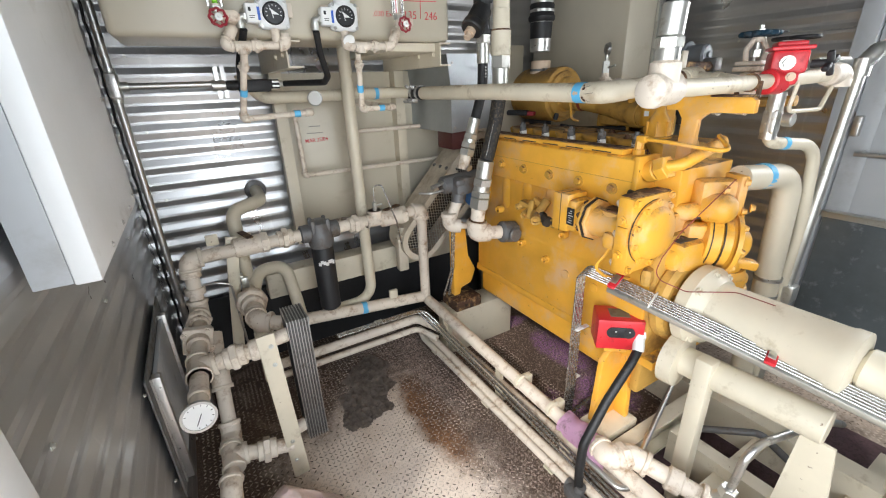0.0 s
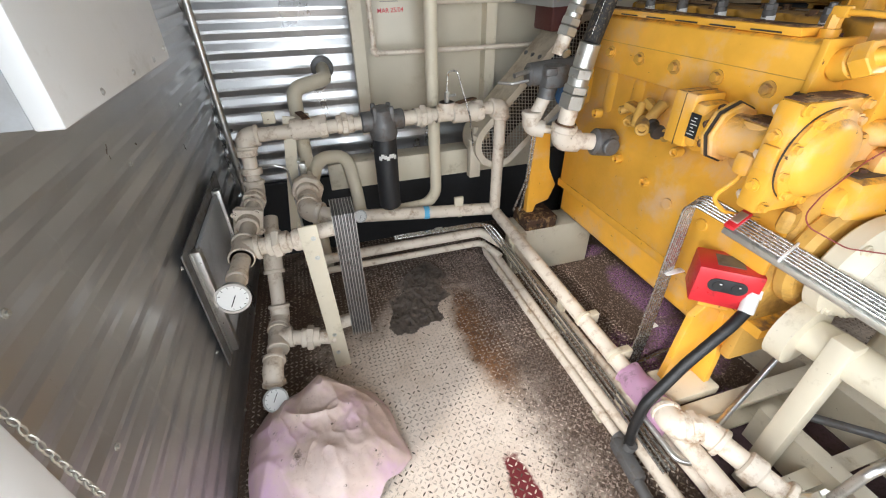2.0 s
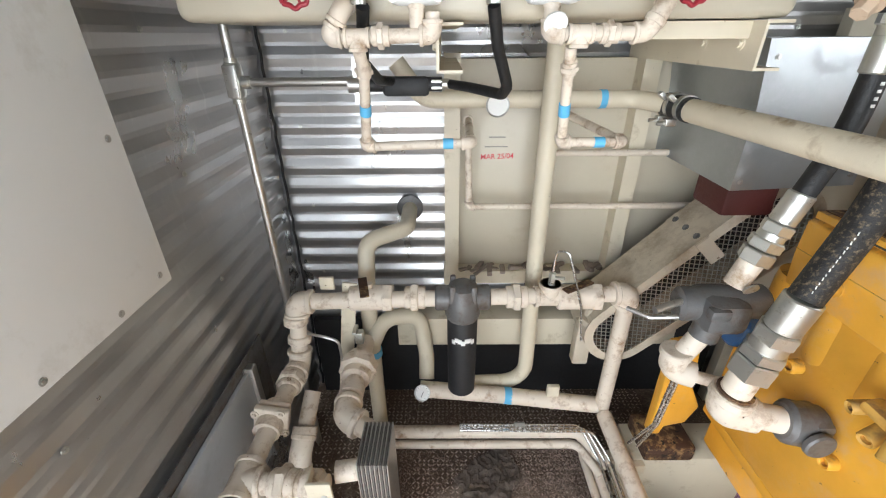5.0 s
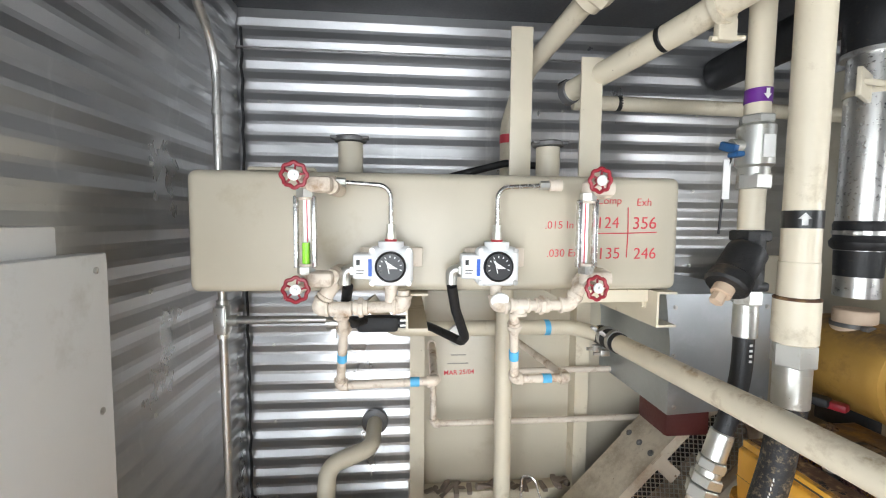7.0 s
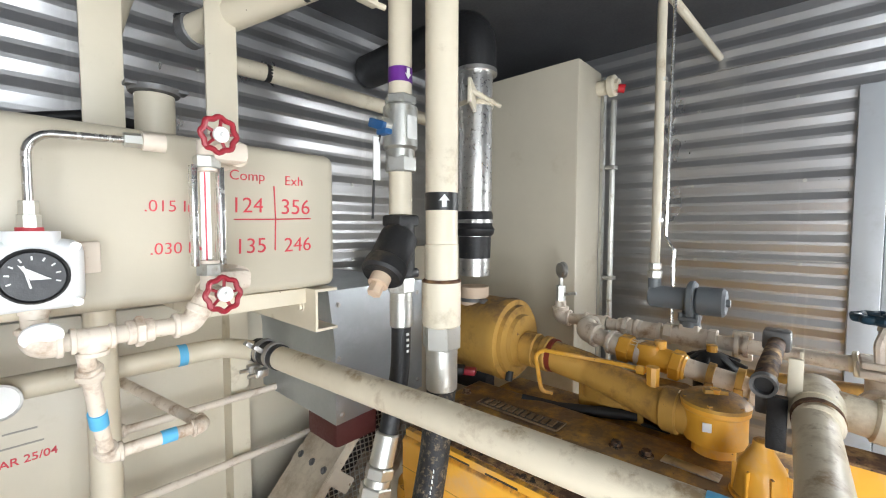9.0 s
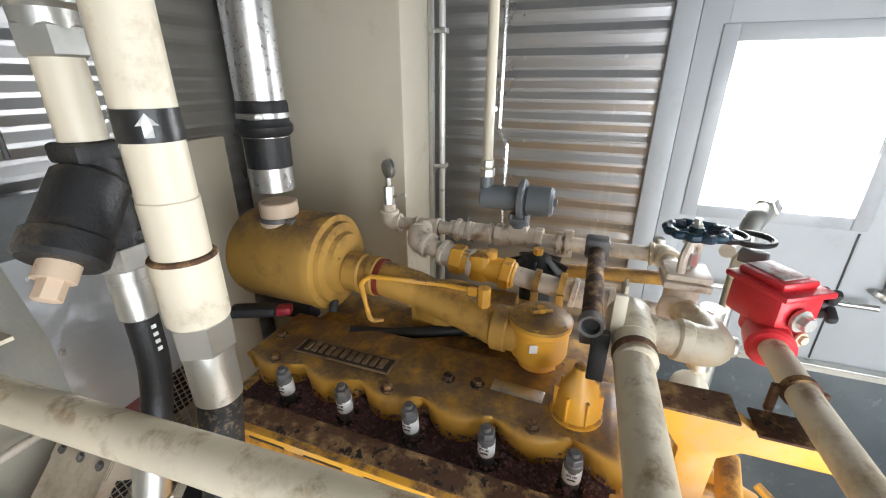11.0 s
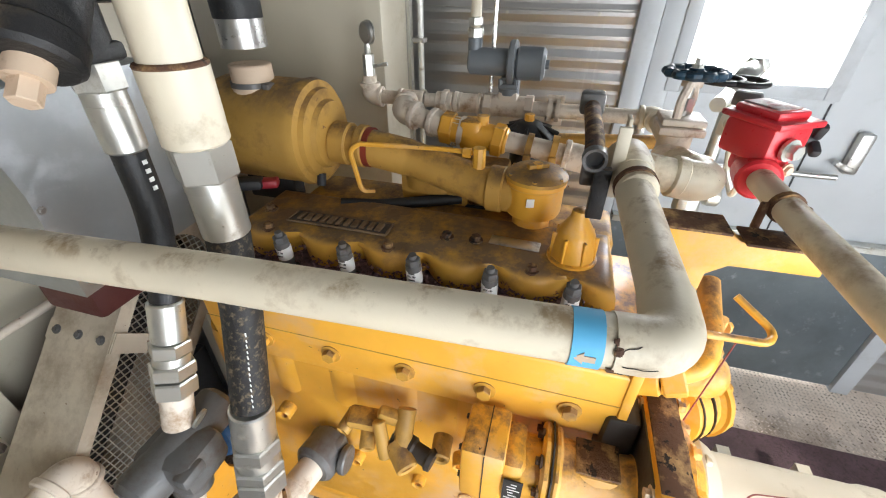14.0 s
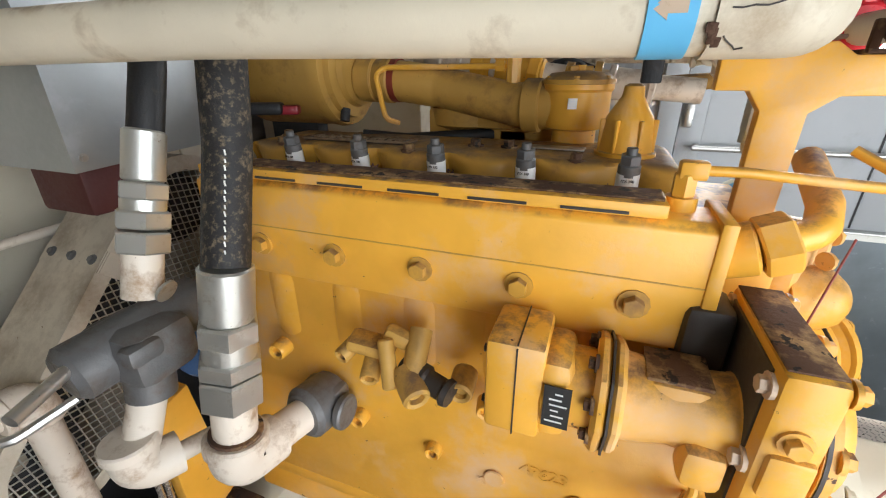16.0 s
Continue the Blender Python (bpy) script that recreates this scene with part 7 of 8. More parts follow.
    part("data_plate", box((1.606, 0.65, 1.6135), (0.075, 0.055, 0.003), 0.001, rot), surface("worn_plate", (0.42, 0.33, 0.31), 0.6, vary=0.3, dirt=(0.25, 0.05, 0.05), amount=0.4, size=40), r)
    bolts(r, [(1.545, 0.62, 1.55)], (-0.85, -0.53, 0), 0.014, 0.02, ZINC)
    bolts(r, [(1.553, 0.605, 1.51)], (-0.85, -0.53, 0), 0.009, 0.008, WOODP)
    kn = V(1.64, 0.545, 1.545)
    part("knob", merge(cyl((1.63, 0.59, 1.545), kn, 0.012), *[box(kn + V(0.022 * math.cos(a), 0, 0.022 * math.sin(a)), (0.034, 0.018, 0.018), 0.006, (0, -math.degrees(a), 0)) for a in [k * math.tau / 4 + 0.5 for k in range(4)]]), DARK, r, "black star knob")
    part("lug", box((1.70, 0.66, 1.60), (0.05, 0.025, 0.03), 0.006, (0, 0, 60)), GREYM, r)
    ring = [V(1.735 + 0.042 * math.cos(t), 0.71 + 0.042 * math.sin(t), 1.628) for t in [k * math.tau / 24 for k in range(25)]]
    part("cable_coil", merge(sweep(ring, 0.006, 8), sweep([q + V(-0.005, -0.045, 0.0) for q in ring], 0.006, 8)), RUBBER, r, "coiled black cable")
    q = pipe("actuator_pipe", "stained cream pipe carrying the red actuator over the engine end", [(0.925, 0.62, 1.495), (1.16, 0.635, 1.495), (1.38, 0.648, 1.497), (1.545, 0.652, 1.498)], 0.0225, LAG, False, 0.3)
    part("pipe_length", cyl((1.56, 0.652, 1.498), (1.86, 0.60, 1.512), 0.0225), LAG, q)
    part("end_elbow", merge(cyl((1.82, 0.605, 1.51), (1.87, 0.597, 1.513), 0.036, 18, 0.004), sweep([(1.85, 0.60, 1.512), (1.90, 0.595, 1.514), (1.90, 0.595, 1.47)], 0.034, 16, 0.03)), PIPEW, q)
    part("u_bolt", merge(cyl((1.405, 0.649, 1.4975), (1.417, 0.65, 1.4975), 0.0265, 18), box((1.41, 0.62, 1.478), (0.012, 0.012, 0.05), 0.003), box((1.41, 0.68, 1.478), (0.012, 0.012, 0.05), 0.003)), RUSTY, q, "rusty U-bolt")
    tt = part("tee", merge(cyl((0.875, 0.612, 1.493), (0.985, 0.625, 1.495), 0.037, 20, 0.008), cyl((0.93, 0.62, 1.495), (0.93, 0.62, 1.56), 0.035, 20, 0.006), lathe([(0, 0.001), (0.002, 0.028), (0.010, 0.038), (0.028, 0.040), (0.032, 0.036)], (0.862, 0.611, 1.493), (1, 0.1, 0), 22)), PIPEW, q)
    part("riser_fitting", merge(cyl((0.93, 0.62, 1.555), (0.93, 0.62, 1.59), 0.028), hexa((0.93, 0.62, 1.585), (0.93, 0.62, 1.61), 0.032), cyl((0.93, 0.62, 1.61), (0.935, 0.62, 1.68), 0.028, 18, 0.003)), ZINC, q)
    part("riser_hose", sweep([(0.935, 0.62, 1.675), (0.95, 0.61, 1.9), (1.05, 0.55, 2.3), (1.10, 0.52, 2.70)], 0.024, 16, 0.3), RUBBER, q, "black rubber hose to the ceiling")
    part("sense_tube", sweep([(1.66, 0.62, 1.50), (1.66, 0.63, 1.40), (1.82, 0.60, 1.40), (1.87, 0.60, 1.47)], 0.007, 8, 0.02), CREAM, q)


end_valves()


def east_pipes():
    a = pipe("coolant_outlet_pipe", "fat cream pipe from the engine turning down beside the wall", [(1.60, 0.70, 1.17), (1.90, 0.655, 1.15), (1.92, 0.64, 0.65), (1.92, 0.64, 0.0)], 0.047, CREAM, False, 0.10)
    band(a, (1.73, 0.682, 1.163), (1, -0.13, -0.05), 0.0475, 0.03, TAPE)
    for z in (0.70, 0.62):
        part("clamp", cyl((1.92, 0.64, z), (1.92, 0.64, z + 0.015), 0.052, 20), STEEL, a)
    b = pipe("coolant_outlet_pipe", "thin cream pipe beside the fat outlet pipe", [(1.72, 0.70, 1.36), (1.73, 0.69, 1.285), (1.95, 0.62, 1.265), (1.985, 0.60, 0.9), (1.95, 0.60, 0.4), (1.95, 0.60, 0.0)], 0.0215, CREAM, False, 0.09)
    band(b, (1.80, 0.668, 1.279), (1, -0.3, -0.1), 0.022, 0.02, TAPE)
    part("valve", merge(box((1.725, 0.695, 1.36), (0.05, 0.05, 0.09), 0.012), cyl((1.725, 0.695, 1.30), (1.725, 0.695, 1.46), 0.026), cyl((1.725, 0.66, 1.37), (1.725, 0.63, 1.37), 0.024, 14, 0.003)), ZINC, b)
    c = thing("conduit", (2.0, 0.58, 0.6), "bright steel conduit slanting beside the door", "conduit")
    part("conduit_length", cyl((2.02, 0.58, 1.53), (1.98, 0.585, 0.62), 0.018), ZINC, c)
    part("conduit_length", cyl((1.98, 0.585, 0.62), (1.98, 0.585, 0.0), 0.018), ZINC, c)
    part("fitting", merge(cyl((2.02, 0.58, 1.50), (2.02, 0.58, 1.56), 0.026), sweep([(2.02, 0.58, 1.54), (2.05, 0.56, 1.585), (2.10, 0.53, 1.60)], 0.027, 14, 0.03), hexa((2.09, 0.535, 1.597), (2.125, 0.515, 1.605), 0.034), cyl((1.97, 0.61, 1.55), (1.86, 0.66, 1.55), 0.018)), ZINC, c)
    part("outlet_box", box((1.985, 0.58, 0.64), (0.07, 0.06, 0.08), 0.012), ZINC, c)


east_pipes()


# ---- drive end: coupling housing, tubing tray, red box, skid ----
def drive_end():
    d = thing("coupling_housing", (1.33, 0.35, 0.6), "cream drive coupling housing with a large round flange", "machine housing")
    part("flange", lathe([(0, 0.115), (0.006, 0.138), (0.012, 0.145), (0.05, 0.145), (0.06, 0.13), (0.09, 0.112)], (1.34, 0.645, 0.77), (0, -1, 0), 34), CREAM, d)
    part("barrel", lathe([(0, 0.108), (0.02, 0.102), (0.33, 0.102), (0.34, 0.106), (0.37, 0.106), (0.375, 0.08)], (1.34, 0.565, 0.77), (0, -1, 0), 34), CREAM, d)
    part("lower_flange", lathe([(0, 0.07), (0.006, 0.095), (0.055, 0.095), (0.06, 0.06)], (1.25, 0.645, 0.575), (0.1, -1, 0), 26), CREAM, d)
    part("lower_pipe", cyl((1.255, 0.60, 0.585), (1.285, 0.19, 0.59), 0.052, 22, 0.004), CREAM, d)
    bolts(d, [(1.34 + 0.128 * math.cos(a), 0.587, 0.77 + 0.128 * math.sin(a)) for a in [k * math.tau / 8 for k in range(8)]], (0, -1, 0), 0.010, 0.012, CREAM)
    part("end_machine", merge(box((1.40, -0.12, 0.55), (0.30, 0.34, 0.30), 0.04), cyl((1.36, 0.19, 0.77), (1.36, -0.2, 0.77), 0.06, 24, 0.01), cyl((1.40, 0.06, 0.56), (1.40, 0.03, 0.56), 0.12, 24, 0.006)), CREAM, d)
    part("wire", sweep([(1.40, 0.62, 1.21), (1.29, 0.70, 1.03), (1.20, 0.70, 0.955), (1.15, 0.69, 0.90), (1.20, 0.60, 0.87), (1.30, 0.50, 0.882), (1.32, 0.40, 0.874)], 0.0017, 6, 0.05), surface("dusty_red_wire", (0.30, 0.06, 0.05), 0.6, vary=0.3), d, "thin red wire")
    # skid
    s = thing("skid_frame", (1.3, 0.4, 0.0), "cream welded steel skid frame under the drive end", "frame")
    for y in (0.69,):
        part("cross_channel", merge(span((1.03, y, 0.05), (2.0, y + 0.008, 0.20)), span((1.03, y - 0.05, 0.19), (2.0, y + 0.0, 0.20)), span((1.03, y - 0.05, 0.05), (2.0, y, 0.06))), CREAM, s)
    for y in (0.44, 0.14, -0.16):
        part("cross_channel", merge(span((1.03, y, 0.006), (2.0, y + 0.006, 0.11)), span((1.03, y - 0.045, 0.104), (2.0, y, 0.11))), CREAM, s)
    part("long_channel", merge(span((1.36, -1.0, 0.007), (1.366, 0.63, 0.16)), span((1.366, -1.0, 0.154), (1.42, 0.63, 0.16))), CREAM, s)
    part("conduit_stub", merge(sweep([(1.42, 0.60, 0.17), (1.55, 0.40, 0.24), (1.62, 0.22, 0.10)], 0.014, 10, 0.05)), GREYM, s)
    part("long_channel", merge(span((1.66, -1.0, 0.02), (1.67, 1.75, 0.19)), span((1.67, -1.0, 0.18), (1.75, 1.75, 0.19))), CREAM, s)
    part("strut", merge(span((1.200, 0.475, 0.0), (1.254, 0.529, 0.655), 0.006)), CREAM, s)
    part("support_plate", prism([(0.16, 0.54), (0.24, 0.54), (0.26, 0.10), (0.10, 0.10)], "x", 1.275, 1.285), CREAM, s)
    part("gusset", prism([(1.30, 0.21), (1.30, 0.40), (1.50, 0.21)], "y", 0.17, 0.18), CREAM, s)
    part("deck_grime", span((1.06, -0.9, 0.001), (2.2, 0.685, 0.006)), CHAFF, s)
    # tray with stainless tubes
    t = thing("tubing_tray", (1.2, 0.4, 0.6), "zinc strut channel carrying six bright tubes with red clips", "tubing")
    path = [V(1.035, 0.905, 0.872), V(1.085, 0.81, 0.842), V(1.21, 0.34, 0.752), V(1.33, -0.25, 0.66)]
    w = V(0.94, 0.25, 0.22).normalized()
    for k in range(6):
        o = w * (0.0115 * k)
        part("tube", sweep([V(1.30 + 0.01 * k, 0.99, 0.09), V(1.075 + 0.012 * k, 0.955, 0.10), V(1.062 + 0.010 * k, 0.93, 0.30), path[0] + o, path[1] + o, path[2] + o, path[3] + o], 0.0044, 10, 0.028), TUBE, t)
    dn = V(0.1, -0.16, -0.02)
    part("channel", merge(*[bar(a + w * 0.028 - V(0, 0, 0.018), b + w * 0.028 - V(0, 0, 0.018), 0.066, 0.020, tuple(w.cross(a - b)), 0.002) for a, b in ((path[1], path[2]), (path[2], path[3]))]), ZINC, t)
    for p in (path[1].lerp(path[2], 0.03), path[2].lerp(path[1], 0.0), path[2].lerp(path[3], 0.5)):
        c = part("clip", merge(box(p + w * 0.028 + V(0, 0, 0.005), (0.085, 0.028, 0.012), 0.003, (10, -12, 15))), REDP, t, "red tube clip")
        part("clip_plate", box(p + w * 0.028 + V(0, 0, 0.0125), (0.05, 0.02, 0.005), 0.001, (10, -12, 15)), ZINC, c)
    part("cable_tie", box(path[1].lerp(path[2], 0.30) + w * 0.028, (0.08, 0.006, 0.018), 0.002, (10, -12, 15)), INKW, t, "white cable tie")
    for p in (V(1.10, 0.915, 0.60), V(1.11, 0.94, 0.33)):
        part("cable_tie", box(p, (0.07, 0.02, 0.006), 0.002), INKW, t, "white cable tie")
    # red switch box
    r = thing("vibration_switch", (1.13, 0.79, 0.0), "red switch box with black window on a yellow pedestal", "switch box")
    rot = (0, 0, -40)
    bx = part("case", merge(box((1.165, 0.805, 0.638), (0.165, 0.115, 0.125), 0.006, rot)), REDP, r)
    f = V(-0.643, -0.766, 0)
    side = V(0.766, -0.643, 0)
    c = V(1.165, 0.805, 0.650) + f * 0.0575
    part("window", merge(box(c, (0.062, 0.005, 0.044), 0.002, rot), cyl(c - side * 0.028, c - side * 0.028 + f * 0.0026, 0.022, 18), cyl(c + side * 0.028, c + side * 0.028 + f * 0.0026, 0.022, 18)), DARK, bx, "black oval window")
    for q in (-0.024, 0.024):
        part("lens", cyl(c + side * q, c + side * q + f * 0.004, 0.014, 18, 0.001), INKB, bx)
        part("lens_mark", box(c + side * (q + 0.006) + f * 0.0045 + V(0, 0, 0.006), (0.006, 0.001, 0.003), 0, rot), INKW, bx)
    part("side_label", box(V(1.165, 0.805, 0.648) + side * 0.0832, (0.002, 0.06, 0.05), 0, rot), DIALW, bx, "worn white label")
    part("top_label", box(V(1.165, 0.805, 0.7012), (0.07, 0.06, 0.002), 0, rot), GREYM, bx)
    part("pedestal", merge(prism([(1.085, 0.21), (1.105, 0.50), (1.15, 0.55), (1.20, 0.55), (1.235, 0.48), (1.245, 0.21)], "y", 0.80, 0.825, 0.004), prism([(0.745, 0.21), (0.75, 0.33), (0.79, 0.52), (0.81, 0.545), (0.81, 0.21)], "x", 1.215, 1.24, 0.004), box((1.175, 0.815, 0.555), (0.09, 0.07, 0.04), 0.01, rot)), YELLOW, r)
    part("foot", box((1.16, 0.78, 0.19), (0.20, 0.13, 0.04), 0.006), CREAM, r)
    part("base", merge(box((1.17, 0.78, 0.085), (0.14, 0.11, 0.17), 0.01)), RUSTY, r)
    part("gland", merge(cyl((1.19, 0.725, 0.625), (1.165, 0.706, 0.585), 0.021, 12, 0.003), hexa((1.20, 0.735, 0.640), (1.188, 0.723, 0.622), 0.027)), DIALW, r)
    part("hose", sweep([(1.168, 0.708, 0.592), (1.125, 0.70, 0.555), (1.01, 0.70, 0.43), (0.905, 0.695, 0.29), (0.892, 0.69, 0.18), (0.893, 0.685, 0.09)], 0.0165, 14, 0.08), RUBBER, r, "black ribbed conduit hose")
    # fat drain line, pink pad
    o = pipe("oil_drain_pipe", "fat cream screwed drain pipe low on the skid", [(0.985, 0.70, 0.25), (0.955, 0.62, 0.262), (1.03, 0.585, 0.265), (1.14, 0.33, 0.215), (1.19, -0.2, 0.20)], 0.031)
    union(o, (1.0, 0.597, 0.265), (1, -0.3, 0), 0.029)
    collar(o, (1.085, 0.455, 0.24), (0.4, -0.9, -0.18), 0.043, 0.05)
    part("valve", merge(cyl((1.125, 0.365, 0.225), (1.14, 0.325, 0.285), 0.02), hexa((1.14, 0.325, 0.28), (1.143, 0.32, 0.31), 0.026)), ZINC, o)
    part("loop_tube", sweep([(1.143, 0.32, 0.30), (1.16, 0.31, 0.45), (1.22, 0.30, 0.475), (1.50, 0.24, 0.46), (1.62, 0.22, 0.40)], 0.012, 12, 0.05), STEEL, o)
    part("loop_tube", sweep([(0.92, 0.72, 0.22), (0.93, 0.55, 0.20), (1.0, 0.52, 0.20), (1.12, 0.60, 0.21), (1.50, 0.72, 0.30)], 0.010, 12, 0.04), STEEL, o)
    part("second_pipe", sweep([(1.05, 0.52, 0.13), (1.06, 0.40, 0.12), (1.12, -0.3, 0.11)], 0.024, 14, 0.05), PIPEW, o)
    p = thing("absorbent_pad", (0.95, 0.75, 0.24), "pink absorbent pad wrapped over the pipe, oil-stained", "pad")
    bm = bmesh.new()
    n = 14
    grid = [[bm.verts.new((0.98 + 0.050 * math.sin((i / n - 0.5) * 3.4) + 0.004 * math.sin(j * 2.1), 0.85 - j * 0.021, 0.222 + 0.055 * math.cos((i / n - 0.5) * 3.4) + 0.006 * math.sin(j * 1.3 + i * 0.9))) for i in range(n + 1)] for j in range(12)]
    for a, b in zip(grid, grid[1:]):
        for i in range(n):
            bm.faces.new((a[i], a[i + 1], b[i + 1], b[i]))
    bmesh.ops.solidify(bm, geom=bm.faces[:], thickness=0.006)
    part("sheet", bm, PADM, p)
    v = thing("pressure_vessel", (0.72, 0.20, 0.0), "smooth cream domed vessel end beside the walkway", "vessel")
    part("dome", lathe([(0, 0.15), (0.24, 0.155), (0.32, 0.145), (0.37, 0.11), (0.395, 0.06), (0.40, 0.01)], (0.80, 0.19, 0.0), (0.05, 0.05, 1), 30), CREAM, v)
    part("nozzle", merge(cyl((0.86, 0.30, 0.05), (0.85, 0.50, 0.05), 0.030), cyl((0.857, 0.35, 0.05), (0.855, 0.40, 0.05), 0.045, 10)), PIPEW, v)


drive_end()


# ---- loose things on the floor ----
def bag():
    bm = bmesh.new()
    N, M = 150, 60
    cx, cy = -0.075, 1.03
    SIDES = [(radians(q), rk) for q, rk in ((15, 0.235), (72, 0.235), (128, 0.27), (185, 0.26), (248, 0.29), (310, 0.27))]
    rings = []
    for j in range(M + 1):
        f = j / M
        ring = []
        for i in range(N):
            a = i * math.tau / N
            r = f
            reach = min(rk / max(math.cos(a - ak), 0.25) for ak, rk in SIDES) * (1 + 0.012 * math.sin(9 * a) + 0.010 * math.sin(17 * a))
            x, y = cx + reach * r * math.cos(a), cy + reach * r * math.sin(a)
            drop = sorted((rk - (x - cx) * math.cos(ak) - (y - cy) * math.sin(ak)) / wk for (ak, rk), wk in zip(SIDES, (0.16, 0.10, 0.20, 0.12, 0.22, 0.15)))
            h = 0.165 * (1 - max(0, 1 - max(0, 0.75 * drop[0] + 0.25 * drop[1])) ** 1.6) + 0.05 * math.exp(-((x + 0.07) ** 2 / 0.003 + (y - 1.20) ** 2 / 0.012))
            wx, wy = x + 0.05 * noise.noise((x * 6, y * 6, 9.0)), y + 0.05 * noise.noise((x * 6, y * 6, 4.0))
            ridge = 1 - abs(noise.noise(((wx * 0.8 - wy * 0.6) * 3.2, (wx * 0.6 + wy * 0.8) * 8.5, 1.3))) * 2
            fine = 1 - abs(noise.noise((wx * 17 + 3, wy * 13, 5.1))) * 2
            fold = 0.022 * max(0, ridge) ** 4 + 0.007 * max(0, fine) ** 3 + 0.002 * noise.noise((x * 60, y * 60, 2.0))
            ring.append(bm.verts.new((max(x, WX + 0.025), y, max(0.003, h + fold * (1 - 0.8 * r ** 3)))))
        rings.append(ring)
    for a, b in zip(rings, rings[1:]):
        for i in range(N):
            k = (i + 1) % N
            bm.faces.new((a[i], b[i], b[k], a[k]))
    bmesh.ops.remove_doubles(bm, verts=bm.verts, dist=0.0004)
    part("waste_bag", bm, BAGM, None, "crumpled dirty pink plastic waste bag lying on the floor", "bag")


def rag():
    bm = bmesh.new()
    n = 92
    g = {}
    for i in range(n):
        for j in range(n):
            x, y = 0.20 + i * 0.00525, 1.44 + j * 0.00625
            d = math.hypot((x - 0.43 - (y - 1.7) * 0.35) / 0.17, (y - 1.72) / 0.24) + 0.45 * noise.noise((x * 9, y * 9, 0.4))
            if d < 0.95:
                z = 0.003 + max(0, 0.95 - d) * 0.006 + 0.015 * max(0, 1 - 4 * abs(noise.noise((x * 13, y * 10, 3.0)))) * 0.6 + 0.007 * max(0, 1 - 4 * abs(noise.noise((x * 34, y * 30, 7.0)))) + 0.004 * noise.noise((x * 120, y * 120, 1.0))
                g[i, j] = bm.verts.new((x, y, z))
    for (i, j), v in g.items():
        q = [g.get((i + 1, j)), g.get((i + 1, j + 1)), g.get((i, j + 1))]
        if all(q):
            bm.faces.new((v, *q))
    bmesh.ops.solidify(bm, geom=bm.faces[:], thickness=0.003)
    part("netting_rag", bm, RAGM, None, "crumpled dark oily netting rag lying on the floor", "rag")


bag()
rag()


def litter():
    """Grit and flakes over the dirty strips of the floor."""
    bm = bmesh.new()
    for _ in range(24000):
        k = random.random()
        if k < 0.50:
            x, y = random.gauss(0.80, 0.085), random.uniform(0.2, 2.05)
        elif k < 0.75:
            x, y = random.uniform(1.02, 1.62), random.uniform(0.75, 1.86)
        else:
            x, y = random.uniform(0.1, 0.95), random.gauss(1.98, 0.16)
        if y > 2.35 or x < -0.3:
            continue
        s = random.uniform(0.0015, 0.0055)
        m = pose(x, y, s * 0.4, random.uniform(0, 90), random.uniform(0, 90), random.uniform(0, 180))
        vs = [bm.verts.new(m @ Vector(p)) for p in ((s, 0, 0), (-s * 0.6, s, 0), (-s * 0.5, -s, 0), (0, 0, s * 0.9))]
        for f in ((0, 1, 2), (0, 3, 1), (1, 3, 2), (2, 3, 0)):
            bm.faces.new([vs[q] for q in f])
    part("grit", bm, surface("pale_grit", (0.40, 0.30, 0.25), 0.9, vary=0.5, dirt=(0.06, 0.045, 0.035), amount=0.6, size=60), None, "loose grit and paint flakes on the floor", "grit", kind="stuff", flat=True)
    bm = bmesh.new()
    for _ in range(1500):
        x, y = random.uniform(1.295, 1.41), random.uniform(0.88, 1.69)
        s = random.uniform(0.002, 0.006)
        m = pose(x, y, 1.253 + random.random() * 0.005 + (0.012 if x > 1.38 else 0) * random.random(), random.uniform(0, 90), random.uniform(0, 90), random.uniform(0, 180))
        vs = [bm.verts.new(m @ Vector(p)) for p in ((s, 0, 0), (-s * 0.6, s, 0), (-s * 0.5, -s, 0), (0, 0, s * 0.9))]
        for f in ((0, 1, 2), (0, 3, 1), (1, 3, 2), (2, 3, 0)):
            bm.faces.new([vs[q] for q in f])
    part("seed_litter", bm, surface("purple_seed", (0.20, 0.11, 0.12), 0.85, vary=0.5, dirt=(0.07, 0.04, 0.035), amount=0.5, size=80), None, "purple-brown seed litter in the plug trough", "litter", kind="stuff", flat=True)


litter()


def lug_surface():
    m = bpy.data.materials.new("worn_lugs")
    m.use_nodes = True
    nt = m.node_tree
    geo = nt.nodes.new("ShaderNodeNewGeometry")
    pick = ramp(nt, geo.outputs["Random Per Island"], [(0.0, (0.10, 0.07, 0.045)), (0.16, (0.05, 0.035, 0.025)), (0.20, (0.40, 0.31, 0.21)), (0.30, (0.70, 0.59, 0.49)), (1.0, (0.78, 0.67, 0.57))])
    spots = ramp(nt, noise_of(nt, geo.outputs["Position"], 4.0, 5), [(0.40, (0, 0, 0)), (0.62, (0.8, 0.8, 0.8))])
    col = blend(nt, spots, pick, (0.12, 0.08, 0.055))
    nt.links.new(col, nt.nodes["Principled BSDF"].inputs["Base Color"])
    nt.nodes["Principled BSDF"].inputs["Roughness"].default_value = 0.5
    return m


LUGM = lug_surface()


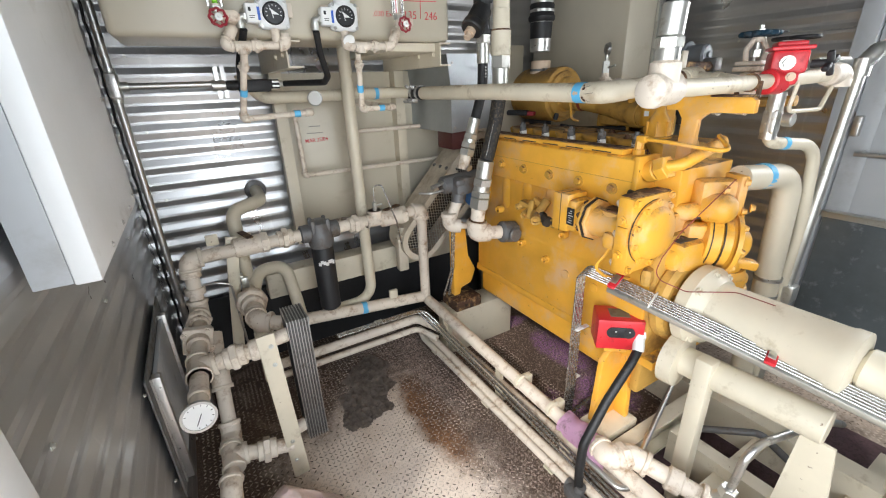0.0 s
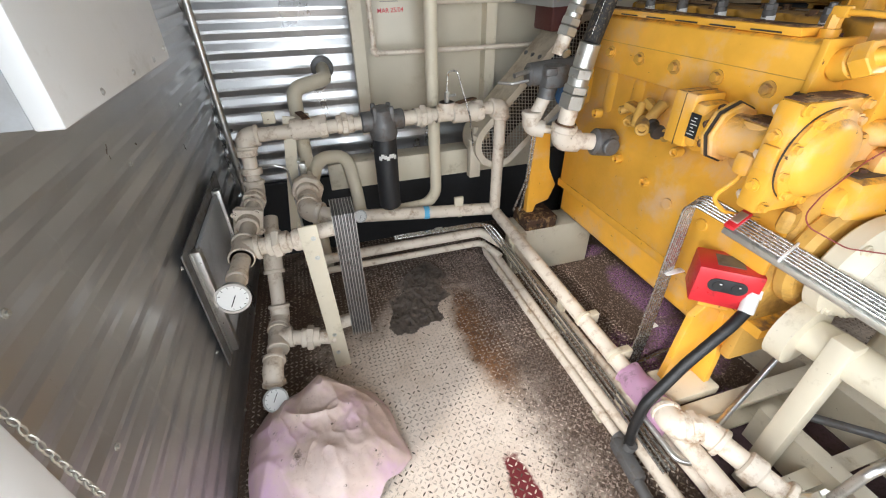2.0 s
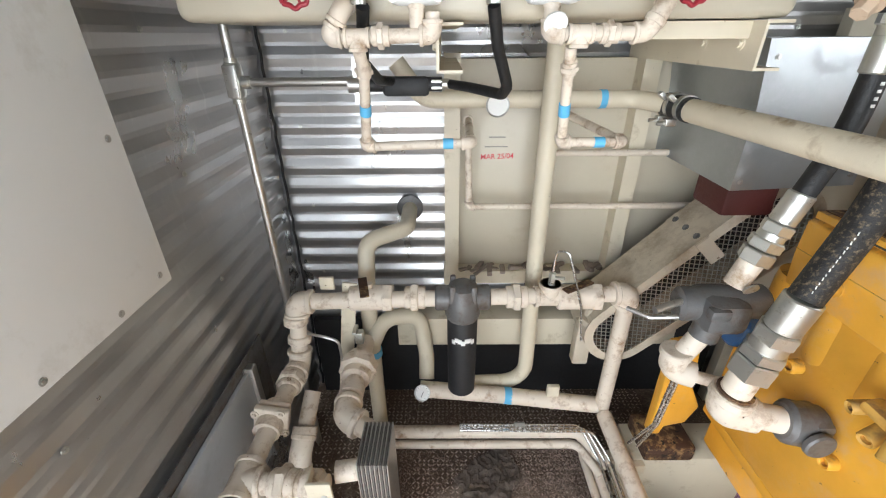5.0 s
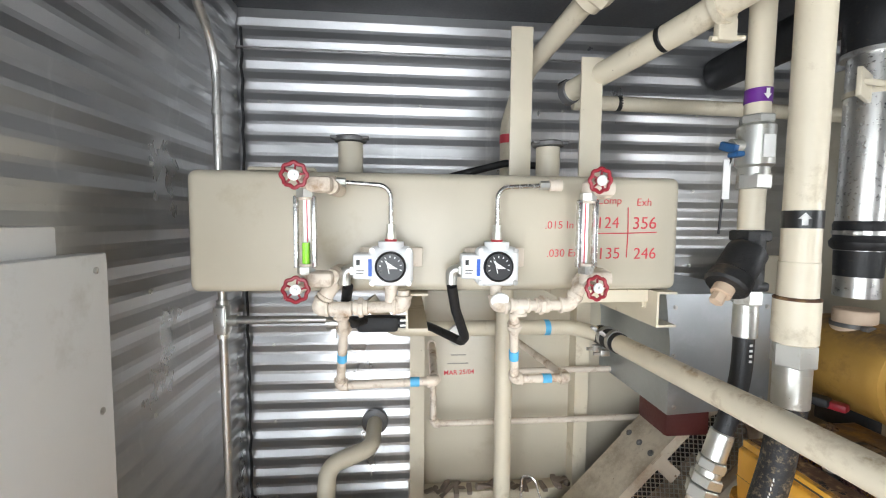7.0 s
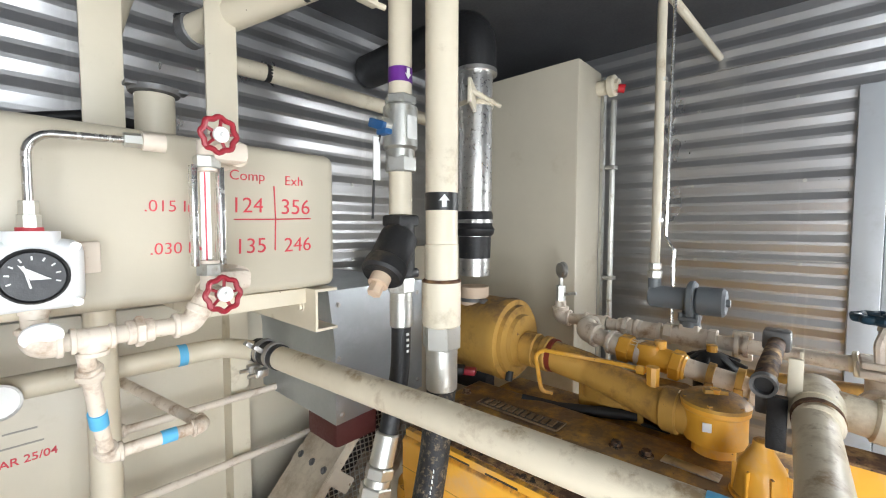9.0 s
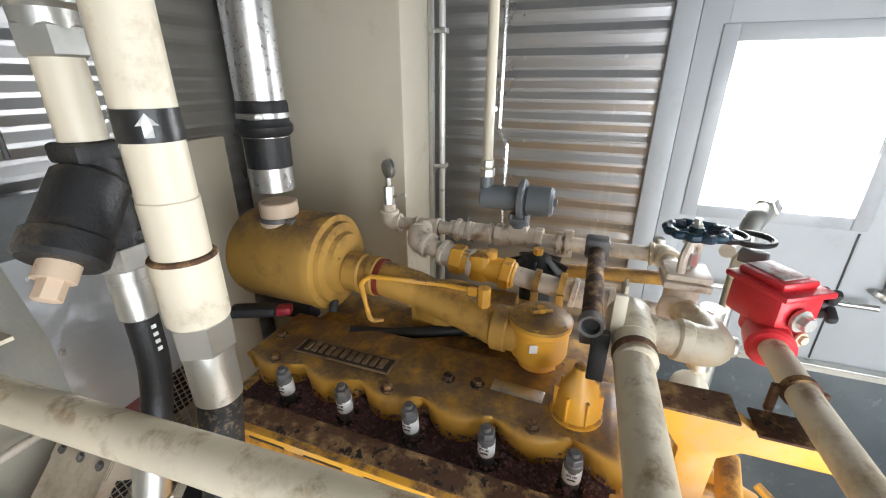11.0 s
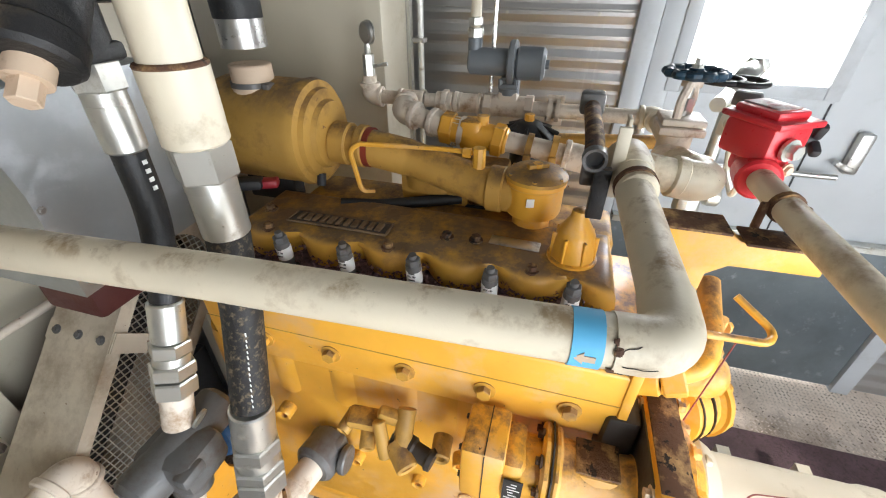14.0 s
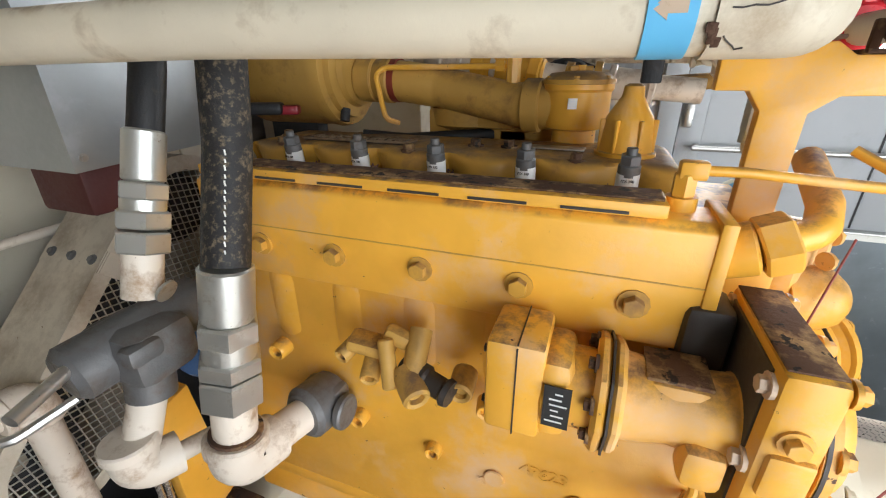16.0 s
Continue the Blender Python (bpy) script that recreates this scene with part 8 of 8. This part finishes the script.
def tread():
    """Raised lugs of the tread plate, laid in alternating directions."""
    vs, fs = [], []

    def lug(x, y, a):
        c, s = math.cos(a), math.sin(a)
        b = len(vs)
        for u, v, z in ((-0.0088, 0, 0.0002), (-0.003, -0.0027, 0.0002), (0.003, -0.0027, 0.0002), (0.0088, 0, 0.0002), (0.003, 0.0027, 0.0002), (-0.003, 0.0027, 0.0002), (-0.005, 0, 0.0017), (0.005, 0, 0.0017)):
            vs.append((x + u * c - v * s, y + u * s + v * c, z))
        for f in ((0, 1, 6), (1, 2, 7, 6), (2, 3, 7), (3, 4, 7), (4, 5, 6, 7), (5, 0, 6)):
            fs.append([b + k for k in f])
    P = 0.0205
    for i in range(int((EX - WX) / P)):
        for j in range(int(3.3 / P)):
            x, y = WX + 0.03 + i * P, -0.9 + j * P
            if y < NY - 0.05 and not (1.3 < x < 1.66 and y > 0.7):
                lug(x, y, radians(45 if (i + j) % 2 else -45))
    me = bpy.data.meshes.new("tread_lugs")
    me.from_pydata(vs, [], fs)
    me.materials.append(LUGM)
    ob = new("tread_lugs", me)
    ob.parent = floor
    tagged(ob, kind="stuff")


tread()


def sheet_screws():
    """Self-drilling screws along the ribs of each wall sheet."""
    for wall, spots, axis in (("wall_north", [(WX + 0.12 + 0.6 * i, NY - 0.012, 0.047 + 0.328 * k) for i in range(5) for k in range(8)], (0, -1, 0)),
                              ("wall_east", [(EX - 0.012, 0.95 + 0.36 * i, 0.047 + 0.328 * k) for i in range(4) for k in range(8)], (-1, 0, 0)),
                              ("wall_west", [(WX + 0.012, 0.70 + 0.55 * i, 0.047 + 0.328 * k) for i in range(4) for k in range(8)], (1, 0, 0))):
        u = Vector(axis)
        sheet = bpy.data.objects[wall]
        first = None
        for p in spots:
            p = Vector(p) + Vector((0, random.uniform(-0.02, 0.02) if axis[0] else 0, 0))
            if first is None:
                first = part("screw", merge(cyl((0, 0, 0), u * 0.002, 0.0075, 10), hexa(u * 0.002, u * 0.006, 0.0045)), ZINC, sheet)
                first.location = p
            else:
                ob = new("screw", first.data)
                ob.parent = sheet
                ob.location = p


sheet_screws()
